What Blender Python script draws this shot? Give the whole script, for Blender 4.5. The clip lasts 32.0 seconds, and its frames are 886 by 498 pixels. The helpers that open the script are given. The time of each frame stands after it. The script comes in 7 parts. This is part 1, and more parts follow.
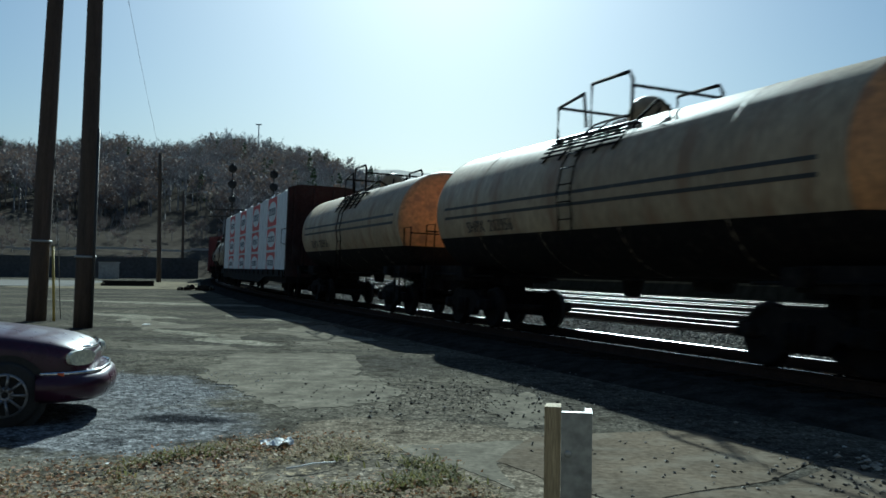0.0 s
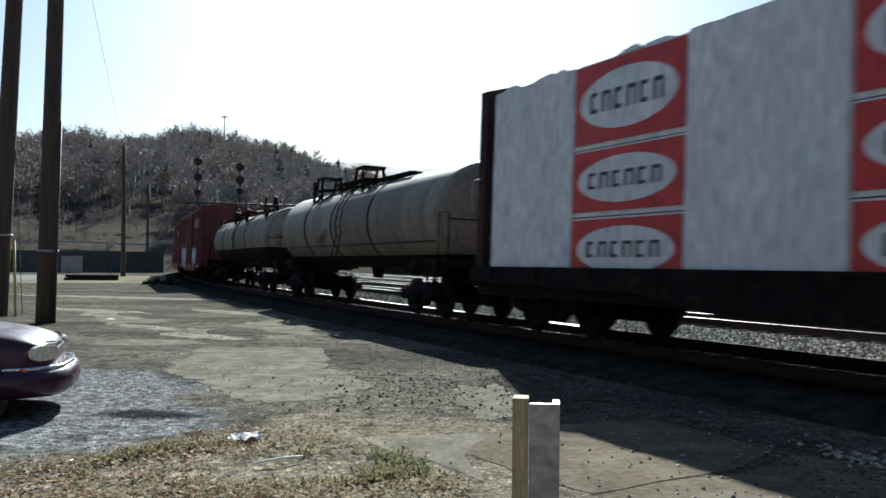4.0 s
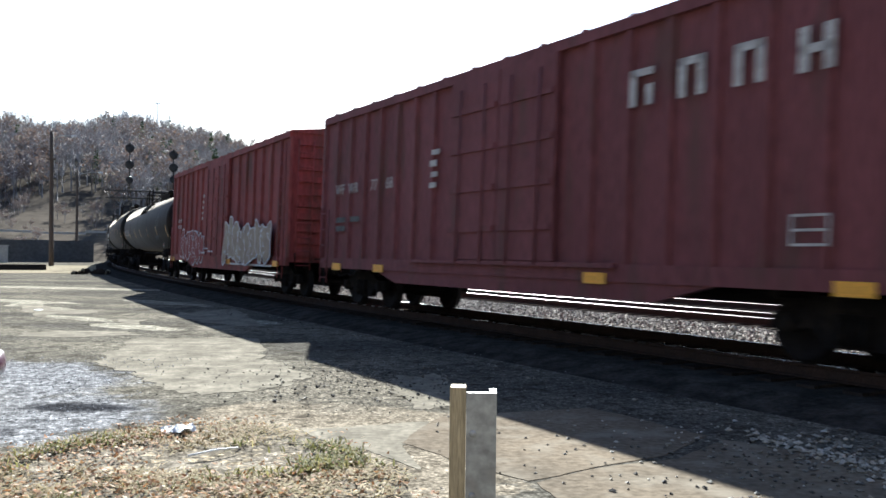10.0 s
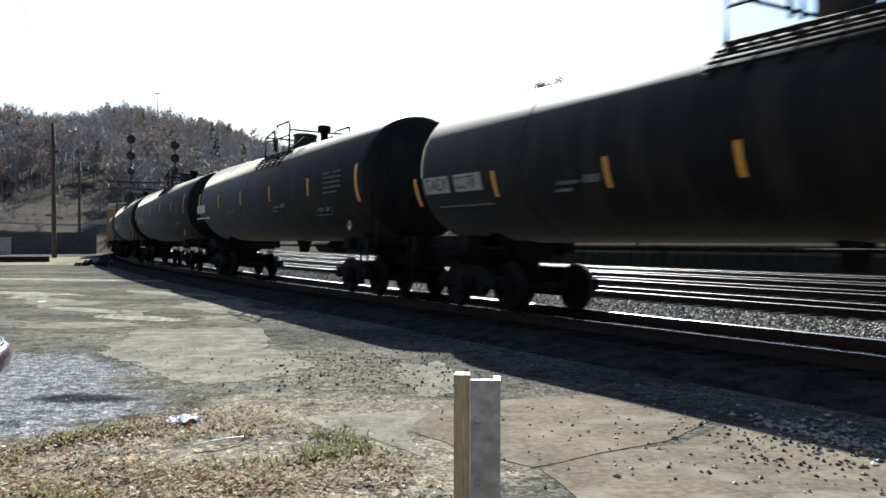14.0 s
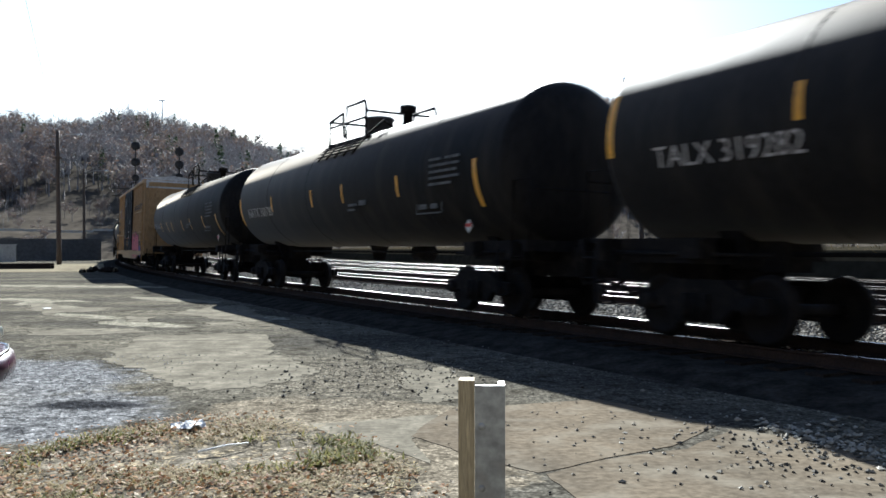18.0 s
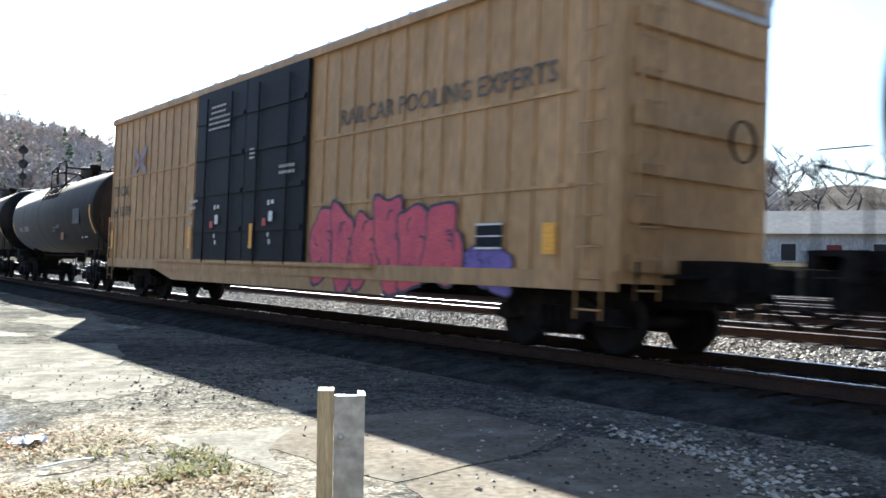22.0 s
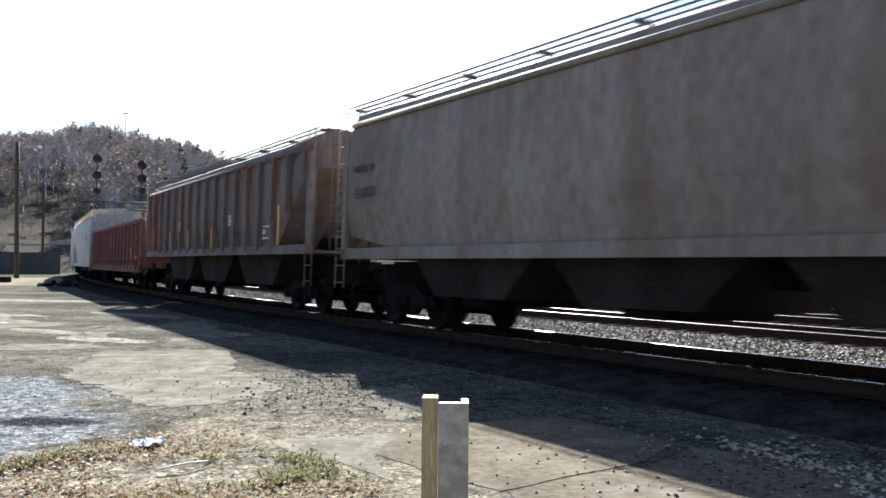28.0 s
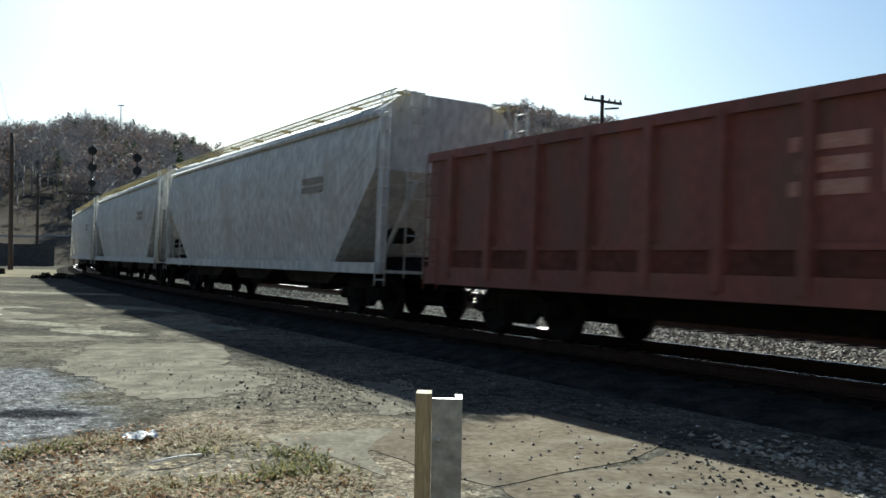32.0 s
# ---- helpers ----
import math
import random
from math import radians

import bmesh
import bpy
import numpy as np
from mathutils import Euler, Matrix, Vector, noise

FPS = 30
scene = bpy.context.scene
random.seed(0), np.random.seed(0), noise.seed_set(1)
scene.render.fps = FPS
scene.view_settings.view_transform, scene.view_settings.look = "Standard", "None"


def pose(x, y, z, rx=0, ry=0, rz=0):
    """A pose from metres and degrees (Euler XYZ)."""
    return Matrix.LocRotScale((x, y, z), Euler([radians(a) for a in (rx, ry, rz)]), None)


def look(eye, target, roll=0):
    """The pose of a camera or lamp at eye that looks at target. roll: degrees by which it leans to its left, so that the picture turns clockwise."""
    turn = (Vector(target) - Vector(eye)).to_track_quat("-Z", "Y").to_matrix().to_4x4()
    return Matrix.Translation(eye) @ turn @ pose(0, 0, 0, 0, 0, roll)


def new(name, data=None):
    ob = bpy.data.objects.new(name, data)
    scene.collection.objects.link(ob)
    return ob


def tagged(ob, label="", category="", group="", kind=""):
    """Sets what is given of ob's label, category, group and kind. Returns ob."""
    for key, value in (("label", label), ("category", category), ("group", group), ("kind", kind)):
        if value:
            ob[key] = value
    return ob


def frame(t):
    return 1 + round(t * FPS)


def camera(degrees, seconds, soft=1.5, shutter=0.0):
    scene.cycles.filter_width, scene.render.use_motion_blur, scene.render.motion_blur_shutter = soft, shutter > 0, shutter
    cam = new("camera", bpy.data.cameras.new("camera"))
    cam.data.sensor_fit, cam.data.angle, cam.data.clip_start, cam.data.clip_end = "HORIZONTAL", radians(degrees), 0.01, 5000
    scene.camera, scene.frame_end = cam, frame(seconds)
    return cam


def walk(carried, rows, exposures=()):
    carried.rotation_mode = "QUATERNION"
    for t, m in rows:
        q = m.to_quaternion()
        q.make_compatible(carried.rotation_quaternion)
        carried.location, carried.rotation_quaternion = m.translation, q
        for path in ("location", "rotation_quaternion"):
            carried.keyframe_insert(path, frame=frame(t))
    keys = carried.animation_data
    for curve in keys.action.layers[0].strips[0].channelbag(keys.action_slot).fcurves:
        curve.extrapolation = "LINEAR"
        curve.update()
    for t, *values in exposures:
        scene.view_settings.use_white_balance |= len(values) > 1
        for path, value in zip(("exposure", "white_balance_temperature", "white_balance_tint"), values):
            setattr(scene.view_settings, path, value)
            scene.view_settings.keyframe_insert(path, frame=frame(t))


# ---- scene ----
# ================= camera =================
SECONDS = 32.0
cam = camera(52.95, SECONDS, soft=1.6, shutter=0.35)
EYE = (0.0, 0.0, 1.55)
PATH = [
    (0, 91.41, -0.80, 1.02),
    (0.5, 90.97, -1.24, 0.04),
    (1, 91.53, -1.25, -0.18),
    (1.5, 91.05, -1.20, -1.23),
    (2, 91.00, -1.07, -1.77),
    (2.5, 90.99, -0.74, -1.81),
    (3, 90.63, -0.73, -1.62),
    (3.5, 90.79, -0.60, -1.29),
    (5.5, 91.15, -0.71, -0.71),
    (6, 90.76, -0.77, -1.35),
    (6.5, 90.62, -0.96, -3.18),
    (7, 89.71, -0.86, -4.25),
    (7.5, 90.04, -0.75, -4.57),
    (8, 90.38, -0.78, -4.88),
    (8.5, 90.93, -0.91, -5.26),
    (9, 91.00, -0.91, -5.32),
    (9.5, 90.42, -0.59, -5.24),
    (10, 90.36, -0.66, -5.04),
    (10.5, 90.40, -0.78, -5.52),
    (11, 89.96, -0.67, -5.96),
    (11.5, 89.75, -0.40, -5.40),
    (12, 89.78, 0.01, -5.19),
    (12.5, 89.62, 0.56, -5.04),
    (13, 89.70, 0.39, -5.49),
    (13.5, 90.16, -0.16, -5.09),
    (14, 89.58, -0.08, -4.88),
    (14.5, 89.20, 0.26, -4.91),
    (16.5, 89.73, 0.30, -4.75),
    (17, 89.92, 0.23, -4.77),
    (17.5, 89.95, 0.25, -4.79),
    (18, 89.93, 0.11, -4.62),
    (18.5, 89.98, 0.21, -4.61),
    (19, 89.83, 0.35, -4.75),
    (19.5, 89.90, 0.36, -4.95),
    (20, 90.09, 0.24, -5.44),
    (20.5, 90.18, 0.02, -6.22),
    (21, 89.96, -0.13, -7.66),
    (21.5, 90.36, -0.45, -10.33),
    (22.3, 90.69, -1.08, -14.46),
    (22.7, 90.94, -1.25, -14.55),
    (23, 91.14, -1.19, -14.19),
    (23.3, 91.13, -1.34, -13.22),
    (23.5, 91.19, -0.86, -12.01),
    (23.8, 91.26, -1.43, -9.97),
    (24, 91.26, -1.13, -9.37),
    (24.5, 91.32, -0.92, -8.62),
    (25, 91.22, -1.04, -7.70),
    (25.5, 91.39, -0.75, -7.14),
    (27.5, 91.13, -0.58, -7.11),
    (28, 91.03, -0.40, -6.88),
    (28.5, 91.31, -0.60, -7.24),
    (29, 90.97, -0.56, -6.71),
    (29.5, 91.22, -0.40, -6.89),
    (30, 91.20, -0.53, -7.00),
    (30.5, 91.32, -0.66, -6.84),
    (31, 91.22, -0.65, -6.54),
    (31.5, 91.27, -0.78, -6.61),
    (32, 90.76, -0.96, -7.20),
]
EXPOSURE = [(0, 0.8, 4620, -6.5), (1, 1.05, 4770, -3.0), (2, 1.45, 4970, 3.5), (3, 1.7, 5100, 7.5), (5.5, 1.15, 4850, -3), (6, 1.08, 4830, -4.5), (7, 1.35, 4850, 4), (8, 2.1, 5150, 10), (9, 2.4, 5150, 11), (11, 2.65, 5100, 9), (13, 2.2, 5100, 8), (17, 2.0, 5100, 9), (19, 2.1, 5100, 9), (21, 2.45, 5100, 9), (22.3, 3.2, 5000, 9), (23.5, 3.3, 5100, 11), (24, 2.3, 5100, 9), (24.5, 1.95, 5100, 9), (25.5, 2.0, 5100, 9), (28, 2.45, 5100, 10), (30, 2.2, 5100, 9), (31, 1.7, 5070, 3), (32, 1.65, 5170, 2)]
walk(cam, [(t, pose(*EYE, a, b, c)) for t, a, b, c in PATH], EXPOSURE)

# ================= light =================
SUN_AZ, SUN_EL = 1.0, 28.8
world = bpy.data.worlds.new("world")
scene.world = world
world.use_nodes = True
wn = world.node_tree.nodes
sky = wn.new("ShaderNodeTexSky")
sky.sky_type = "NISHITA"
sky.sun_disc = False
sky.sun_elevation = radians(SUN_EL)
sky.sun_rotation = radians(-SUN_AZ)
sky.dust_density = 1.3
sky.ozone_density = 1.2
sky.air_density = 1.2
world.node_tree.links.new(sky.outputs[0], wn["Background"].inputs[0])
wn["Background"].inputs[1].default_value = 0.029
sun = new("sun", bpy.data.lights.new("sun", "SUN"))
sun.data.energy = 5.0
sun.data.angle = radians(0.55)
sun.data.color = (1.0, 0.88, 0.68)
sd = Vector((-math.sin(radians(SUN_AZ)) * math.cos(radians(SUN_EL)), math.cos(radians(SUN_AZ)) * math.cos(radians(SUN_EL)), math.sin(radians(SUN_EL))))
sun.matrix_world = look(sd * 50, (0, 0, 0))

# ================= materials =================


def mat(name, c1, c2=None, rough=0.75, metal=0.0, scale=2.0, fine=30.0, bump=0.15, stretch=(1, 1, 1), dirt=None, dirt_amount=0.5, rand=0.0, coat=0.0, spec=0.5, sheen=0.0):
    """A surface of two close colours in large and small patches, with fine relief and optional dirt."""
    m = bpy.data.materials.new(name)
    m.use_nodes = True
    nt = m.node_tree
    n, l = nt.nodes, nt.links.new
    b = n["Principled BSDF"]
    b.inputs["Metallic"].default_value = metal
    b.inputs["Coat Weight"].default_value = coat
    b.inputs["Sheen Weight"].default_value = sheen
    b.inputs["Sheen Roughness"].default_value = 0.35
    b.inputs["Sheen Tint"].default_value = (1.0, 0.9, 0.75, 1)
    b.inputs["Specular IOR Level"].default_value = spec
    tc = n.new("ShaderNodeTexCoord")
    mp = n.new("ShaderNodeMapping")
    mp.inputs["Scale"].default_value = stretch
    l(tc.outputs["Object"], mp.inputs[0])

    def noise_node(sc, detail=6.0):
        x = n.new("ShaderNodeTexNoise")
        x.inputs["Scale"].default_value = sc
        x.inputs["Detail"].default_value = detail
        l(mp.outputs[0], x.inputs["Vector"])
        return x
    big, small = noise_node(scale), noise_node(fine, 3.0)
    c2 = c2 or tuple(v * 0.7 for v in c1)
    mix = n.new("ShaderNodeMix")
    mix.data_type = "RGBA"
    ramp = n.new("ShaderNodeMapRange")
    ramp.inputs["From Min"].default_value, ramp.inputs["From Max"].default_value = 0.35, 0.65
    l(big.outputs[0], ramp.inputs[0])
    l(ramp.outputs[0], mix.inputs["Factor"])
    mix.inputs["A"].default_value = (*c1, 1)
    mix.inputs["B"].default_value = (*c2, 1)
    grain = n.new("ShaderNodeMix")
    grain.data_type, grain.blend_type = "RGBA", "MULTIPLY"
    grain.inputs["Factor"].default_value = 0.7
    l(mix.outputs["Result"], grain.inputs["A"])
    gr = n.new("ShaderNodeMapRange")
    gr.inputs["From Min"].default_value, gr.inputs["From Max"].default_value = 0.3, 0.7
    gr.inputs["To Min"].default_value, gr.inputs["To Max"].default_value = 0.55, 1.25
    l(small.outputs[0], gr.inputs[0])
    l(gr.outputs[0], grain.inputs["B"])
    last = grain.outputs["Result"]
    if dirt:
        dm = n.new("ShaderNodeMix")
        dm.data_type = "RGBA"
        dn = noise_node(scale * 2.7, 8.0)
        dr = n.new("ShaderNodeMapRange")
        dr.inputs["From Min"].default_value, dr.inputs["From Max"].default_value = 0.62 - 0.25 * dirt_amount, 0.75
        l(dn.outputs[0], dr.inputs[0])
        l(dr.outputs[0], dm.inputs["Factor"])
        l(last, dm.inputs["A"])
        dm.inputs["B"].default_value = (*dirt, 1)
        last = dm.outputs["Result"]
    if rand:
        oi = n.new("ShaderNodeObjectInfo")
        hs = n.new("ShaderNodeHueSaturation")
        rr = n.new("ShaderNodeMapRange")
        rr.inputs["To Min"].default_value, rr.inputs["To Max"].default_value = 1 - rand, 1 + rand
        l(oi.outputs["Random"], rr.inputs[0])
        l(rr.outputs[0], hs.inputs["Value"])
        l(last, hs.inputs["Color"])
        last = hs.outputs[0]
    l(last, b.inputs["Base Color"])
    rg = n.new("ShaderNodeMapRange")
    rg.inputs["To Min"].default_value, rg.inputs["To Max"].default_value = max(0.03, rough - 0.12), min(1, rough + 0.12)
    l(big.outputs[0], rg.inputs[0])
    l(rg.outputs[0], b.inputs["Roughness"])
    if bump:
        bp = n.new("ShaderNodeBump")
        bp.inputs["Strength"].default_value = bump
        bp.inputs["Distance"].default_value = 0.02
        l(small.outputs[0], bp.inputs["Height"])
        l(bp.outputs[0], b.inputs["Normal"])
    return m


def island_mat(name, colours, rough=0.9, trans=0.0):
    """For scattered pieces in one mesh: each takes a colour of its own."""
    m = bpy.data.materials.new(name)
    m.use_nodes = True
    n, l = m.node_tree.nodes, m.node_tree.links.new
    b = n["Principled BSDF"]
    b.inputs["Roughness"].default_value = rough
    b.inputs["Specular IOR Level"].default_value = 0.08
    g = n.new("ShaderNodeNewGeometry")
    r = n.new("ShaderNodeValToRGB")
    r.color_ramp.interpolation = "LINEAR"
    e = r.color_ramp.elements
    while len(e) < len(colours):
        e.new(0.5)
    for i, c in enumerate(colours):
        e[i].position = i / (len(colours) - 1)
        e[i].color = (*c, 1)
    l(g.outputs["Random Per Island"], r.inputs[0])
    l(r.outputs[0], b.inputs["Base Color"])
    if trans:
        t = n.new("ShaderNodeBsdfTranslucent")
        l(r.outputs[0], t.inputs[0])
        mx = n.new("ShaderNodeMixShader")
        mx.inputs[0].default_value = trans
        l(b.outputs[0], mx.inputs[1])
        l(t.outputs[0], mx.inputs[2])
        l(mx.outputs[0], n["Material Output"].inputs[0])
    return m


def glass_mat(name, tint=(0.8, 0.85, 0.85)):
    m = bpy.data.materials.new(name)
    m.use_nodes = True
    b = m.node_tree.nodes["Principled BSDF"]
    b.inputs["Base Color"].default_value = (*tint, 1)
    b.inputs["Roughness"].default_value = 0.06
    b.inputs["Transmission Weight"].default_value = 1.0
    b.inputs["IOR"].default_value = 1.45
    return m


def glow_mat(name, colour, strength):
    m = bpy.data.materials.new(name)
    m.use_nodes = True
    b = m.node_tree.nodes["Principled BSDF"]
    b.inputs["Base Color"].default_value = (*colour, 1)
    b.inputs["Emission Color"].default_value = (*colour, 1)
    b.inputs["Emission Strength"].default_value = strength
    return m


M = {}


def lot_material():
    """Dirt lot: packed gravel with worn concrete, blue-grey gravel and grassy soil, their edges broken up."""
    m = bpy.data.materials.new("lot_ground")
    m.use_nodes = True
    nt = m.node_tree
    n, l = nt.nodes, nt.links.new
    b = n["Principled BSDF"]
    b.inputs["Roughness"].default_value = 0.95
    b.inputs["Specular IOR Level"].default_value = 0.0
    tc = n.new("ShaderNodeTexCoord")

    def tex(kind, sc, detail=5.0, stretch=None):
        x = n.new(kind)
        x.inputs["Scale"].default_value = sc
        if kind == "ShaderNodeTexNoise":
            x.inputs["Detail"].default_value = detail
        src = tc.outputs["Object"]
        if stretch:
            mp = n.new("ShaderNodeMapping")
            mp.inputs["Scale"].default_value = stretch
            l(src, mp.inputs[0])
            src = mp.outputs[0]
        l(src, x.inputs["Vector"])
        return x

    def rng(src, a0, a1, b0=0.0, b1=1.0):
        r = n.new("ShaderNodeMapRange")
        for k, v in zip(("From Min", "From Max", "To Min", "To Max"), (a0, a1, b0, b1)):
            r.inputs[k].default_value = v
        l(src, r.inputs[0])
        return r.outputs[0]

    def mixc(fac, a, c, mode="MIX"):
        x = n.new("ShaderNodeMix")
        x.data_type, x.blend_type = "RGBA", mode
        for s, v in (("Factor", fac), ("A", a), ("B", c)):
            if isinstance(v, (float, int)):
                x.inputs[s].default_value = v
            elif isinstance(v, tuple):
                x.inputs[s].default_value = (*v, 1)
            else:
                l(v, x.inputs[s])
        return x.outputs["Result"]

    def calc(op, a, c):
        x = n.new("ShaderNodeMath")
        x.operation = op
        for i, v in enumerate((a, c)):
            if isinstance(v, (float, int)):
                x.inputs[i].default_value = v
            else:
                l(v, x.inputs[i])
        return x.outputs[0]

    patches = tex("ShaderNodeTexNoise", 0.34, 6.0, (0.8, 1.1, 1)).outputs[0]
    mid = tex("ShaderNodeTexNoise", 2.2, 6.0).outputs[0]
    grain = tex("ShaderNodeTexNoise", 22.0, 5.0).outputs[0]
    cells = tex("ShaderNodeTexVoronoi", 17.0)
    peb = tex("ShaderNodeTexVoronoi", 34.0)
    clod = tex("ShaderNodeTexVoronoi", 13.0)
    edge = calc("ADD", calc("MULTIPLY", mid, 0.9), calc("MULTIPLY", tex("ShaderNodeTexNoise", 9.0, 5.0).outputs[0], 0.35))
    col = mixc(rng(patches, 0.38, 0.62), (0.115, 0.108, 0.092), (0.215, 0.197, 0.155))
    col = mixc(rng(mid, 0.52, 0.68), col, (0.085, 0.078, 0.062))

    def spot(cx, cy, rx, ry, rot):
        mp = n.new("ShaderNodeMapping")
        mp.vector_type = "TEXTURE"
        mp.inputs["Location"].default_value = (cx, cy, 0)
        mp.inputs["Rotation"].default_value = (0, 0, radians(rot))
        mp.inputs["Scale"].default_value = (rx, ry, 1000)
        l(tc.outputs["Object"], mp.inputs[0])
        v = n.new("ShaderNodeVectorMath")
        v.operation = "LENGTH"
        l(mp.outputs[0], v.inputs[0])
        return v.outputs["Value"]

    def area(spots, wide=0.10):
        """1 inside any of the spots, with a ragged edge."""
        out = None
        for s in spots:
            d = calc("ADD", spot(*s), calc("SUBTRACT", edge, 0.62))
            k = rng(d, 1.0, 1.0 - wide)
            out = k if out is None else calc("MAXIMUM", out, k)
        return out

    slab = area([(-8.1, 24.3, 1.9, 0.4, -50), (-9.6, 26.5, 0.5, 1.5, 8), (-3.2, 21.2, 2.5, 0.5, -54), (-4.8, 18.8, 1.4, 0.5, -37), (-6.5, 21.0, 1.6, 0.35, -40), (-10.5, 28, 2.6, 0.6, -30), (-6.0, 27.5, 2.6, 0.5, -46), (-13, 38, 6, 1.0, -20)])
    worn = mixc(rng(mid, 0.45, 0.62), (0.385, 0.36, 0.285), (0.25, 0.232, 0.18))
    col = mixc(slab, col, worn)
    tan = area([(-0.3, 8.4, 1.5, 0.9, -22), (0.45, 7.0, 0.7, 1.5, 10)])
    col = mixc(tan, col, mixc(rng(mid, 0.4, 0.65), (0.29, 0.252, 0.19), (0.19, 0.165, 0.125)))
    grav = area([(-5.0, 10.7, 2.5, 2.3, 0), (-3.3, 8.6, 1.45, 1.5, 0), (-8, 9.5, 4.2, 3.0, 0)], 0.25)
    gcol = mixc(rng(cells.outputs["Color"], 0.1, 0.9), (0.115, 0.115, 0.117), (0.37, 0.37, 0.372))
    gcol = mixc(rng(mid, 0.60, 0.72), gcol, (0.085, 0.085, 0.09))
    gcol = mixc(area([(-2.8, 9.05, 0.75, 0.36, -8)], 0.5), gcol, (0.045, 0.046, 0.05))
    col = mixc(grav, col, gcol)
    soil = area([(-1.35, 6.1, 1.45, 2.1, 0), (-2.8, 5.0, 2.6, 1.95, 0), (-0.4, 5.4, 0.95, 1.75, 10), (-8, 4, 5, 2.6, 0)], 0.35)
    scol = mixc(rng(mid, 0.4, 0.62), (0.27, 0.24, 0.19), (0.17, 0.15, 0.115))
    scol = mixc(rng(cells.outputs["Color"], 0.70, 0.85), scol, (0.45, 0.38, 0.26))
    col = mixc(soil, col, scol)
    strew = area([(-0.3, 10.6, 1.35, 2.3, 10)], 0.5)
    pcol = mixc(rng(peb.outputs["Color"], 0.15, 0.9), (0.06, 0.056, 0.05), (0.34, 0.305, 0.235))
    col = mixc(calc("MULTIPLY", strew, 0.8), col, pcol)
    bits = calc("MULTIPLY", rng(clod.outputs["Color"], 0.88, 0.92), rng(clod.outputs["Distance"], 0.30, 0.22))
    col = mixc(calc("MULTIPLY", bits, 0.8), col, (0.05, 0.045, 0.038))
    speck = rng(peb.outputs["Distance"], 0.0, 0.6, 1.5, 0.5)
    col = mixc(0.75, col, speck, "MULTIPLY")
    blot = tex("ShaderNodeTexNoise", 6.5, 6.0)
    blot.inputs["Roughness"].default_value = 0.72
    col = mixc(0.9, col, rng(blot.outputs[0], 0.34, 0.66, 0.4, 1.75), "MULTIPLY")
    col = mixc(0.7, col, rng(grain, 0.32, 0.68, 0.35, 1.65), "MULTIPLY")
    col = mixc(1.0, col, (0.68, 0.68, 0.68), "MULTIPLY")
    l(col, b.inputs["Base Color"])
    h = calc("ADD", calc("MULTIPLY", grain, 0.5), calc("MULTIPLY", peb.outputs["Distance"], calc("ADD", calc("MULTIPLY", grav, 0.9), 0.35)))
    h = calc("ADD", h, calc("MULTIPLY", mid, 0.8))
    bp = n.new("ShaderNodeBump")
    bp.inputs["Strength"].default_value = 0.55
    bp.inputs["Distance"].default_value = 0.02
    l(h, bp.inputs["Height"])
    l(bp.outputs[0], b.inputs["Normal"])
    return m


M["ground"] = lot_material()
M["field"] = mat("field", (0.0413, 0.0353, 0.024), (0.0248, 0.0225, 0.0165), 0.95, spec=0.0, scale=0.05, fine=1.5, bump=0.5)
M["hill"] = mat("leaf_litter", (0.085, 0.074, 0.06), (0.055, 0.049, 0.041), 0.95, spec=0.0, scale=0.03, fine=0.6, bump=0.8)
M["ballast"] = mat("ballast", (0.051, 0.0469, 0.0408), (0.0238, 0.0224, 0.0204), 0.95, spec=0.0, scale=3.0, fine=16.0, bump=1.0)
M["stone"] = island_mat("ballast_stone", [(0.068, 0.0626, 0.0544), (0.177, 0.163, 0.136), (0.354, 0.326, 0.272)])
M["dark_stone"] = island_mat("cinder_stone", [(0.0408, 0.0381, 0.034), (0.102, 0.0952, 0.0816), (0.231, 0.214, 0.177)])
M["grass"] = island_mat("dry_grass", [(0.13, 0.125, 0.05), (0.30, 0.235, 0.115), (0.19, 0.13, 0.065), (0.40, 0.345, 0.21)], 0.8, 0.4)
# Bulkhead red has its shade-side darkness put into the colour, plus grime patches.
M["bulkhead"] = mat("grimy_shaded_red_bulkhead", (0.055, 0.026, 0.024), (0.035, 0.02, 0.019), 0.8, spec=0.2, scale=0.8, fine=12.0, bump=0.08, dirt=(0.05, 0.04, 0.035), dirt_amount=0.6)
M["tie"] = mat("creosoted_tie", (0.0408, 0.034, 0.0292), (0.0238, 0.0204, 0.0184), 0.95, spec=0.0, scale=4.0, fine=40.0, bump=0.5, stretch=(8, 1, 1), rand=0.25)
M["rail"] = mat("rusty_rail", (0.05, 0.032, 0.024), (0.035, 0.025, 0.02), 0.9, spec=0.1, scale=5.0, fine=40.0, bump=0.2)
M["railhead"] = mat("polished_railhead", (0.42, 0.41, 0.40), (0.32, 0.31, 0.30), 0.27, metal=1.0, scale=3.0, fine=30.0, bump=0.02)
M["dullhead"] = mat("dull_railhead", (0.10, 0.085, 0.075), (0.065, 0.056, 0.05), 0.5, metal=1.0, scale=3.0, fine=30.0, bump=0.05)
M["pole"] = mat("creosote_pole", (0.10, 0.07, 0.05), (0.06, 0.045, 0.035), 0.85, scale=1.2, fine=12.0, bump=0.5, stretch=(6, 6, 0.5))
M["steel"] = mat("galvanised_steel", (0.42, 0.42, 0.40), (0.33, 0.33, 0.32), 0.5, metal=0.6, scale=3.0, fine=25.0, bump=0.08, dirt=(0.30, 0.28, 0.25), dirt_amount=0.25)
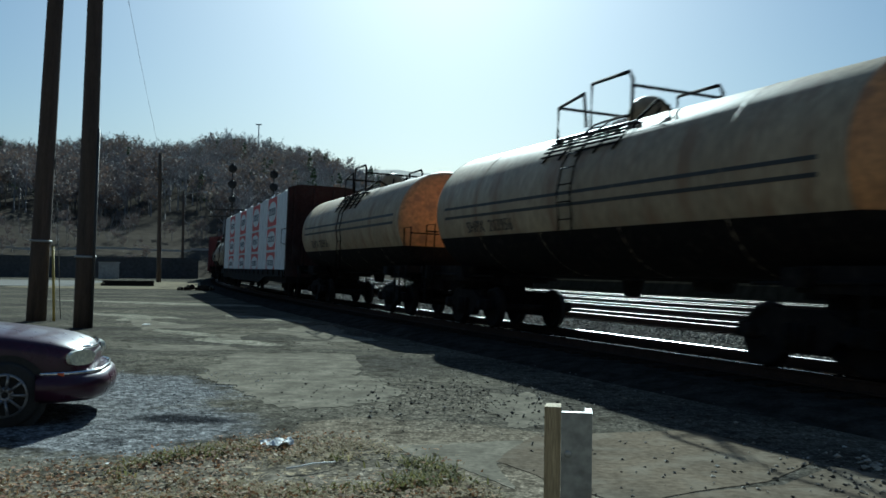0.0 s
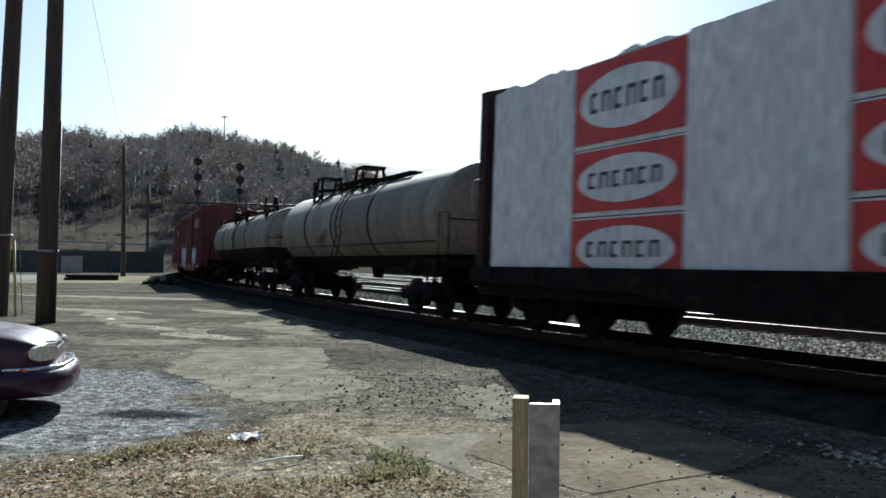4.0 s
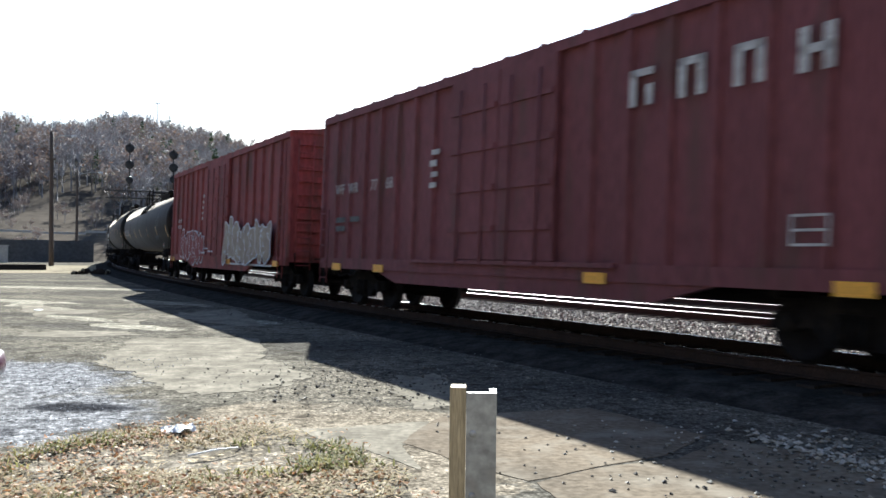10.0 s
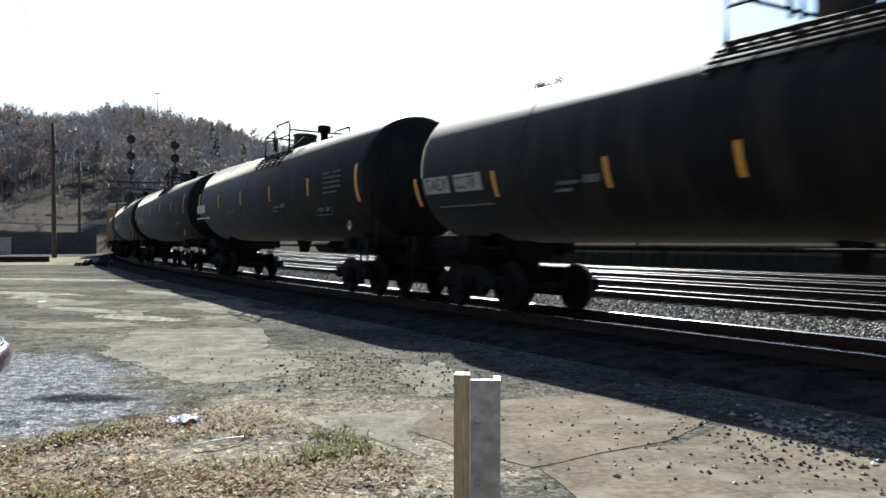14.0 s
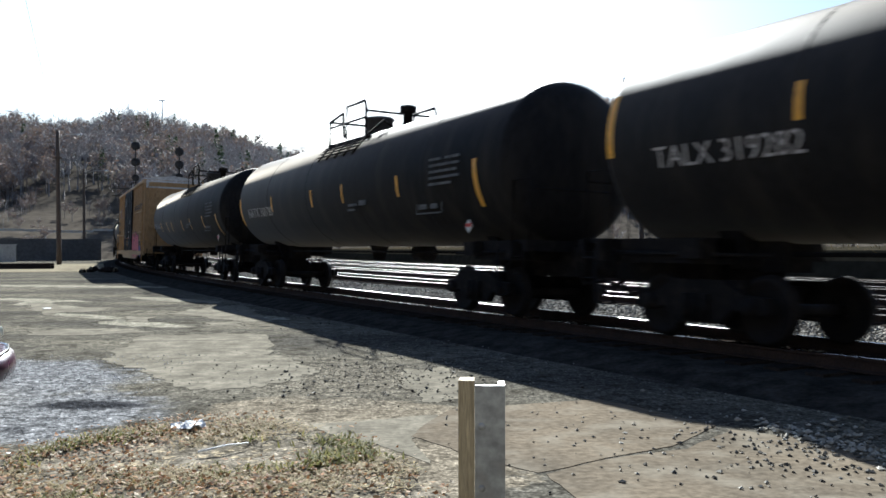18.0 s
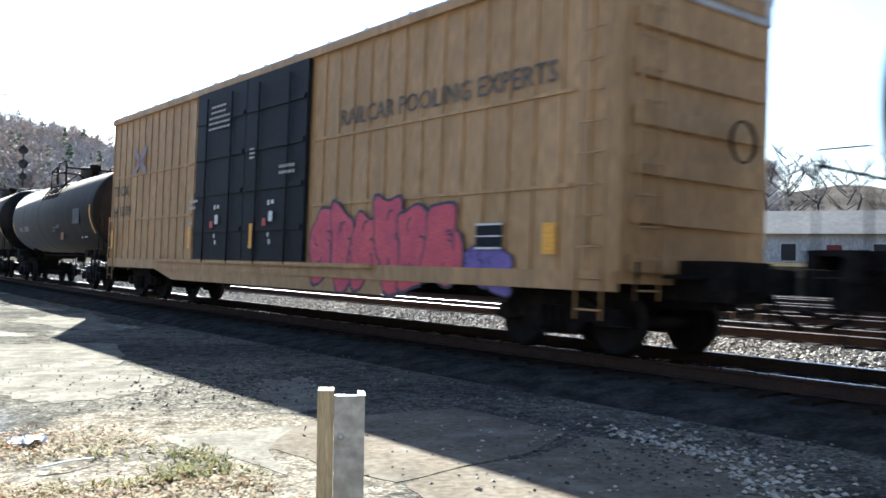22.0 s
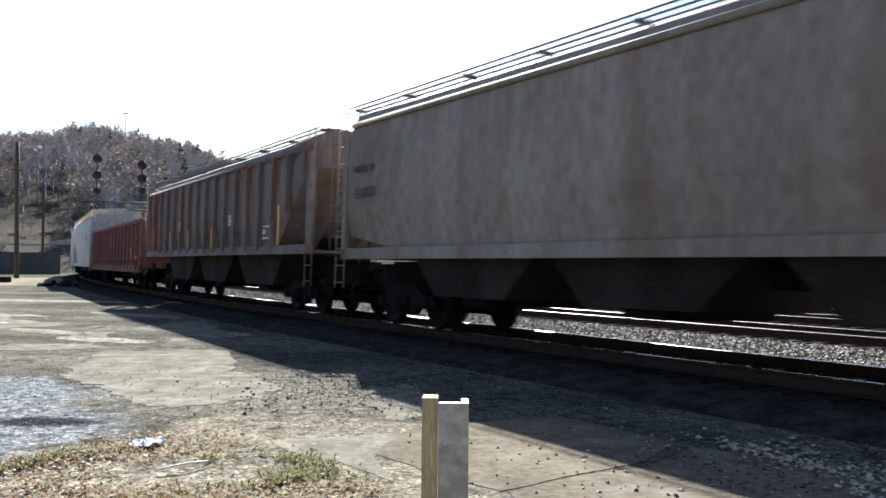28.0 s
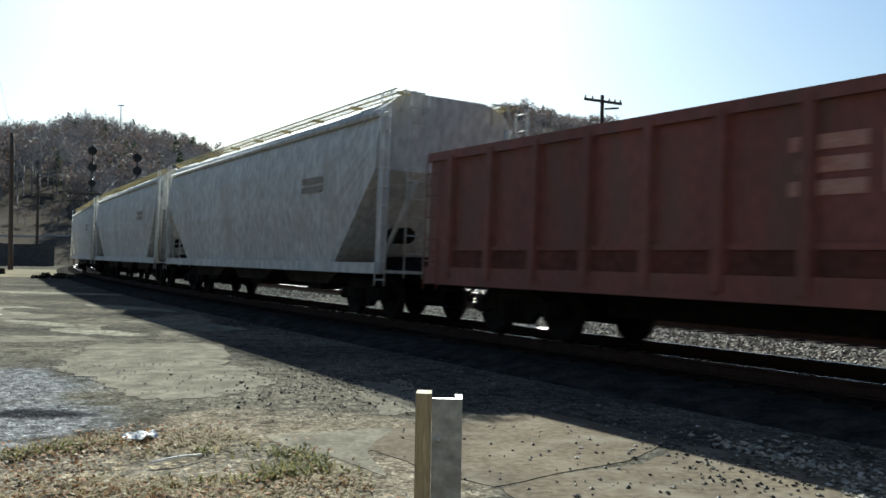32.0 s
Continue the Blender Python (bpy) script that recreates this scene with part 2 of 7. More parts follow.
M["wood"] = mat("weathered_wood", (0.46, 0.37, 0.22), (0.34, 0.27, 0.16), 0.85, scale=2.5, fine=25.0, bump=0.4, stretch=(7, 7, 0.6))
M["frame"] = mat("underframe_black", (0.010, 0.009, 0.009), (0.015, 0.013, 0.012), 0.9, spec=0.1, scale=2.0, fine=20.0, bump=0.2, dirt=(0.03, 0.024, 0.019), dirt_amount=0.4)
M["wheel"] = mat("wheel_steel", (0.018, 0.015, 0.013), (0.012, 0.010, 0.010), 0.8, spec=0.15, scale=3.0, fine=20.0, bump=0.1)
M["tread"] = mat("wheel_tread", (0.5, 0.48, 0.46), (0.4, 0.38, 0.36), 0.3, metal=1.0, bump=0.02)
M["blacktank"] = mat("black_tank_paint", (0.012, 0.0115, 0.012), (0.02, 0.018, 0.017), 0.6, scale=0.5, fine=12.0, bump=0.05, stretch=(1.6, 1, 0.35), dirt=(0.035, 0.03, 0.024), dirt_amount=0.5, spec=0.06, sheen=0.2)
M["housing"] = mat("grey_valve_housing", (0.10, 0.10, 0.105), (0.075, 0.075, 0.08), 0.6, spec=0.2, bump=0.05)
M["creamtank"] = mat("cream_tank_paint", (0.42, 0.33, 0.205), (0.34, 0.265, 0.165), 0.55, spec=0.25, scale=0.5, fine=10.0, bump=0.05, stretch=(1.6, 1, 0.35), dirt=(0.22, 0.13, 0.07), dirt_amount=0.45)
M["creamend"] = mat("orange_tank_end", (0.62, 0.30, 0.10), (0.52, 0.25, 0.09), 0.5, scale=0.8, fine=10.0, bump=0.05, dirt=(0.2, 0.11, 0.06), dirt_amount=0.3)
M["greytank"] = mat("dirty_white_tank_paint", (0.30, 0.265, 0.215), (0.21, 0.185, 0.15), 0.6, spec=0.25, scale=0.5, fine=10.0, bump=0.05, stretch=(1.6, 1, 0.3), dirt=(0.14, 0.12, 0.10), dirt_amount=0.6)
M["redbox"] = mat("oxide_red_paint", (0.185, 0.058, 0.060), (0.15, 0.05, 0.051), 0.7, spec=0.25, scale=0.6, fine=12.0, bump=0.06, stretch=(1.5, 1.5, 0.3), dirt=(0.10, 0.05, 0.04), dirt_amount=0.35)
M["brownbox"] = mat("brown_red_paint", (0.26, 0.066, 0.060), (0.20, 0.054, 0.05), 0.75, spec=0.25, scale=0.6, fine=12.0, bump=0.06, stretch=(1.5, 1.5, 0.3), dirt=(0.09, 0.05, 0.04), dirt_amount=0.5)
M["gonred"] = mat("faded_red_gondola_paint", (0.22, 0.07, 0.05), (0.165, 0.054, 0.041), 0.65, scale=0.7, fine=12.0, bump=0.08, stretch=(1.2, 1.2, 0.4), dirt=(0.13, 0.07, 0.05), dirt_amount=0.6)
M["graypatch"] = mat("dull_grey_paint", (0.085, 0.062, 0.06), (0.06, 0.045, 0.045), 0.8, scale=2.0, bump=0.05)
# Darker red for the gondola panels below the rub rail.
M["gonlow"] = mat("darker_red_paint", (0.135, 0.050, 0.038), (0.085, 0.037, 0.030), 0.85, spec=0.15, scale=1.0, fine=10.0, bump=0.1)
M["yellowbox"] = mat("yellow_boxcar_paint", (0.46, 0.285, 0.12), (0.38, 0.235, 0.10), 0.6, scale=0.6, fine=12.0, bump=0.05, stretch=(1.5, 1.5, 0.3), dirt=(0.30, 0.18, 0.07), dirt_amount=0.45)
M["doorblack"] = mat("black_door_paint", (0.010, 0.010, 0.014), (0.017, 0.017, 0.02), 0.6, spec=0.15, scale=0.8, fine=12.0, bump=0.05)
M["galvroof"] = mat("galvanised_roof", (0.55, 0.56, 0.58), (0.45, 0.46, 0.48), 0.4, metal=0.7, scale=1.0, fine=12.0, bump=0.05)
M["hopgrey"] = mat("grey_hopper_paint", (0.34, 0.31, 0.265), (0.26, 0.23, 0.20), 0.75, spec=0.2, scale=0.5, fine=12.0, bump=0.06, stretch=(1.2, 1.2, 0.3), dirt=(0.19, 0.13, 0.09), dirt_amount=0.6)
M["hopbrown"] = mat("rust_stained_hopper_paint", (0.25, 0.225, 0.205), (0.19, 0.165, 0.15), 0.8, spec=0.2, scale=0.6, fine=12.0, bump=0.08, stretch=(1.4, 1.4, 0.3), dirt=(0.20, 0.10, 0.06), dirt_amount=0.7)
M["hopwhite"] = mat("pale_hopper_paint", (0.56, 0.56, 0.53), (0.51, 0.50, 0.47), 0.6, scale=0.5, fine=9.0, bump=0.03, stretch=(0.8, 0.8, 0.4), dirt=(0.40, 0.37, 0.32), dirt_amount=0.25)
M["grating"] = mat("walkway_grating", (0.20, 0.19, 0.18), (0.15, 0.14, 0.13), 0.7, metal=0.2, bump=0.1)
# Discharge bays are much darker than the hopper bodies.
M["hopdark"] = mat("dark_hopper_bay", (0.05, 0.043, 0.037), (0.026, 0.023, 0.02), 0.9, spec=0.1, scale=1.0, fine=12.0, bump=0.1)
M["runboard"] = mat("yellow_running_board", (0.50, 0.43, 0.22), (0.44, 0.37, 0.2), 0.6, metal=0.2, bump=0.1)
M["wrap"] = mat("white_lumber_wrap", (0.80, 0.80, 0.80), (0.70, 0.71, 0.72), 0.5, scale=1.0, fine=4.0, bump=0.5, stretch=(2.5, 2.5, 0.7))
M["wrapred"] = mat("red_wrap_print", (0.55, 0.035, 0.03), (0.48, 0.035, 0.03), 0.5, scale=1.0, fine=5.0, bump=0.3)
M["white"] = mat("white_paint", (0.75, 0.74, 0.70), (0.66, 0.65, 0.6), 0.6, bump=0.05)
M["whitefade"] = mat("faded_white_paint", (0.50, 0.47, 0.43), (0.38, 0.34, 0.31), 0.7, scale=4.0, bump=0.05)
M["blackpaint"] = mat("black_paint", (0.02, 0.02, 0.02), (0.035, 0.033, 0.03), 0.6, bump=0.05)
M["reflector"] = mat("yellow_reflector", (0.85, 0.42, 0.03), (0.78, 0.38, 0.03), 0.35, bump=0.02)
M["faded_orange"] = mat("faded_orange_paint", (0.30, 0.13, 0.06), (0.22, 0.10, 0.06), 0.7, bump=0.02)
M["redmark"] = mat("red_mark", (0.55, 0.06, 0.04), (0.5, 0.05, 0.04), 0.5, bump=0.02)
M["bluemark"] = mat("faded_blue_mark", (0.24, 0.18, 0.23), (0.28, 0.20, 0.19), 0.5, bump=0.02)
M["sprayblue"] = mat("pale_blue_spray_paint", (0.34, 0.41, 0.46), (0.44, 0.48, 0.50), 0.6, scale=3.0, bump=0.05)
M["spraywhite"] = mat("white_spray_paint", (0.60, 0.60, 0.62), (0.48, 0.50, 0.53), 0.6, scale=3.0, bump=0.05)
M["spraypink"] = mat("pink_red_spray_paint", (0.62, 0.09, 0.11), (0.50, 0.07, 0.12), 0.6, scale=2.5, bump=0.05)
M["spraypurple"] = mat("purple_spray_paint", (0.22, 0.13, 0.40), (0.15, 0.11, 0.36), 0.6, scale=2.5, bump=0.05)
M["sprayyellow"] = mat("tan_spray_paint", (0.33, 0.27, 0.19), (0.24, 0.17, 0.13), 0.6, scale=2.5, bump=0.05)
M["gonmark"] = mat("worn_pale_lettering", (0.46, 0.27, 0.20), (0.42, 0.19, 0.14), 0.7, scale=4.0, bump=0.05)
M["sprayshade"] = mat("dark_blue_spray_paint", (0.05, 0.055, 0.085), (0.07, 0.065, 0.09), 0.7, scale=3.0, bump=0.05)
M["stencil"] = mat("dim_stencil_paint", (0.16, 0.155, 0.15), (0.10, 0.098, 0.095), 0.8, scale=6.0, bump=0.02, spec=0.1)
M["maroon"] = mat("maroon_car_paint", (0.045, 0.012, 0.030), (0.036, 0.010, 0.024), 0.3, metal=0.0, scale=6.0, fine=200.0, bump=0.0, coat=0.25, spec=0.3)
M["chrome"] = mat("chrome", (0.8, 0.8, 0.8), (0.75, 0.75, 0.75), 0.12, metal=1.0, bump=0.0)
M["rubber"] = mat("tyre_rubber", (0.03, 0.03, 0.03), (0.022, 0.022, 0.022), 0.85, bump=0.2)
M["rim"] = mat("grey_rim", (0.32, 0.32, 0.33), (0.26, 0.26, 0.27), 0.4, metal=0.8, bump=0.02)
M["lens"] = mat("yellowed_headlight", (0.85, 0.82, 0.62), (0.80, 0.77, 0.56), 0.15, bump=0.0, coat=1.0)
M["amber"] = mat("amber_marker", (0.7, 0.14, 0.03), (0.6, 0.12, 0.03), 0.3, bump=0.0)
M["glass"] = glass_mat("car_glass", (0.25, 0.28, 0.28))
M["litter"] = mat("white_paper", (0.85, 0.85, 0.83), (0.72, 0.72, 0.7), 0.7, bump=0.2)
M["bark"] = island_mat("bare_branches", [(0.23, 0.22, 0.22), (0.31, 0.30, 0.30), (0.25, 0.235, 0.23)])
M["greybark"] = island_mat("dark_grey_bark", [(0.07, 0.065, 0.065), (0.11, 0.10, 0.10)])
M["leaf"] = island_mat("autumn_leaves", [(0.20, 0.155, 0.13), (0.185, 0.155, 0.14), (0.17, 0.15, 0.135), (0.25, 0.165, 0.12)], 0.8, 0.12)
M["pine"] = island_mat("pine_needles", [(0.03, 0.05, 0.025), (0.05, 0.07, 0.03)], 0.8, 0.2)
M["wallgrey"] = mat("dark_block_wall", (0.10, 0.095, 0.09), (0.07, 0.068, 0.065), 0.9, scale=0.3, fine=3.0, bump=0.3)
M["road"] = mat("road_concrete", (0.231, 0.224, 0.204), (0.184, 0.177, 0.163), 0.9, spec=0.0, scale=0.2, fine=4.0, bump=0.2)
M["signal"] = mat("signal_black", (0.02, 0.02, 0.02), (0.03, 0.03, 0.03), 0.6, bump=0.05)
M["lamp"] = mat("lamp_housing", (0.7, 0.7, 0.68), (0.62, 0.62, 0.6), 0.3, metal=0.7, bump=0.02)
M["wire"] = mat("cable", (0.05, 0.05, 0.05), (0.04, 0.04, 0.04), 0.6, bump=0.0)
M["yellowguard"] = mat("yellow_guy_guard", (0.55, 0.42, 0.08), (0.46, 0.35, 0.08), 0.6, bump=0.05)

# ================= mesh tools =================


class Geo:
    """Collects faces for one mesh."""

    def __init__(self):
        self.v, self.f, self.s = [], [], []

    def add(self, verts, faces, smooth=False):
        o = len(self.v)
        self.v += [tuple(p) for p in verts]
        self.f += [tuple(i + o for i in f) for f in faces]
        self.s += [smooth] * len(faces)
        return self

    def box(self, c, size, rz=0.0, ry=0.0, cham=0.0):
        hx, hy, hz = (s / 2 for s in size)
        if cham:
            k = cham
            pts = []
            for z in (-hz, hz):
                e = k
                for x, y in ((-hx + e, -hy), (hx - e, -hy), (hx, -hy + e), (hx, hy - e), (hx - e, hy), (-hx + e, hy), (-hx, hy - e), (-hx, -hy + e)):
                    pts.append((x, y, z))
            fs = [tuple(range(7, -1, -1)), tuple(range(8, 16))] + [(i, (i + 1) % 8, 8 + (i + 1) % 8, 8 + i) for i in range(8)]
        else:
            pts = [(x, y, z) for z in (-hz, hz) for x, y in ((-hx, -hy), (hx, -hy), (hx, hy), (-hx, hy))]
            fs = [(3, 2, 1, 0), (4, 5, 6, 7), (0, 1, 5, 4), (1, 2, 6, 5), (2, 3, 7, 6), (3, 0, 4, 7)]
        m = Euler((0, radians(ry), radians(rz))).to_matrix()
        return self.add([m @ Vector(p) + Vector(c) for p in pts], fs)

    def tube(self, pts, r, n=6, r2=None, caps=True, smooth=True):
        pts = [Vector(p) for p in pts]
        k = len(pts)
        vs = []
        up = Vector((0, 0, 1))
        for i, p in enumerate(pts):
            d = (pts[min(i + 1, k - 1)] - pts[max(i - 1, 0)]).normalized()
            a = d.cross(up)
            if a.length < 1e-3:
                a = d.cross(Vector((1, 0, 0)))
            a.normalize()
            b = a.cross(d)
            rr = r if r2 is None else r + (r2 - r) * i / max(1, k - 1)
            vs += [p + rr * (math.cos(2 * math.pi * j / n) * a + math.sin(2 * math.pi * j / n) * b) for j in range(n)]
        fs = [(i * n + j, i * n + (j + 1) % n, (i + 1) * n + (j + 1) % n, (i + 1) * n + j) for i in range(k - 1) for j in range(n)]
        self.add(vs, fs, smooth)
        if caps:
            o = len(self.v) - len(vs)
            self.f += [tuple(o + j for j in range(n - 1, -1, -1)), tuple(o + (k - 1) * n + j for j in range(n))]
            self.s += [False, False]
        return self

    def lathe(self, prof, axis="x", n=32, centre=(0, 0, 0), a0=0.0, a1=2 * math.pi, smooth=True):
        """prof: (along, radius) pairs turned round an axis."""
        full = abs(a1 - a0 - 2 * math.pi) < 1e-6
        m = n if full else n + 1
        vs = []
        for h, r in prof:
            for j in range(m):
                a = a0 + (a1 - a0) * j / n
                p = (h, r * math.cos(a), r * math.sin(a)) if axis == "x" else ((r * math.cos(a), h, r * math.sin(a)) if axis == "y" else (r * math.cos(a), r * math.sin(a), h))
                vs.append((p[0] + centre[0], p[1] + centre[1], p[2] + centre[2]))
        fs = []
        for i in range(len(prof) - 1):
            for j in range(n):
                q = (j + 1) % m
                fs.append((i * m + j, i * m + q, (i + 1) * m + q, (i + 1) * m + j))
        return self.add(vs, fs, smooth)

    def prism(self, poly, y0, y1, plane="xz"):
        """A polygon in x, z (or x, y) given thickness."""
        n = len(poly)
        p3 = (lambda a, b, d: (a, d, b)) if plane == "xz" else ((lambda a, b, d: (a, b, d)) if plane == "xy" else (lambda a, b, d: (d, a, b)))
        vs = [p3(a, b, y0) for a, b in poly] + [p3(a, b, y1) for a, b in poly]
        fs = [tuple(range(n)), tuple(range(2 * n - 1, n - 1, -1))] + [(i, i + n, (i + 1) % n + n, (i + 1) % n) for i in range(n)]
        return self.add(vs, fs)

    def mesh(self, name):
        me = bpy.data.meshes.new(name)
        me.from_pydata(self.v, [], self.f)
        me.polygons.foreach_set("use_smooth", self.s)
        me.update()
        return me


def part(name, geo, material, parent=None, label="", fix=True):
    me = geo.mesh(name) if isinstance(geo, Geo) else geo
    if not me.materials:
        me.materials.append(material)
    if fix and isinstance(geo, Geo) and len(me.polygons) < 60000:
        bm = bmesh.new()
        bm.from_mesh(me)
        bmesh.ops.recalc_face_normals(bm, faces=bm.faces)
        bm.to_mesh(me)
        bm.free()
    ob = new(name, me)
    if parent:
        ob.parent = parent
    if label:
        ob["label"] = label
    return ob


def thing(name, label, category, group="", m=None):
    ob = new(name)
    ob.empty_display_size = 0.3
    tagged(ob, label, category, group)
    if m is not None:
        ob.matrix_world = m
    return ob


def letters(name, text, size, material, parent, x, z, y, spacing=1.0, tilt=0.0):
    """Painted words on the side that faces the lot; x, z the lower left corner."""
    cu = bpy.data.curves.new(name, "FONT")
    cu.body, cu.size, cu.extrude, cu.space_character, cu.resolution_u = text, size, 0.002, spacing, 2
    tmp = bpy.data.objects.new(name, cu)
    scene.collection.objects.link(tmp)
    me = bpy.data.meshes.new_from_object(tmp.evaluated_get(bpy.context.evaluated_depsgraph_get()))
    bpy.data.objects.remove(tmp)
    me.materials.clear()
    me.materials.append(material)
    ob = new(name, me)
    ob.parent = parent
    ob.matrix_local = pose(x, y, z, 90 + tilt, 0, 0)
    return ob


def bars(name, material, parent, x, z, y, rows, label=""):
    """Unreadable print: rows of (offset x, offset z, width, height)."""
    g = Geo()
    for a, b, w, h in rows:
        g.box((x + a + w / 2, y, z + b + h / 2), (w, 0.006, h))
    return part(name, g, material, parent, label)


# ================= the line of the track =================
PSI, RADIUS, NEAR = radians(25.8), 530.0, 9.0
RAIL_Z = 0.325
LIFT = 0.175  # height of the wagon bodies' base over the rail
CENTRE = NEAR + 0.75
TN = Vector((math.cos(PSI), math.sin(PSI)))
TU = Vector((-math.sin(PSI), math.cos(PSI)))


def arc(s, off=0.0):
    """The place s metres along the curved line, off metres beyond its centre."""
    a = s / RADIUS
    r = RADIUS - off
    return TN * (CENTRE + RADIUS - r * math.cos(a)) + TU * (r * math.sin(a))


def sweep(geo, prof, s0, s1, step):
    """A cross-section of (off, z) drawn along the line."""
    k = max(2, int((s1 - s0) / step) + 1)
    n = len(prof)
    vs = []
    for i in range(k):
        s = s0 + (s1 - s0) * i / (k - 1)
        for o, z in prof:
            p = arc(s, o)
            vs.append((p.x, p.y, z))
    geo.add(vs, [(i * n + j, i * n + j + 1, (i + 1) * n + j + 1, (i + 1) * n + j) for i in range(k - 1) for j in range(n - 1)])
    return geo

# ================= ground and track =================
rnd = random.Random(7)


def ragged(poly, z, amp=0.12, step=0.3):
    """An outline broken up along its edges, as one flat piece just above the lot."""
    pts = []
    n = len(poly)
    for i in range(n):
        a, b = Vector(poly[i]), Vector(poly[(i + 1) % n])
        k = max(2, int((b - a).length / step))
        for j in range(k):
            p = a.lerp(b, j / k)
            d = (b - a).normalized()
            o = noise.noise(Vector((p.x * 1.3, p.y * 1.3, z * 90))) * amp * 2 + rnd.uniform(-amp, amp) * 0.4
            pts.append((p.x - d.y * o, p.y + d.x * o))
    g = Geo()
    g.prism(pts, z - 0.03, z, "xy")
    return g


def flat(name, poly, z, material, label, amp=0.3, step=0.12):
    g = ragged(poly, z, amp, step)
    return tagged(part(name, g, material), label, "ground", kind="structure")


g = Geo()
xs = [-2500, -600, -150, -60, -30, -15, 0, 15, 30, 60, 150, 600, 2500]
ys = [-2500, -600, -150, -40, -10, 5, 20, 40, 80, 150, 600, 2500]
g.add([(x, y, 0.0) for y in ys for x in xs], [(j * 13 + i, j * 13 + i + 1, (j + 1) * 13 + i + 1, (j + 1) * 13 + i) for j in range(len(ys) - 1) for i in range(12)])
tagged(part("ground", g, M["ground"], fix=False), "worn grey-brown gravel and dirt lot", "ground", kind="structure")

M["slab2"] = mat("stained_concrete", (0.15, 0.125, 0.092), (0.105, 0.09, 0.069), 0.92, spec=0.0, scale=0.9, fine=16.0, bump=0.4, dirt=(0.185, 0.165, 0.13), dirt_amount=0.5)
M["slab3"] = mat("worn_pale_concrete", (0.225, 0.205, 0.162), (0.15, 0.137, 0.108), 0.92, spec=0.0, scale=1.4, fine=17.0, bump=0.3, dirt=(0.095, 0.087, 0.07), dirt_amount=0.95)
flat("pavement", [(0.75, 8.5), (2.3, 8.9), (3.0, 7.5), (2.35, 6.75), (1.7, 6.45), (1.15, 6.05), (0.7, 6.6), (0.3, 7.3)], 0.005, M["slab2"], "cracked brown-stained concrete pavement", 0.03)
flat("pavement", [(1.2, 5.98), (1.75, 6.37), (2.4, 6.66), (3.05, 7.35), (4.3, 6.2), (3.4, 4.4), (1.3, 4.2)], 0.005, M["slab2"], "cracked brown-stained concrete pavement", 0.03)
def slab_piece(poly, z, amp):
    """A worn slab: its outline broken up, drawn round its middle."""
    cx, cy = sum(p[0] for p in poly) / len(poly), sum(p[1] for p in poly) / len(poly)
    n = 220
    rim = []
    for i in range(n):
        a = 2 * math.pi * i / n
        dx, dy = math.cos(a), math.sin(a)
        far = 0.3
        for (x0, y0), (x1, y1) in zip(poly, poly[1:] + poly[:1]):
            ex, ey = x1 - x0, y1 - y0
            det = ex * dy - ey * dx
            if abs(det) > 1e-9:
                u = ((y0 - cy) * dx - (x0 - cx) * dy) / det
                r = ((x0 - cx) * ey - (y0 - cy) * ex) / -det
                if 0 <= u <= 1 and r > 0:
                    far = max(far, r)
        k = far + amp * (1.6 * noise.noise(Vector((dx * far * .9 + cx, dy * far * .9 + cy, 3))) + .9 * noise.noise(Vector((dx * far * 4 + cx, dy * far * 4, 8))) + rnd.uniform(-.25, .25))
        rim.append((cx + dx * k, cy + dy * k))
    vs = [(cx, cy, z)] + [(x, y, z) for x, y in rim] + [(x, y, z - .03) for x, y in rim]
    fs = [(0, 1 + i, 1 + (i + 1) % n) for i in range(n)] + [(1 + i, 1 + n + i, 1 + n + (i + 1) % n, 1 + (i + 1) % n) for i in range(n)]
    tagged(part("pavement", Geo().add(vs, fs), M["slab3"], fix=False), "worn pale remnant of an old concrete floor", "ground", kind="structure")


SLABS = [
    [(-3.94, 16.3), (-1.9, 16.3), (-1.6, 14.4), (-1.45, 13.0), (-1.0, 12.7), (-0.72, 10.7), (-1.2, 9.9), (-1.6, 9.7), (-2.2, 10.4), (-2.6, 11.0), (-3.4, 12.3), (-4.0, 14.2)],
    [(-9.75, 26.2), (-9.28, 26.5), (-8.2, 24.2), (-6.76, 24.0), (-6.5, 22.8), (-7.5, 22.3), (-7.5, 21.1)],
    [(-4.7, 21.6), (-4.2, 24.0), (-3.5, 24.7), (-2.1, 19.1), (-2.7, 19.0), (-3.8, 20.4)],
    [(-3.57, 18.9), (-2.76, 19.0), (-2.56, 18.1), (-3.3, 18.0)],
    [(-6.5, 17.3), (-4.46, 17.9), (-4.1, 16.8), (-5.3, 16.4), (-6.2, 16.5)],
    [(-5.6, 20.9), (-4.95, 20.5), (-4.7, 19.2), (-5.2, 19.1)],
    [(0.45, 11.2), (0.95, 11.5), (1.1, 9.6), (0.75, 8.8), (0.5, 8.9)],
]
for poly in SLABS:
    slab_piece(poly, 0.004, 0.22)
slab_piece([(-0.55, 7.9), (0.05, 8.05), (0.6, 8.2), (0.3, 7.2), (0.42, 6.4), (0.0, 7.1), (-0.38, 7.45)], 0.004, 0.06)
M["sand"] = mat("pale_gravel", (0.231, 0.204, 0.143), (0.163, 0.143, 0.105), 0.95, spec=0.0, scale=0.25, fine=6.0, bump=0.4)
flat("gravel_patch", [(-31, 60), (-15, 61), (-17, 74), (-21, 90), (-34, 95)], 0.02, M["sand"], "pale dirt patch at the foot of the poles", 0.5, 2.0)
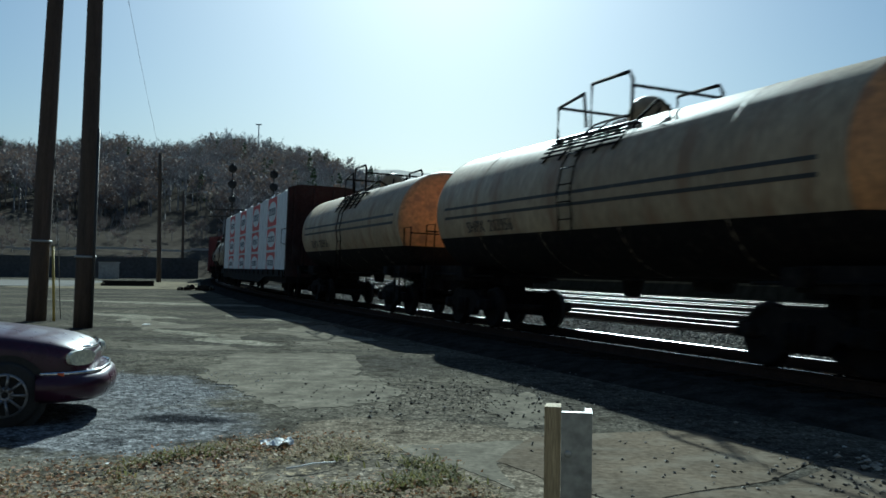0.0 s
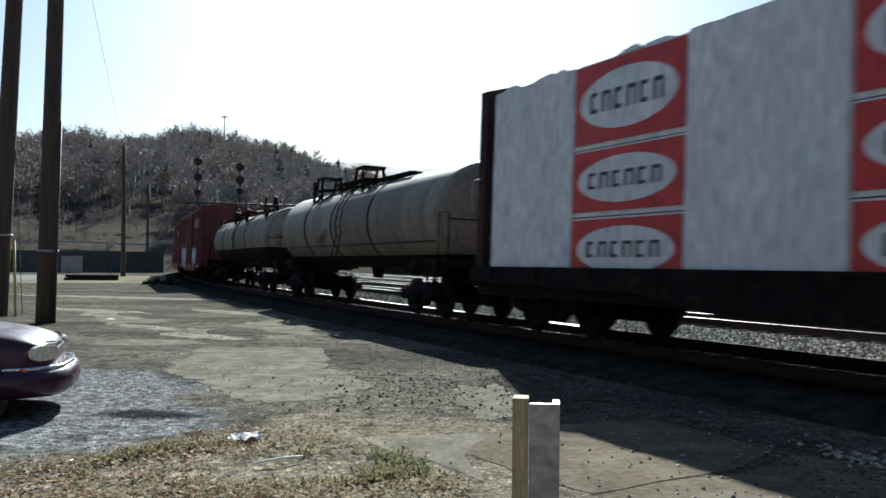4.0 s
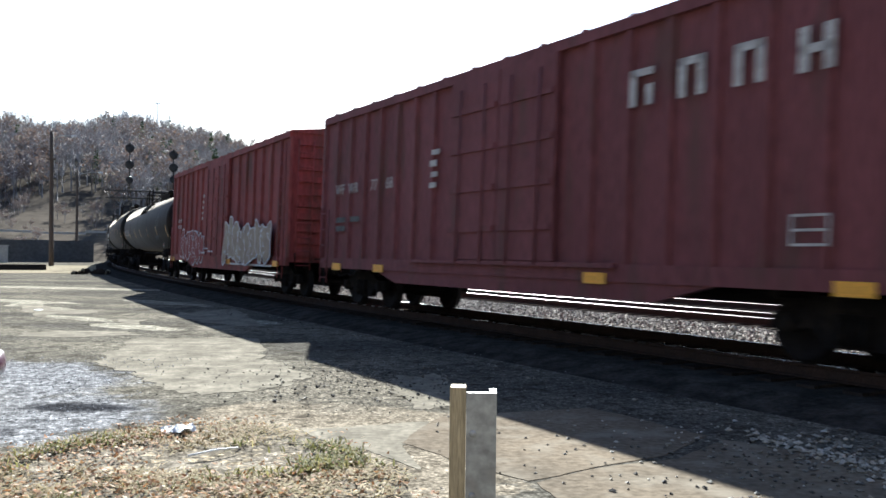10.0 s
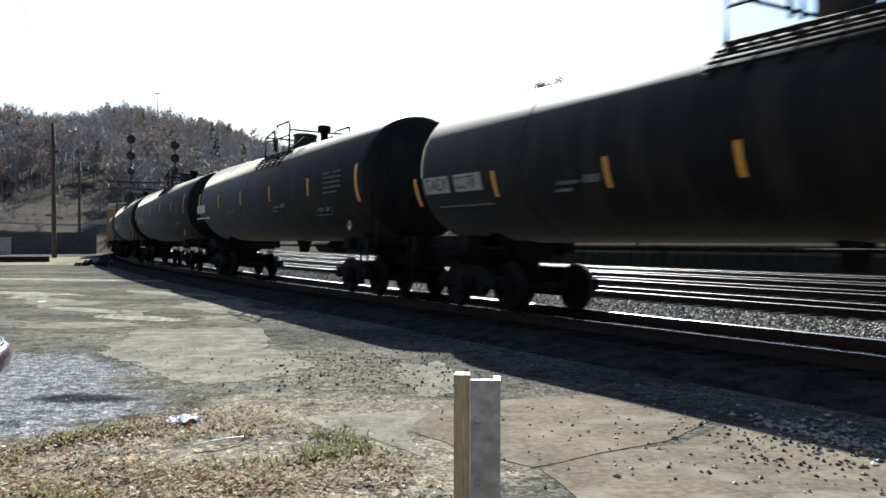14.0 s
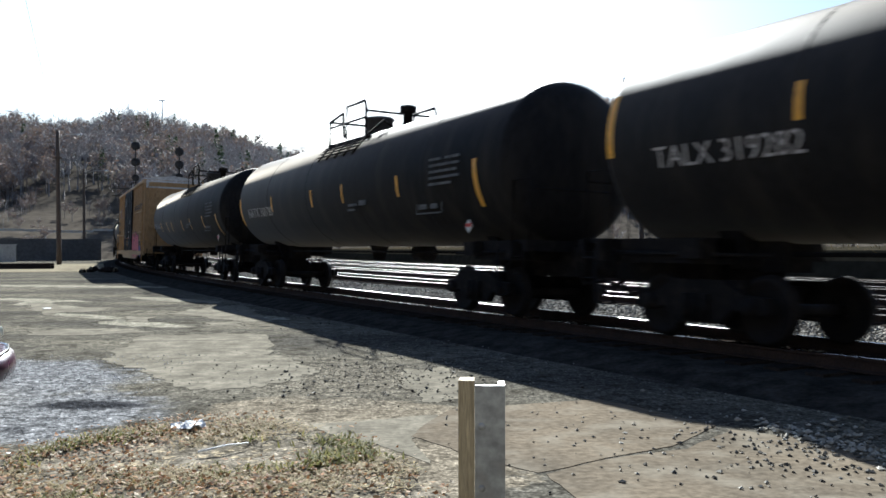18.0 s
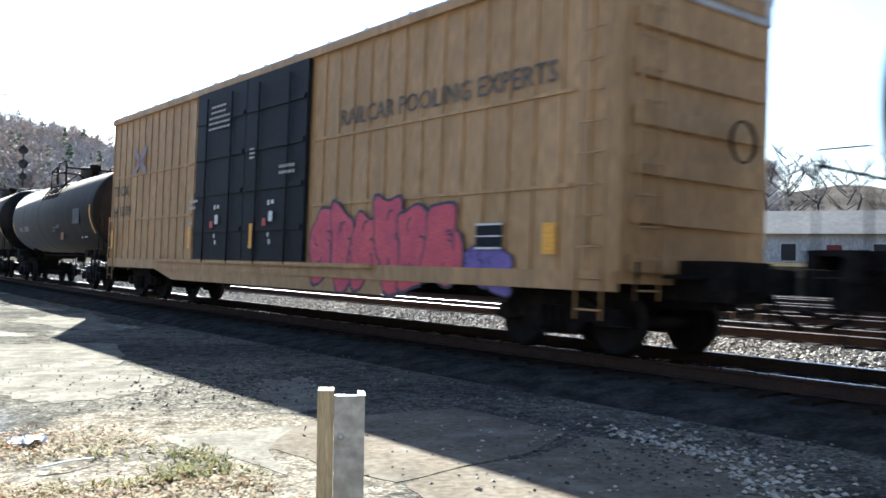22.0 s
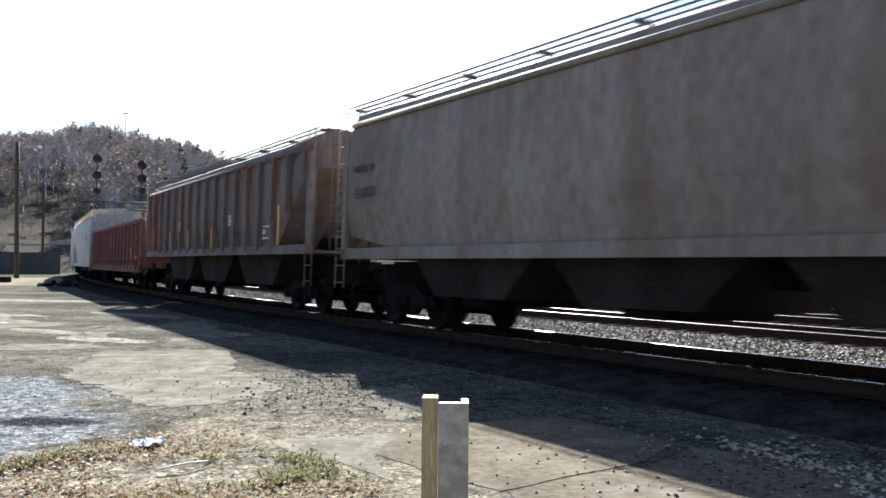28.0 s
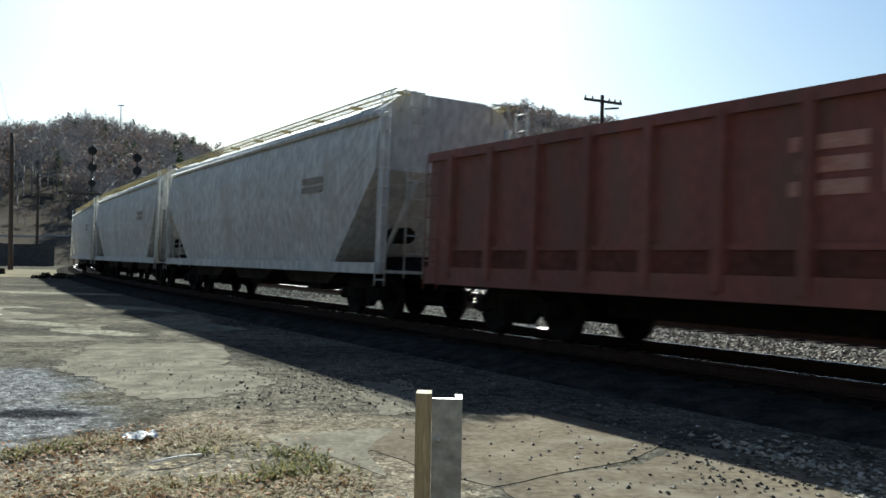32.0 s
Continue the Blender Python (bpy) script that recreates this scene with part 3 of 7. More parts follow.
flat("road", [(-120, 52), (-29, 66), (-36, 92), (-120, 84)], 0.025, M["road"], "pale concrete road at the edge of the lot", 0.05, 4.0)


def scatter(name, spots, material, label, category, parent=None):
    """Stones of (x, y, z, size): uneven eight-sided lumps."""
    vs, fs = [], []
    base = [(1, 0, 0), (0, 1, 0), (-1, 0, 0), (0, -1, 0), (0, 0, 1), (0, 0, -1)]
    tri = [(0, 1, 4), (1, 2, 4), (2, 3, 4), (3, 0, 4), (1, 0, 5), (2, 1, 5), (3, 2, 5), (0, 3, 5)]
    for x, y, z, r in spots:
        a = rnd.uniform(0, 6.28)
        ca, sa = math.cos(a), math.sin(a)
        o = len(vs)
        for p in base:
            k = r * rnd.uniform(0.65, 1.2)
            px, py, pz = p[0] * k + rnd.uniform(-.3, .3) * r, p[1] * k * 0.8 + rnd.uniform(-.3, .3) * r, p[2] * k * 0.5
            vs.append((x + px * ca - py * sa, y + px * sa + py * ca, z + pz))
        fs += [tuple(i + o for i in t) for t in tri]
    me = bpy.data.meshes.new(name)
    me.from_pydata(vs, [], fs)
    me.materials.append(material)
    ob = new(name, me)
    if parent:
        ob.parent = parent
        ob["kind"] = "stuff"
    else:
        tagged(ob, label, category, kind="stuff")
    return ob


def build_track(off, near):
    tr = tagged(new("railway_track"), "curved railway track on grey stone ballast" if near else "empty yard track behind the train", "track", "parallel tracks", "structure")
    zr = RAIL_Z - (0 if near else 0.03)
    top = zr - 0.20
    g = Geo()
    sweep(g, [(off - 2.7, -0.05), (off - 1.75, top), (off + 1.75, top), (off + 2.9, -0.05)], -130, 440, 6)
    part("ballast_bed", g, M["ballast"], tr)
    for side, o in (("near", off - 0.75), ("far", off + 0.75)):
        z0 = zr - 0.17
        g = Geo()
        sweep(g, [(o - 0.07, z0), (o - 0.07, z0 + 0.015), (o - 0.012, z0 + 0.03), (o - 0.012, zr - 0.045), (o - 0.036, zr - 0.035), (o - 0.036, zr - 0.008)], -130, 440, 3)
        sweep(g, [(o + 0.036, zr - 0.008), (o + 0.036, zr - 0.035), (o + 0.012, zr - 0.045), (o + 0.012, z0 + 0.03), (o + 0.07, z0 + 0.015), (o + 0.07, z0)], -130, 440, 3)
        r = part("rail", g, M["rail"], tr)
        g = Geo()
        sweep(g, [(o - 0.036, zr - 0.008), (o - 0.026, zr - 0.001), (o, zr), (o + 0.026, zr - 0.001), (o + 0.036, zr - 0.008)], -130, 440, 3)
        for i in range(len(g.s)):
            g.s[i] = True
        part("rail_head", g, M["railhead"] if near else M["dullhead"], r, "rail head polished bright by wheels" if near else "dull worn rail head")
    return tr, top


def track_ties(tr, off, top, near):
    g = Geo().box((0, 0, 0), (2.6, 0.23, 0.18))
    tie = g.mesh("tie")
    tie.materials.append(M["tie"])
    rest = Geo()
    for i in range(-60, 300 if near else 160):
        s = i * 0.58
        p = arc(s, off)
        az = math.degrees(PSI - s / RADIUS)
        if near and -4 <= s < 62:
            o = new("tie", tie)
            o.parent = tr
            o.matrix_local = pose(p.x, p.y, top - 0.055, 0, 0, az + rnd.uniform(-1, 1))
        else:
            rest.box((p.x, p.y, top - 0.055), (2.6, 0.23, 0.18), rz=az)
    tagged(part("tie_row", rest, M["tie"], tr, fix=False), kind="stuff")


g = Geo()
sweep(g, [(1.7, 0.118), (13.0, 0.085), (27.0, 0.085), (29.0, -0.05)], -130, 300, 6)
tagged(part("yard_ballast", g, M["ballast"]), "grey stone ballast between the tracks", "ballast", kind="structure")
TRACKS = [(0.0, True), (6.3, False), (10.9, False), (15.5, False), (20.1, False)]
tracks = [build_track(o, n) for o, n in TRACKS]
spots = []
for i in range(26000):
    s = rnd.uniform(-3, 30) if i % 3 else rnd.uniform(25, 75)
    o = rnd.uniform(0.85, 4.9) if i % 10 else rnd.uniform(-0.6, 0.9)
    k = -o - 1.75
    z = (RAIL_Z - 0.2) * (1 if k < 0 else max(0, 1 - k / 1.0)) + 0.01 - max(0, o - 1.7) * 0.003
    p = arc(s, o)
    spots.append((p.x, p.y, z, rnd.uniform(0.028, 0.068)))
scatter("ballast_stones", spots, M["stone"], "loose grey ballast stones along the track", "gravel")
spots = []
for i in range(260):
    s = rnd.uniform(-2, 26)
    o = -2.5 - abs(rnd.gauss(0, 0.75))
    p = arc(s, o)
    if noise.noise(Vector((p.x * 0.7, p.y * 0.7, 3))) > -0.18 or o > -2.9:
        spots.append((p.x, p.y, 0.012, rnd.uniform(0.012, 0.036)))
for i in range(420):
    p = (3.3 + rnd.gauss(0, 0.55), 7.0 - rnd.gauss(0, 0.35) * 1.2)
    spots.append((p[0] + rnd.uniform(-.2, 1.0), p[1] - rnd.uniform(0, 1.0), 0.012, rnd.uniform(0.010, 0.032)))
for i in range(80):
    spots.append((rnd.uniform(0.6, 3.4), rnd.uniform(5.2, 9.5), 0.010, rnd.uniform(0.008, 0.022)))
pale = []
for i in range(520):
    u = rnd.random()
    x, y = float(np.interp(u, [0, .35, .6, 1], [3.35, 3.7, 3.7, 3.4])), 7.5 - 2.9 * u
    pale.append((x + abs(rnd.gauss(0, .32)) - .12, y + rnd.gauss(0, .22), 0.014, rnd.uniform(.014, .042)))
for i in range(90):
    pale.append((rnd.uniform(1.6, 3.6), rnd.uniform(5.0, 8.2), 0.012, rnd.uniform(.010, .030)))
M["palestone"] = island_mat("pale_limestone", [(0.136, 0.126, 0.105), (0.286, 0.269, 0.224), (0.422, 0.401, 0.347)])
scatter("limestone_pieces", pale, M["palestone"], "pale limestone pieces strewn beside the track", "gravel")
scatter("spilled_stones", spots, M["dark_stone"], "grey stones spilled from the ballast over the lot", "gravel")
spots = [(rnd.uniform(-6, 4) + 0, rnd.uniform(5.5, 24), 0.014, rnd.uniform(0.004, 0.013)) for i in range(160)]
spots += [(rnd.gauss(0.2, 1.3), rnd.gauss(11.2, 1.5), 0.014, rnd.uniform(0.007, 0.022)) for i in range(600)]
spots += [(rnd.uniform(-1.1, 1.3), rnd.uniform(8.9, 12.6), 0.016, rnd.uniform(0.012, 0.034)) for i in range(170)]
scatter("loose_stones", spots, M["dark_stone"], "dark loose stones scattered on the lot", "gravel")
spots = [(rnd.uniform(-8.5, -2.4), rnd.uniform(7.6, 13.2), 0.018, rnd.uniform(0.006, 0.016)) for i in range(1400)]
M["bluestone"] = island_mat("blue_grey_stone", [(0.0816, 0.085, 0.0952), (0.177, 0.184, 0.204), (0.306, 0.313, 0.333)])
scatter("gravel", spots, M["bluestone"], "blue-grey crushed stone of the gravel patch", "gravel")

# dry grass
def turf_edge(x):
    return float(np.interp(x, [-4, -2.7, -2.16, -1.57, -.9, -.17, .32, .5, .8], [6.4, 6.8, 7.7, 8.25, 8.15, 7.35, 6.3, 5.5, 4]))


def blade(vs, fs, x, y, h, w, a, ln):
    dx, dy = math.cos(a), math.sin(a)
    o = len(vs)
    vs += [(x - dy * w, y + dx * w, 0.012), (x + dy * w, y - dx * w, 0.012), (x + dx * ln * .4 + dy * w * .7, y + dy * ln * .4 - dx * w * .7, 0.014 + h * .7), (x + dx * ln * .4 - dy * w * .7, y + dy * ln * .4 + dx * w * .7, 0.014 + h * .7), (x + dx * ln, y + dy * ln, 0.014 + h)]
    fs += [(o, o + 1, o + 2, o + 3), (o + 3, o + 2, o + 4)]


vs, fs = [], []
gvs, gfs = [], []
for i in range(52000):
    x, y = rnd.uniform(-4, .8), rnd.uniform(4.6, 8.4)
    dens = noise.noise(Vector((x * 1.1, y * 1.6, 0.5))) + 0.5 * noise.noise(Vector((x * 3, y * 3, 4)))
    if y > turf_edge(x) + rnd.uniform(-.35, .1) or dens < rnd.uniform(-0.35, 0.3):
        continue
    green = noise.noise(Vector((x * .9, y * .9, 12))) + .9 * math.exp(-((x + .3) ** 2 + (y - 6.9) ** 2) / .35) + .7 * math.exp(-((x + 2.5) ** 2 + (y - 6.9) ** 2) / .3)
    lush = green > rnd.uniform(.15, .7)
    blade(gvs if lush else vs, gfs if lush else fs, x, y, rnd.uniform(0.004, 0.02) + (rnd.uniform(.01, .055) if lush else 0), rnd.uniform(0.004, 0.011), rnd.uniform(0, 6.28), rnd.uniform(0.03, 0.13))
me = bpy.data.meshes.new("green_grass")
me.from_pydata(gvs, [], gfs)
me.materials.append(island_mat("green_grass", [(0.085, 0.092, 0.034), (0.15, 0.145, 0.052), (0.25, 0.22, 0.10)], 0.8, 0.4))
tagged(new("green_grass", me), "patches of short green grass in the dry turf", "grass", kind="stuff")
me = bpy.data.meshes.new("dry_grass")
me.from_pydata(vs, [], fs)
me.materials.append(M["grass"])
tagged(new("dry_grass", me), "thin dry yellow-green grass on bare soil", "grass", kind="stuff")
vs, fs = [], []
for i in range(11000):
    x, y = rnd.uniform(-4, 0.9), rnd.uniform(4.6, 8.4)
    if y > turf_edge(x) + rnd.uniform(-.3, .5):
        continue
    if noise.noise(Vector((x * .8 + 5, y * .8, 21))) + (.25 if x < -1.6 else -.1) < rnd.uniform(-.35, .35):
        continue
    a, r = rnd.uniform(0, 6.28), rnd.uniform(0.007, 0.03)
    o = len(vs)
    for k in range(4):
        b = a + k * 1.571
        vs.append((x + math.cos(b) * r * (1 if k % 2 else 0.55), y + math.sin(b) * r * (1 if k % 2 else 0.55), 0.03 + rnd.uniform(0, 0.025)))
    fs.append((o, o + 1, o + 2, o + 3))
me = bpy.data.meshes.new("fallen_leaves")
me.from_pydata(vs, [], fs)
me.materials.append(island_mat("fallen_leaf", [(0.25, 0.115, 0.045), (0.33, 0.21, 0.105), (0.16, 0.075, 0.033), (0.50, 0.44, 0.33), (0.21, 0.10, 0.045)], 0.8, 0.2))
tagged(new("fallen_leaves", me), "dry brown leaves and scraps strewn over the grass", "leaves", kind="stuff")

# ================= hills and woods =================
RIDGE = [(75, 6.0), (45, 6.4), (27.7, 7.0), (25.9, 6.9), (21.5, 7.0), (17.6, 7.55), (14.9, 7.9), (10.7, 7.35), (7.8, 6.55), (5, 5.6), (2, 4.6), (-2, 4.2), (-5, 5.6), (-8.5, 8.2), (-10.1, 9.1), (-12.2, 9.6), (-14.9, 9.0), (-16.8, 8.6), (-22, 7.9), (-27, 7.0), (-33, 5.6), (-45, 5.4), (-75, 5.0)]
RA, RE = [a for a, e in RIDGE][::-1], [e for a, e in RIDGE][::-1]


def hill_z(az, d):
    crest = 400 * math.tan(radians(float(np.interp(az, RA, RE)))) + 1.55 - 8.0
    t = min(1, max(0, (d - 135) / 265))
    h = crest * (t ** 1.05 if d <= 400 else max(0.0, 1 - ((d - 400) / 260) ** 2 * 0.8))
    bumps = 4 * noise.noise(Vector((az * 0.25, d * 0.02, 1.0))) * min(1, t * 2)
    return h + bumps - (0.3 if t <= 0 else 0)


g = Geo()
AZ = [75 - 1.5 * i for i in range(101)]
DD = [128, 135, 145, 160, 180, 205, 235, 270, 305, 340, 375, 400, 430, 480, 560, 660]
vs = []
for d in DD:
    for az in AZ:
        a = radians(az)
        vs.append((-math.sin(a) * d, math.cos(a) * d, hill_z(az, d)))
n = len(AZ)
g.add(vs, [(j * n + i, j * n + i + 1, (j + 1) * n + i + 1, (j + 1) * n + i) for j in range(len(DD) - 1) for i in range(n - 1)], True)
tagged(part("hillside", g, M["hill"]), "long hillside brown with fallen leaves", "hill", kind="structure")
g = Geo()
prof = [(30, 6.0), (14, 6.6), (8, 6.55), (4, 6.45), (0, 6.2), (-5, 5.8), (-12, 5.5), (-30, 5)]
vs = []
for k, d in ((0.0, 900), (0.6, 1150), (1.0, 1500)):
    for i in range(61):
        az = 30 - i
        e = float(np.interp(-az, [-p[0] for p in prof], [p[1] for p in prof])) + 0.15 * noise.noise(Vector((az * .6, 0, 7)))
        a = radians(az)
        vs.append((-math.sin(a) * d, math.cos(a) * d, (1500 * math.tan(radians(e)) if k == 1 else k * 1000 * math.tan(radians(e)))))
g.add(vs, [(j * 61 + i, j * 61 + i + 1, (j + 1) * 61 + i + 1, (j + 1) * 61 + i) for j in range(2) for i in range(60)], True)
M["farhill"] = mat("far_woods", (0.11, 0.10, 0.09), (0.08, 0.08, 0.075), 0.95, scale=0.01, fine=0.12, bump=1.0)
tagged(part("far_ridge", g, M["farhill"]), "distant wooded ridge", "hill", kind="structure")


def tree_proto(seed, kind):
    r = random.Random(seed)
    b, lf = Geo(), Geo()
    H = r.uniform(9, 13)
    if kind == "pine":
        b.tube([(0, 0, 0), (0, 0, H)], 0.18, 4, 0.03, False)
        for i in range(70):
            z = r.uniform(0.25, 1) * H
            a, L = r.uniform(0, 6.28), (1.05 - z / H) * 3.2 * r.uniform(.6, 1) + .3
            dx, dy = math.cos(a), math.sin(a)
            w = 0.35
            lf.add([(0, 0, z), (dx * L * .6 - dy * w, dy * L * .6 + dx * w, z - .2), (dx * L, dy * L, z - .5), (dx * L * .6 + dy * w, dy * L * .6 - dx * w, z - .2)], [(0, 1, 2), (0, 2, 3)])
        return b, lf
    b.tube([(0, 0, -0.5), (r.uniform(-.2, .2), r.uniform(-.2, .2), H * .45), (r.uniform(-.6, .6), r.uniform(-.6, .6), H * .9)], 0.2, 4, 0.04, False)
    for i in range(9):
        z = H * r.uniform(0.3, 0.75)
        a = r.uniform(0, 6.28)
        L = r.uniform(1.8, 3.6)
        e = Vector((math.cos(a) * L, math.sin(a) * L, z + L * r.uniform(.5, 1.1)))
        b.tube([(0, 0, z), e], 0.07, 3, 0.025, False)
        for j in range(9):
            p = Vector((0, 0, z)).lerp(e, r.uniform(.35, 1))
            q = p + Vector((r.uniform(-1, 1), r.uniform(-1, 1), r.uniform(0.1, 1.2))) * 1.1
            w = Vector((r.uniform(-1, 1), r.uniform(-1, 1), 0)) * 0.09
            b.add([p - w, p + w, q], [(0, 1, 2)])
            if kind == "leafy":
                for m in range(3):
                    c = q + Vector((r.gauss(0, .4), r.gauss(0, .4), r.gauss(0, .35)))
                    u, v = Vector((r.uniform(-1, 1), r.uniform(-1, 1), r.uniform(-1, 1))) * .3, Vector((r.uniform(-1, 1), r.uniform(-1, 1), r.uniform(-1, 1))) * .3
                    lf.add([c - u, c + v, c + u, c - v], [(0, 1, 2), (0, 2, 3)])
    return b, lf


def to_arrays(geo):
    tris = []
    for f in geo.f:
        tris += [(f[0], f[i], f[i + 1]) for i in range(1, len(f) - 1)]
    return np.array(geo.v, dtype=np.float32).reshape(-1, 3), np.array(tris, dtype=np.int32).reshape(-1, 3)


def forest(name, items, material, label):
    """items: (verts, tris, x, y, z, turn, scale) joined into one mesh."""
    V, F, o = [], [], 0
    for v, f, x, y, z, a, s in items:
        if not len(f):
            continue
        c, sn = math.cos(a) * s, math.sin(a) * s
        w = np.empty_like(v)
        w[:, 0], w[:, 1], w[:, 2] = v[:, 0] * c - v[:, 1] * sn + x, v[:, 0] * sn + v[:, 1] * c + y, v[:, 2] * s + z
        V.append(w)
        F.append(f + o)
        o += len(v)
    V, F = np.concatenate(V), np.concatenate(F)
    me = bpy.data.meshes.new(name)
    me.vertices.add(len(V))
    me.vertices.foreach_set("co", V.ravel())
    me.loops.add(F.size)
    me.loops.foreach_set("vertex_index", F.ravel())
    me.polygons.add(len(F))
    me.polygons.foreach_set("loop_start", np.arange(0, F.size, 3, dtype=np.int32))
    me.update(calc_edges=True)
    me.materials.append(material)
    return tagged(new(name, me), label, "woods", kind="stuff")


kinds = ["bare"] * 5 + ["leafy"] * 3 + ["pine"]
protos = [tuple(to_arrays(q) for q in tree_proto(40 + i, k)) + (k,) for i, k in enumerate(kinds)]
wood_items, leaf_items, pine_items = [], [], []
for i in range(1500):
    # scrub on the open foot of the hill
    az, d = rnd.uniform(-34, 42), rnd.uniform(142, 225)
    if noise.noise(Vector((az * .3, d * .03, 5))) < -.12:
        continue
    a = radians(az)
    it = (-math.sin(a) * d, math.cos(a) * d, hill_z(az, d), rnd.uniform(0, 6.28), rnd.uniform(0.12, 0.34))
    pr = protos[5 + rnd.randrange(3)] if i % 3 else protos[rnd.randrange(5)]
    wood_items.append((*pr[0], *it))
    leaf_items.append((*pr[1], *it))
for i in range(6200):
    az, d = rnd.uniform(-34, 42), 165 + 260 * rnd.random() ** 0.85
    if i % 4 == 0:
        d = rnd.uniform(385, 425)
    if 15 < az < 40 and d < 215 + 12 * noise.noise(Vector((az, 0, 0))):
        continue
    if az < 9 and d < 190:
        continue
    a = radians(az)
    x, y = -math.sin(a) * d, math.cos(a) * d
    warm = noise.noise(Vector((x * 0.012, y * 0.012, 9)))
    k = rnd.random()
    pr = protos[8] if k < 0.04 else (protos[5 + rnd.randrange(3)] if k < 0.3 + warm * 0.5 else protos[rnd.randrange(5)])
    it = (x, y, hill_z(az, d), rnd.uniform(0, 6.28), rnd.uniform(0.75, 1.25))
    wood_items.append((*pr[0], *it))
    (pine_items if pr[2] == "pine" else leaf_items).append((*pr[1], *it))
forest("bare_woods", wood_items, M["bark"], "bare grey-brown autumn trees on the hillside")
forest("autumn_foliage", leaf_items, M["leaf"], "last rusty orange leaves in the hillside trees")
forest("pine_foliage", pine_items, M["pine"], "dark green pine boughs on the ridge")


def polar(az, d, z=0.0):
    a = radians(az)
    return Vector((-math.sin(a) * d, math.cos(a) * d, z))


# mast on the ridge
mast = thing("radio_mast", "thin grey mast with a crossbar on the wooded ridge", "mast", m=Matrix.Translation(polar(12.88, 398, hill_z(12.88, 398))))
hm = 64.7 - hill_z(12.88, 398)
part("pole", Geo().tube([(0, 0, -1), (0, 0, hm)], 0.35, 6, 0.22), M["steel"], mast)
part("crossbar", Geo().box((0, 0, hm), (2.6, 0.5, 0.5)), M["steel"], mast)

# road bench, guard rail, block wall and shed at the foot of the hill
g = Geo()
for i in range(24):
    az = 40 - i * 1.25
    g.box(polar(az, 158, hill_z(az, 158) + 1.0), (3.6, 0.12, 0.35), rz=az)
tagged(part("guard_rail", g, M["steel"]), "galvanised guard rail along the hillside road", "guard rail", kind="structure")
g = Geo()
for i in range(14):
    az = 34 - i * 1.3
    g.box(polar(az, 126, 1.3), (3.1, 0.4, 3.0), rz=az)
tagged(part("retaining_wall", g, M["wallgrey"]), "dark grey block retaining wall below the road", "wall", kind="structure")
shed = thing("utility_box", "pale grey metal utility box before the dark wall", "utility box", m=Matrix.Translation(polar(21.6, 118)) @ pose(0, 0, 0, 0, 0, 21))
part("cabinet", Geo().box((0, 0, 1.0), (2.4, 1.0, 2.0), cham=0.05), M["steel"], shed)
part("lid", Geo().box((0, 0, 2.05), (2.6, 1.2, 0.1)), M["steel"], shed)

# ================= poles, signals, wires =================


def wood_pole(p, h, r, label, lean=0.0):
    t = thing("utility_pole", label, "utility pole", "wooden poles", Matrix.Translation(p) @ pose(0, 0, 0, 0, lean, 0))
    g = Geo()
    n = 10
    pts = [(0, 0, -0.3 + (h + 0.3) * i / 6) for i in range(7)]
    g.tube(pts, r, 14, r * 0.72)
    part("shaft", g, M["pole"], t)
    return t


pa = wood_pole((-11.75, 24.6, 0), 13.5, 0.27, "thick dark creosoted wooden pole beside the lot", 2.1)
pb = wood_pole((-9.42, 22.2, 0), 13.0, 0.235, "thick dark creosoted wooden pole beside the lot", 0.9)
for t, z, r in ((pb, 1.75, 0.24), (pa, 2.2, 0.27)):
    part("steel_band", Geo().lathe([(z, r), (z, r + 0.02), (z + 0.06, r + 0.02), (z + 0.06, r)], "z", 14), M["steel"], t)
part("conduit", Geo().tube([(0.26, -0.1, 0), (0.26, -0.1, 5)], 0.035, 6), M["wire"], pb)
p3 = wood_pole((-30.1, 88.8, 0), 13.0, 0.24, "slim dark wooden pole with a street light", -0.5)
arm = part("lamp_arm", Geo().tube([(0, 0, 12.2), (0.8, -0.1, 12.55), (2.0, -0.2, 12.6)], 0.05, 6), M["steel"], p3)
part("lamp_head", Geo().lathe([(0, 0.02), (0.05, 0.2), (0.25, 0.26), (0.3, 0.05)], "z", 12, (2.1, -0.2, 12.35)), M["lamp"], arm, "bright metal street light head")
part("crossarm", Geo().box((0, -0.2, 10.3), (0.9, 0.12, 0.14)), M["pole"], p3)
p4 = wood_pole(polar(17.35, 133), 12.6, 0.22, "slim dark wooden pole with a street light")
arm = part("lamp_arm", Geo().tube([(0, 0, 12.0), (1.5, -0.1, 12.35), (3.0, -0.2, 12.4)], 0.05, 6), M["steel"], p4)
part("lamp_head", Geo().lathe([(0, 0.02), (0.05, 0.2), (0.25, 0.26), (0.3, 0.05)], "z", 12, (3.1, -0.2, 12.15)), M["lamp"], arm, "bright metal street light head")
xp = wood_pole(polar(-17.2, 60), 12.75, 0.17, "wooden line pole with a crossarm and insulators beyond the tracks")
xa = part("crossarm", Geo().box((0, -0.2, 12.3), (2.7, 0.12, 0.16), rz=8, ry=4), M["pole"], xp)
part("crossarm", Geo().box((0.6, -0.2, 11.85), (1.0, 0.1, 0.12), rz=8, ry=-6), M["pole"], xp)
for dx in (-1.25, -0.75, 0.45, 0.85, 1.25):
    part("insulator", Geo().lathe([(0, 0.03), (0.05, 0.07), (0.12, 0.06), (0.2, 0.03)], "z", 8, (dx, -0.2 + dx * .14, 12.36 - dx * .07)), M["steel"], xa)


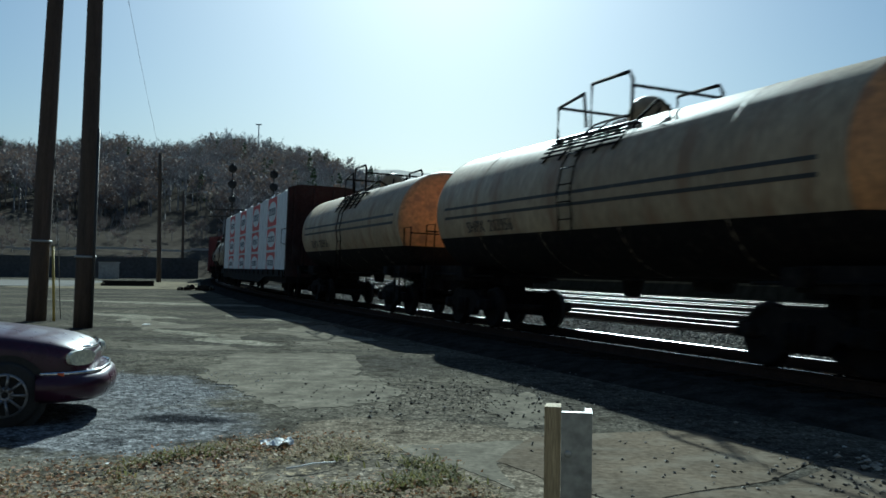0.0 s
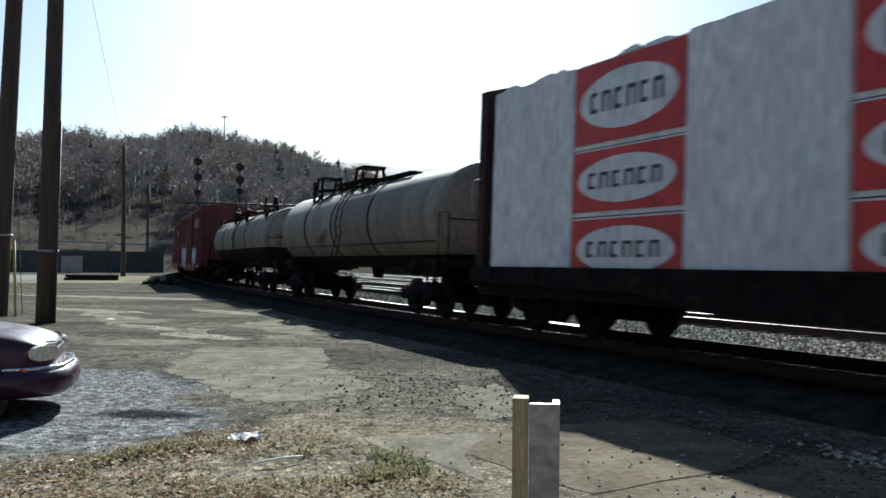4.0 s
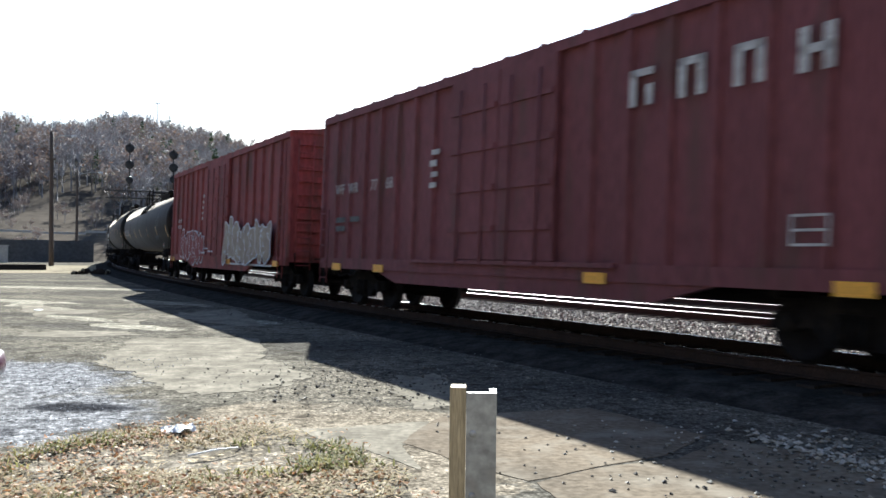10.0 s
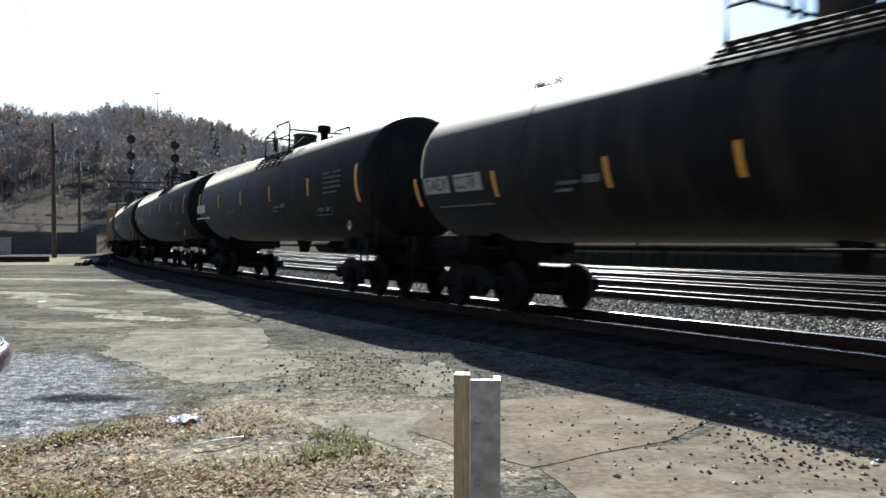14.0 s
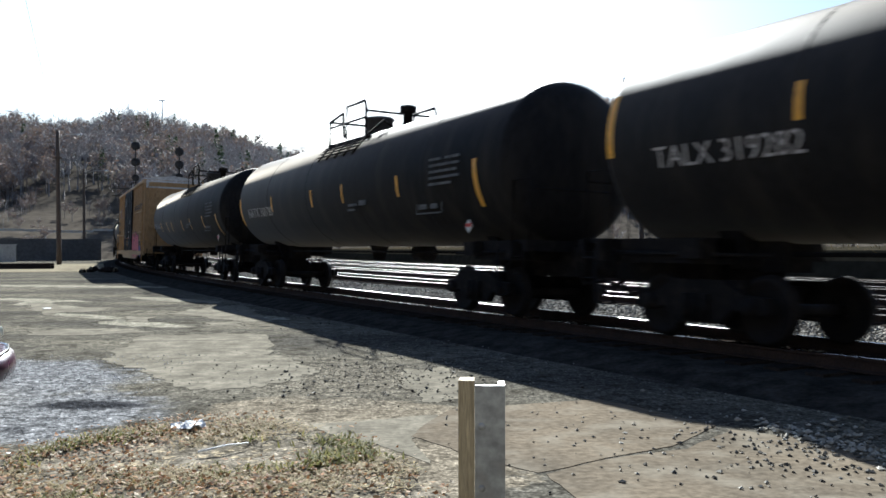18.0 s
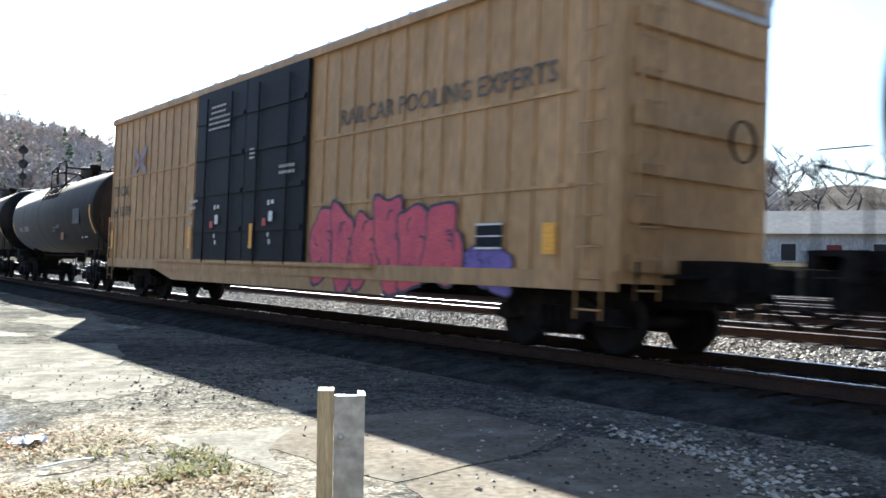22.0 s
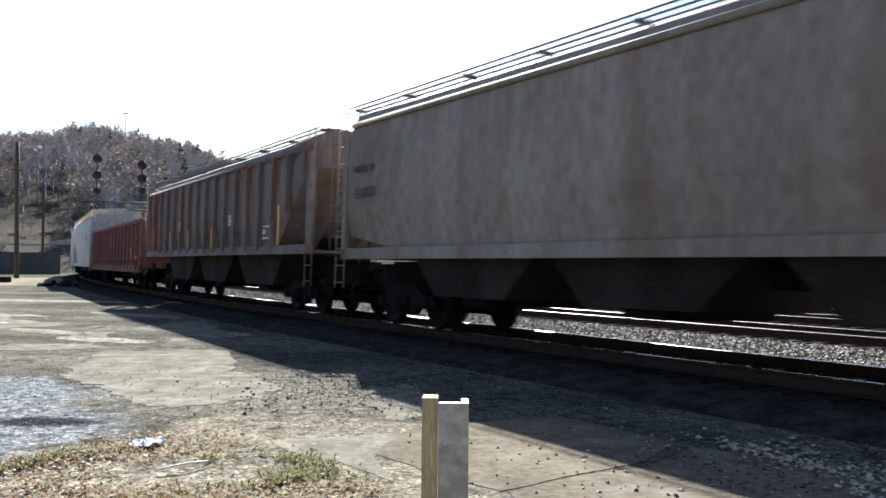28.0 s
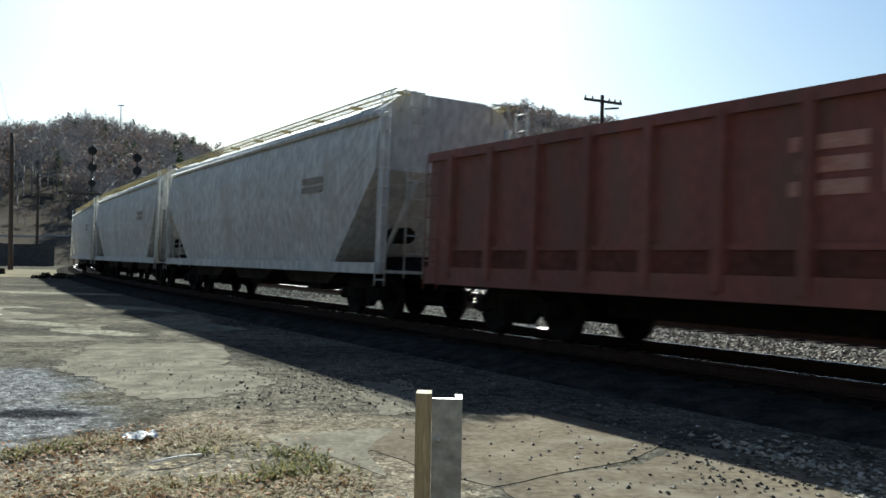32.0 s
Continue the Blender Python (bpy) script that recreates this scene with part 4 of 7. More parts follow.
def cable(a, b, sag, r, name, label):
    a, b = Vector(a), Vector(b)
    pts = [a.lerp(b, i / 12) - Vector((0, 0, sag * 4 * (i / 12) * (1 - i / 12))) for i in range(13)]
    tagged(part(name, Geo().tube(pts, r, 5), M["wire"]), label, "cable")


cable((-9.3, 22.0, 12.6), (-30.1, 88.6, 12.8), 0.5, 0.008, "overhead_wire", "thin wire strung from pole to pole")
cable((-11.6, 24.3, 12.0), (-11.2, 24.9, 0.05), 0.0, 0.012, "guy_wire", "thin guy wire beside the thick pole")
tagged(part("guy_guard", Geo().tube([(-11.25, 24.6, 0), (-11.3, 24.55, 2.1)], 0.035, 6), M["yellowguard"]), "faded yellow guard on the guy wire", "guy guard")

bridge = thing("signal_bridge", "dark cantilever signal bridge over the tracks", "signal bridge", m=Matrix.Translation(polar(8.2, 92)) @ pose(0, 0, 0, 0, 0, 12))
for dx in (-0.5, 0.5):
    part("post", Geo().tube([(dx, 0, 0), (dx, 0, 7.4)], 0.12, 6), M["signal"], bridge)
g = Geo()
for z in (6.7, 7.4):
    for y in (-0.4, 0.4):
        g.tube([(0.6, y, z), (-12.2, y, z)], 0.05, 4)
for i in range(16):
    x = 0.4 - i * 0.8
    g.tube([(x, -0.4, 6.7 if i % 2 else 7.4), (x - 0.8, -0.4, 7.4 if i % 2 else 6.7)], 0.035, 4)
part("truss", g, M["signal"], bridge)


def signal_head(pos, zs, label):
    base = Vector(pos)
    t = thing("signal_mast", label, "railway signal", "railway signals", Matrix.Translation(base) @ pose(0, 0, 0, 0, 0, 10))
    top = max(zs) + 0.55 - base.z
    part("mast", Geo().tube([(0, 0, 0), (0, 0, top)], 0.07, 6), M["signal"], t)
    for i, z in enumerate(zs):
        k = z - base.z
        r = 0.42 if i < 2 else 0.34
        hd = part("signal_head", Geo().lathe([(0.0, 0.0), (0.0, r), (0.05, r), (0.05, 0.0)], "y", 18, (0, -0.12, k)).box((0, 0.05, k), (0.36, 0.3, 0.5)).tube([(0, -0.12, k - 0.2), (0, -0.35, k - 0.2)], 0.14, 8), M["signal"], t)
        part("hood", Geo().lathe([(-0.42, 0.16), (-0.13, 0.18)], "y", 10, (0, 0, k + 0.22), 0.2, math.pi - 0.2), M["signal"], hd)
    return t


signal_head(polar(14.43, 90, 7.45), (11.35, 9.8, 8.3), "dark three-head railway signal on the signal bridge")
signal_head(polar(11.88, 90, 7.45), (10.9, 9.65, 8.5), "dark three-head railway signal on the signal bridge")

# ================= things on the lot =================


def tie_stack():
    t = thing("tie_stack", "low stack of dark old railway ties", "tie stack", m=pose(-26.3, 70.5, 0, 0, 0, 12))
    for z, n in ((0.11, 6), (0.33, 4)):
        for i in range(n):
            part("tie", Geo().box((rnd.uniform(-.15, .15), (i - n / 2) * 0.28, z), (3.7, 0.24, 0.2), rz=rnd.uniform(-2, 2), cham=0.02), M["tie"], t)


tie_stack()
pile = thing("debris_pile", "heap of dark broken ties and stones beside the track", "debris", m=pose(-17.6, 59.6, 0))
for i in range(16):
    a, r = rnd.uniform(-1.1, 1.1), rnd.uniform(-.4, .4)
    part("tie_chunk", Geo().box((a, r, rnd.uniform(.08, .35) * (1.2 - abs(a) * .7)), (rnd.uniform(.3, .8), .22, .2), rz=rnd.uniform(0, 180), ry=rnd.uniform(-25, 25), cham=0.03), M["tie"], pile)
for i in range(8):
    part("rubble", Geo().box((rnd.uniform(-1.2, 1.2), rnd.uniform(-.5, .5), rnd.uniform(.05, .3)), (.22, .18, .16), rz=rnd.uniform(0, 180), ry=rnd.uniform(-25, 25), cham=0.04), M["sand"], pile)

# post
post = thing("bollard_post", "grey steel channel post backed with a weathered timber", "post", m=pose(0, 0, 0))
PX, PY = 0.436, 3.47
g = Geo()
g.prism([(-0.031, -0.06), (0.086, -0.06), (0.086, 0.06), (0.06, 0.06), (0.06, -0.035), (-0.031, -0.035)], 0, 1.018, "xy")
ob = part("steel_channel", g, M["steel"], post)
ob.matrix_local = pose(PX, PY, 0, 0, 0, -7)
g = Geo()
pts = [(-0.095, -0.05), (-0.033, -0.055), (-0.033, 0.04), (-0.09, 0.045)]
g.prism(pts, 0, 1.036, "xy")
ob = part("timber", g, M["wood"], post, "weathered tan timber half")
ob.matrix_local = pose(PX, PY, 0, 0, 0, -7)
for z in (0.86, 0.62):
    ob = part("bolt", Geo().lathe([(-0.066, 0.0), (-0.066, 0.014), (-0.058, 0.016)], "y", 6, (-0.005, 0, z)), M["steel"], post)
    ob.matrix_local = pose(PX, PY, 0, 0, 0, -7)

g = Geo()
n = 9
for j in range(n):
    for i in range(n):
        x, y = (i / (n - 1) - .5) * .27, (j / (n - 1) - .5) * .24
        g.v.append((x * (1 + .2 * noise.noise(Vector((j, 0, 1)))), y, 0.03 + 0.09 * abs(noise.noise(Vector((x * 9, y * 9, 2))))))
g.f = [(j * n + i, j * n + i + 1, (j + 1) * n + i + 1, (j + 1) * n + i) for j in range(n - 1) for i in range(n - 1) if (i, j) not in ((0, 0), (7, 7), (0, 7), (1, 0))]
g.s = [False] * len(g.f)
lit = part("crumpled_paper", g, M["litter"])
lit.matrix_world = pose(-1.56, 7.73, 0.0, 0, 0, 20)
sol = lit.modifiers.new("thickness", "SOLIDIFY")
sol.thickness = 0.004
tagged(lit, "crumpled white paper litter on the grass", "litter")
tagged(part("stick", Geo().tube([(-1.28, 6.72, 0.04), (-1.1, 6.83, 0.06), (-0.95, 6.98, 0.045)], 0.010, 6, 0.006), M["litter"]), "pale dry stick lying on the grass", "stick")
for x, y, s in ((-5.6, 12.6, .12), (-8.3, 23.6, .22), (-2.7, 6.9, .05)):
    g = Geo().box((0, 0, 0.012), (s, s * .7, 0.02), cham=0.008)
    o = part("paper_scrap", g, M["litter"])
    o.matrix_world = pose(x, y, 0.0, 0, 0, rnd.uniform(0, 90))
    tagged(o, "small white scrap of litter on the ground", "litter", "litter")


def sedan():
    """Origin between the front wheels on the ground, nose to +x."""
    t = thing("sedan_car", "dark maroon sedan parked on the gravel", "car", m=pose(-4.6, 9.36, -0.02, 0, 0, 17))
    # stations: x, half width, sill z, shoulder z, hood or deck z
    st = [(0.92, 0.60, 0.34, 0.60, 0.64), (0.84, 0.74, 0.27, 0.66, 0.74), (0.66, 0.83, 0.24, 0.73, 0.81), (0.40, 0.88, 0.24, 0.78, 0.86), (0.0, 0.90, 0.24, 0.82, 0.91), (-0.5, 0.91, 0.22, 0.86, 0.96), (-0.95, 0.91, 0.22, 0.90, 1.0), (-2.0, 0.91, 0.22, 0.92, 1.0), (-3.0, 0.91, 0.24, 0.94, 1.02), (-3.6, 0.88, 0.28, 0.95, 1.03), (-4.0, 0.80, 0.36, 0.92, 0.98), (-4.1, 0.66, 0.44, 0.85, 0.9)]
    vs, fs = [], []
    for x, w, zs, zh, zt in st:
        ring = [(-w * .93, zs), (-w, zs + .12), (-w * 1.01, (zs + zh) / 2 + .05), (-w * .97, zh), (-w * .84, zt - .02), (-w * .4, zt + .015), (0, zt + .02)]
        ring = ring + [(-y, z) for y, z in ring[-2::-1]]
        vs += [(x, y, z) for y, z in ring]
    k = 13
    for i in range(len(st) - 1):
        fs += [(i * k + j, i * k + (j + 1) % k, (i + 1) * k + (j + 1) % k, (i + 1) * k + j) for j in range(k)]
    fs += [tuple(range(k - 1, -1, -1)), tuple((len(st) - 1) * k + j for j in range(k))]
    g = Geo().add(vs, fs, True)
    body = part("body", g, M["maroon"], t)
    body.modifiers.new("smooth", "SUBSURF").levels = 2
    body.modifiers["smooth"].render_levels = 2
    # dark wheel wells
    for x in (0.0, -2.75):
        for sy in (-1, 1):
            part("wheel_arch", Geo().lathe([(0, 0.0), (0, 0.385)], "y", 28, (x, sy * 0.925, 0.32)), M["rubber"], t)
            w = part("wheel", Geo().lathe([(-.1, .2), (-.1, .29), (-.07, .32), (.07, .32), (.1, .29), (.1, .2)], "y", 30, (x, sy * 0.87, 0.32)), M["rubber"], t)
            rg = Geo().lathe([(sy * .075, 0.03), (sy * .09, .05), (sy * .06, .08)], "y", 16, (x, sy * 0.87, .32)).lathe([(sy * .105, .19), (sy * .105, .215), (sy * .06, .2)], "y", 28, (x, sy * .87, .32))
            for q in range(9):
                a = q * 6.2832 / 9
                rg.tube([(x + .05 * math.cos(a), sy * .955, .32 + .05 * math.sin(a)), (x + .2 * math.cos(a), sy * .97, .32 + .2 * math.sin(a))], .016, 5)
            part("rim", rg, M["rim"], w, "grey spoked rim")
    # cabin
    cab = [(-0.95, .80, .0), (-1.65, .64, .42), (-2.8, .62, .44), (-3.55, .78, .03)]
    vs = [(x, -w, 0.99 + z) for x, w, z in cab] + [(x, w, 0.99 + z) for x, w, z in cab]
    part("windshield", Geo().add([vs[0], vs[4], vs[5], vs[1]], [(0, 1, 2, 3)]), M["glass"], t)
    part("rear_window", Geo().add([vs[2], vs[6], vs[7], vs[3]], [(0, 1, 2, 3)]), M["glass"], t)
    part("roof", Geo().add([vs[1], vs[5], vs[6], vs[2], (-1.65, -.5, 1.44), (-1.65, .5, 1.44), (-2.8, .5, 1.46), (-2.8, -.5, 1.46)], [(4, 5, 6, 7), (0, 1, 5, 4), (3, 2, 6, 7), (0, 4, 7, 3), (1, 2, 6, 5)]), M["maroon"], t)
    for o in (0, 4):
        part("side_window", Geo().add([vs[o], vs[o + 1], vs[o + 2], vs[o + 3]], [(0, 1, 2, 3)]), M["glass"], t)
    # nose
    for sy in (-1, 1):
        lens = []
        for q in range(16):
            a = q * math.pi / 8
            ca = math.copysign(abs(math.cos(a)) ** .7, math.cos(a)) * .185
            lens.append((.765 + .66 * ca, sy * (.725 - .74 * ca), .655 + math.copysign(abs(math.sin(a)) ** .8, math.sin(a)) * .075))
        part("headlight", Geo().add(lens, [tuple(range(16))]), M["lens"], t, "yellowed headlight lens").modifiers.new("t", "SOLIDIFY").thickness = -0.05
        part("side_marker", Geo().box((.52, sy * .892, .50), (.22, .02, .04), rz=sy * 8), M["amber"], t)
    bump = Geo()
    pts = [(0.35, -.905, .49), (.62, -.865, .49), (.86, -.74, .49), (.985, -.5, .49), (1.03, 0, .49), (.985, .5, .49), (.86, .74, .49), (.62, .865, .49), (.35, .905, .49)]
    bump.tube([(p[0] + .015, p[1] * 1.012, p[2] + .02) for p in pts], .022, 8)
    bp = part("bumper", Geo().tube([(p[0] - .03, p[1] * .985, .37) for p in pts], .145, 10), M["maroon"], t)
    part("bumper_strip", bump, M["chrome"], bp, "bright strip along the bumper")
    part("grille", Geo().box((.875, 0, .62), (.06, .74, .11), cham=.02), M["signal"], t, "dark grille")
    part("hood_edge", Geo().tube([(.80, -.62, .755), (.885, -.3, .735), (.9, 0, .73), (.885, .3, .735), (.80, .62, .755)], .014, 6), M["chrome"], t)
    part("fog_light", Geo().lathe([(-.01, 0), (-.01, .05), (.02, .05)], "x", 12, (.92, -.58, .36)), M["lens"], t)
    for o in t.children_recursive:
        if not o.name.startswith(("wheel", "rim")):
            for v in o.data.vertices:
                if v.co.x > 0:
                    v.co.x *= .82


sedan()


# ================= what closes the place =================
g = Geo()
sweep(g, [(27.2, -0.05), (27.5, 0.9), (27.9, 1.4), (33, 1.5), (44, 1.6), (60, 0.6), (75, -0.2)], -60, 230, 8)
tagged(part("bank", g, M["field"]), "low weedy bank beyond the yard tracks", "bank", kind="structure")
vs, fs = [], []
for i in range(5200):
    s_, o_ = rnd.uniform(-20, 150), 28.0 + abs(rnd.gauss(0, 6))
    p = arc(s_, o_)
    h = rnd.uniform(0.05, 0.35) * (1.2 if noise.noise(Vector((s_ * .08, o_ * .1, 0))) > 0 else .5)
    a = rnd.uniform(0, 6.28)
    w = rnd.uniform(.03, .09)
    lx, ly = rnd.gauss(0, .25), rnd.gauss(0, .25)
    o = len(vs)
    zb = 1.2 + min(.3, (o_ - 28) * .06)
    vs += [(p.x - w * math.cos(a), p.y - w * math.sin(a), zb - .3), (p.x + w * math.cos(a), p.y + w * math.sin(a), zb - .3), (p.x + lx, p.y + ly, zb + h)]
    fs.append((o, o + 1, o + 2))
me = bpy.data.meshes.new("weeds")
me.from_pydata(vs, [], fs)
me.materials.append(island_mat("dead_weeds", [(0.05, 0.045, 0.025), (0.10, 0.08, 0.045), (0.14, 0.11, 0.07)], 0.9, 0.2))
tagged(new("weeds", me), "dead brown weeds on the bank beyond the tracks", "weeds", kind="stuff")


def house(p, turn, w, d, h, wallmat, label):
    t = thing("house", label, "house", "houses beyond the tracks", Matrix.Translation(p) @ pose(0, 0, 0, 0, 0, turn))
    part("wall", Geo().box((0, 0, h / 2), (w, d, h)), wallmat, t)
    part("roof", Geo().prism([(-d / 2 - .4, h - .05), (0, h + d * .28), (d / 2 + .4, h - .05), (0, h + d * .28 - .15)], -w / 2 - .4, w / 2 + .4, "yz"), M["wallgrey"], t)
    for x in (-w * .3, w * .3):
        wn_ = part("window", Geo().box((x, -d / 2 - .03, h * .55), (1.1, .06, 1.3)), M["white"], t)
        part("pane", Geo().box((x, -d / 2 - .05, h * .55), (.95, .06, 1.15)), M["signal"], wn_)
    part("door", Geo().box((0, -d / 2 - .04, 1.05), (.95, .08, 2.1)), M["brownbox"], t)


house(polar(-37.2, 68, 0.7), -37, 9.5, 6, 2.9, M["hopwhite"], "pale green low house beyond the yard tracks")
def bare_tree(p, seed, k):
    t = thing("bare_tree", "bare grey autumn tree beyond the yard tracks", "tree", "trees beyond the tracks", Matrix.Translation(p) @ Matrix.Scale(k, 4))
    r = random.Random(seed)
    g, tw = Geo(), Geo()
    H = 11.0
    axis = [Vector((r.uniform(-.15, .15) * i, r.uniform(-.15, .15) * i, H * i / 6 - .3)) for i in range(7)]
    g.tube(axis, .24, 7, .04, False)
    for i in range(16):
        a0 = axis[2].lerp(axis[6], r.random())
        a, L = r.uniform(0, 6.28), r.uniform(1.8, 3.8) * (1.25 - a0.z / H * .7)
        e = a0 + Vector((math.cos(a) * L, math.sin(a) * L, L * r.uniform(.5, 1.0)))
        g.tube([a0, a0.lerp(e, .5) + Vector((0, 0, -.12)), e], .075, 4, .02, False)
        for j in range(16):
            b0 = a0.lerp(e, r.uniform(.3, 1))
            d = Vector((r.uniform(-1, 1), r.uniform(-1, 1), r.uniform(.1, 1.3))) * r.uniform(.5, 1.2)
            tw.tube([b0, b0 + d], .02, 3, .006, False)
            for q in range(2):
                c0 = b0 + d * r.uniform(.3, .9)
                tw.tube([c0, c0 + Vector((r.uniform(-1, 1), r.uniform(-1, 1), r.uniform(0, 1))) * .5], .012, 3, .005, False)
    part("trunk", g, M["greybark"], t)
    tagged(part("twigs", tw, M["greybark"], t, fix=False), kind="stuff")


for i, (az, d, k) in enumerate(((-31.6, 104, 1.05), (-33.4, 92, 1.0), (-34.9, 98, 1.2), (-36.6, 90, .95), (-38.3, 97, 1.1), (-40.2, 92, 1.0), (-29.4, 112, 1.0))):
    bare_tree(polar(az, d, 0.2), 60 + i, k)
house(polar(-22, 120, 0.5), -20, 11, 7, 2.8, M["hopgrey"], "grey house below the wooded hill")
# Added out of view: a wall that blocks low sky light from behind.
g = Geo()
g.box((0, -7.5, 5.0), (60, 0.4, 10.0))
tagged(part("wall_south", g, M["wallgrey"]), "unseen dark wall added behind the viewer to block sky light", "wall", kind="structure")
# Out-of-view slope, added and raised so that less sky fills the shade.
g = Geo()
vs = []
for d, z in ((120, -0.3), (200, 42), (320, 118), (380, 116)):
    for i in range(43):
        a = radians(75 + i * 5)
        vs.append((-math.sin(a) * d, math.cos(a) * d, z + (6 * noise.noise(Vector((i * .4, d, 2))) if z > 0 else 0)))
g.add(vs, [(j * 43 + i, j * 43 + i + 1, (j + 1) * 43 + i + 1, (j + 1) * 43 + i) for j in range(3) for i in range(42)], True)
tagged(part("hillside", g, M["hill"]), "unseen hillside added behind the viewer to cut sky light", "hill", kind="structure")

# ================= the train =================
SIDE = -1  # the side that faces the lot lies at negative y of each wagon


def share(name, key, make, material):
    """A mesh made once and used by every wagon."""
    if key not in SHARED:
        me = make().mesh(name)
        bm = bmesh.new()
        bm.from_mesh(me)
        bmesh.ops.recalc_face_normals(bm, faces=bm.faces)
        bm.to_mesh(me)
        bm.free()
        me.materials.append(material)
        SHARED[key] = me
    return SHARED[key]


SHARED = {}


def place(name, me, parent, m, label=""):
    o = new(name, me)
    o.parent = parent
    o.matrix_local = m
    if label:
        o["label"] = label
    return o


def side_frame():
    g = Geo()
    g.prism([(-1.15, .40), (-1.1, .58), (-.75, .60), (-.42, .78), (.42, .78), (.75, .60), (1.1, .58), (1.15, .40), (.95, .34), (.6, .42), (.38, .22), (-.38, .22), (-.6, .42), (-.95, .34)], -.07, .07)
    for x in (-.87, .87):
        g.lathe([(-.13, 0), (-.13, .11), (0, .12)], "y", 10, (x, 0, .46))
    for x in (-.16, 0, .16):
        g.tube([(x, -.1, .26), (x, -.1, .6)], .06, 8)
    return g


def wheel_geo():
    return Geo().lathe([(-.02, .0), (-.02, .1), (.02, .14), (.03, .33), (-.05, .36), (-.05, .43), (-.02, .455), (.0, .42), (.09, .415), (.09, .36), (.05, .33), (.06, .12), (.06, 0)], "y", 28)


def axle_geo():
    return Geo().tube([(0, -.75, 0), (0, .75, 0)], .085, 8)


def rigging_geo():
    g = Geo()
    for x in (-.36, .36):
        g.box((x, 0, .40), (.12, 1.3, .16), cham=.03)
        for y in (-.73, .73):
            g.box((x * 1.12, y, .44), (.07, .12, .32), cham=.02)
        g.tube([(x, -.15, .42), (x * .3, -.15, .86)], .035, 5)
    for y in (-.9, .9):
        g.box((0, y, .40), (.62, .14, .34), cham=.05)
        g.box((0, y, .70), (1.3, .16, .16), cham=.04)
    return g.tube([(-.9, .2, .3), (.9, .2, .3)], .03, 5)


def truck(car, x):
    bol = place("truck", share("truck", "bolster", lambda: Geo().box((0, 0, .55), (.45, 2.1, .3), cham=.05).box((0, 0, .83), (.6, .6, .4)), M["frame"]), car, pose(x, 0, -LIFT))
    place("brake_rigging", share("brake_rigging", "rig", rigging_geo, M["frame"]), bol, pose(0, 0, 0))
    for y in (-1.0, 1.0):
        place("side_frame", share("side_frame", "sf", side_frame, M["frame"]), bol, pose(0, y, 0, 0, 0, 0 if y < 0 else 180))
    for dx in (-.87, .87):
        place("axle", share("axle", "ax", axle_geo, M["wheel"]), bol, pose(dx, 0, .415))
        for y in (-1, 1):
            place("wheel", share("wheel", "wh", wheel_geo, M["wheel"]), bol, pose(dx, y * .73, .415, 0, 0, 0 if y > 0 else 180))


def running_gear(car, L, z=1.0, sill=True, tc=None):
    """Trucks, centre sill, couplers, brake gear for a wagon of coupled length L."""
    for s in (-1, 1):
        part("draft_sill", Geo().box((s * (L / 2 - 1.5), 0, .80), (2.1, .9, .5), cham=.06), M["frame"], car)
        for y in (-1.38, 1.38):
            part("sill_step", Geo().tube([(s * (L / 2 - 1.5), y, 1.0), (s * (L / 2 - 1.5), y, .22), (s * (L / 2 - 1.08), y, .22), (s * (L / 2 - 1.08), y, 1.0)], .025, 5), M["frame"], car)
        part("air_hose", Geo().tube([(s * (L / 2 - .5), .35, .75), (s * (L / 2 - .3), .4, .4), (s * (L / 2), .3, .28)], .035, 6), M["frame"], car)
    tc = tc or L / 2 - 2.75
    truck(car, -tc)
    truck(car, tc)
    if sill:
        part("centre_sill", Geo().box((0, 0, z - .12), (L - 1.6, .55, .36), cham=.04), M["frame"], car)
    for s in (-1, 1):
        g = Geo().box((s * (L / 2 - .55), 0, .82), (.8, .26, .26), cham=.04).box((s * (L / 2 - .12), -.04, .82), (.26, .30, .30), cham=.08).box((s * (L / 2 - .02), .10, .82), (.14, .14, .28), cham=.04)
        g.tube([(s * (L / 2 - .9), -.28, .78), (s * (L / 2 - .4), -.36, .45), (s * (L / 2 - .02), -.25, .5)], .03, 6)
        part("coupler", g, M["frame"], car)


def ladder(x, y, z0, z1, w=.42, step=.38, axis="x"):
    g = Geo()
    for a in (-w / 2, w / 2):
        g.tube([(x + a, y, z0), (x + a, y, z1)] if axis == "x" else [(x, y + a, z0), (x, y + a, z1)], .016, 5)
    z = z0 + .12
    while z < z1:
        g.tube([(x - w / 2, y, z), (x + w / 2, y, z)] if axis == "x" else [(x, y - w / 2, z), (x, y + w / 2, z)], .014, 5)
        z += step
    return g


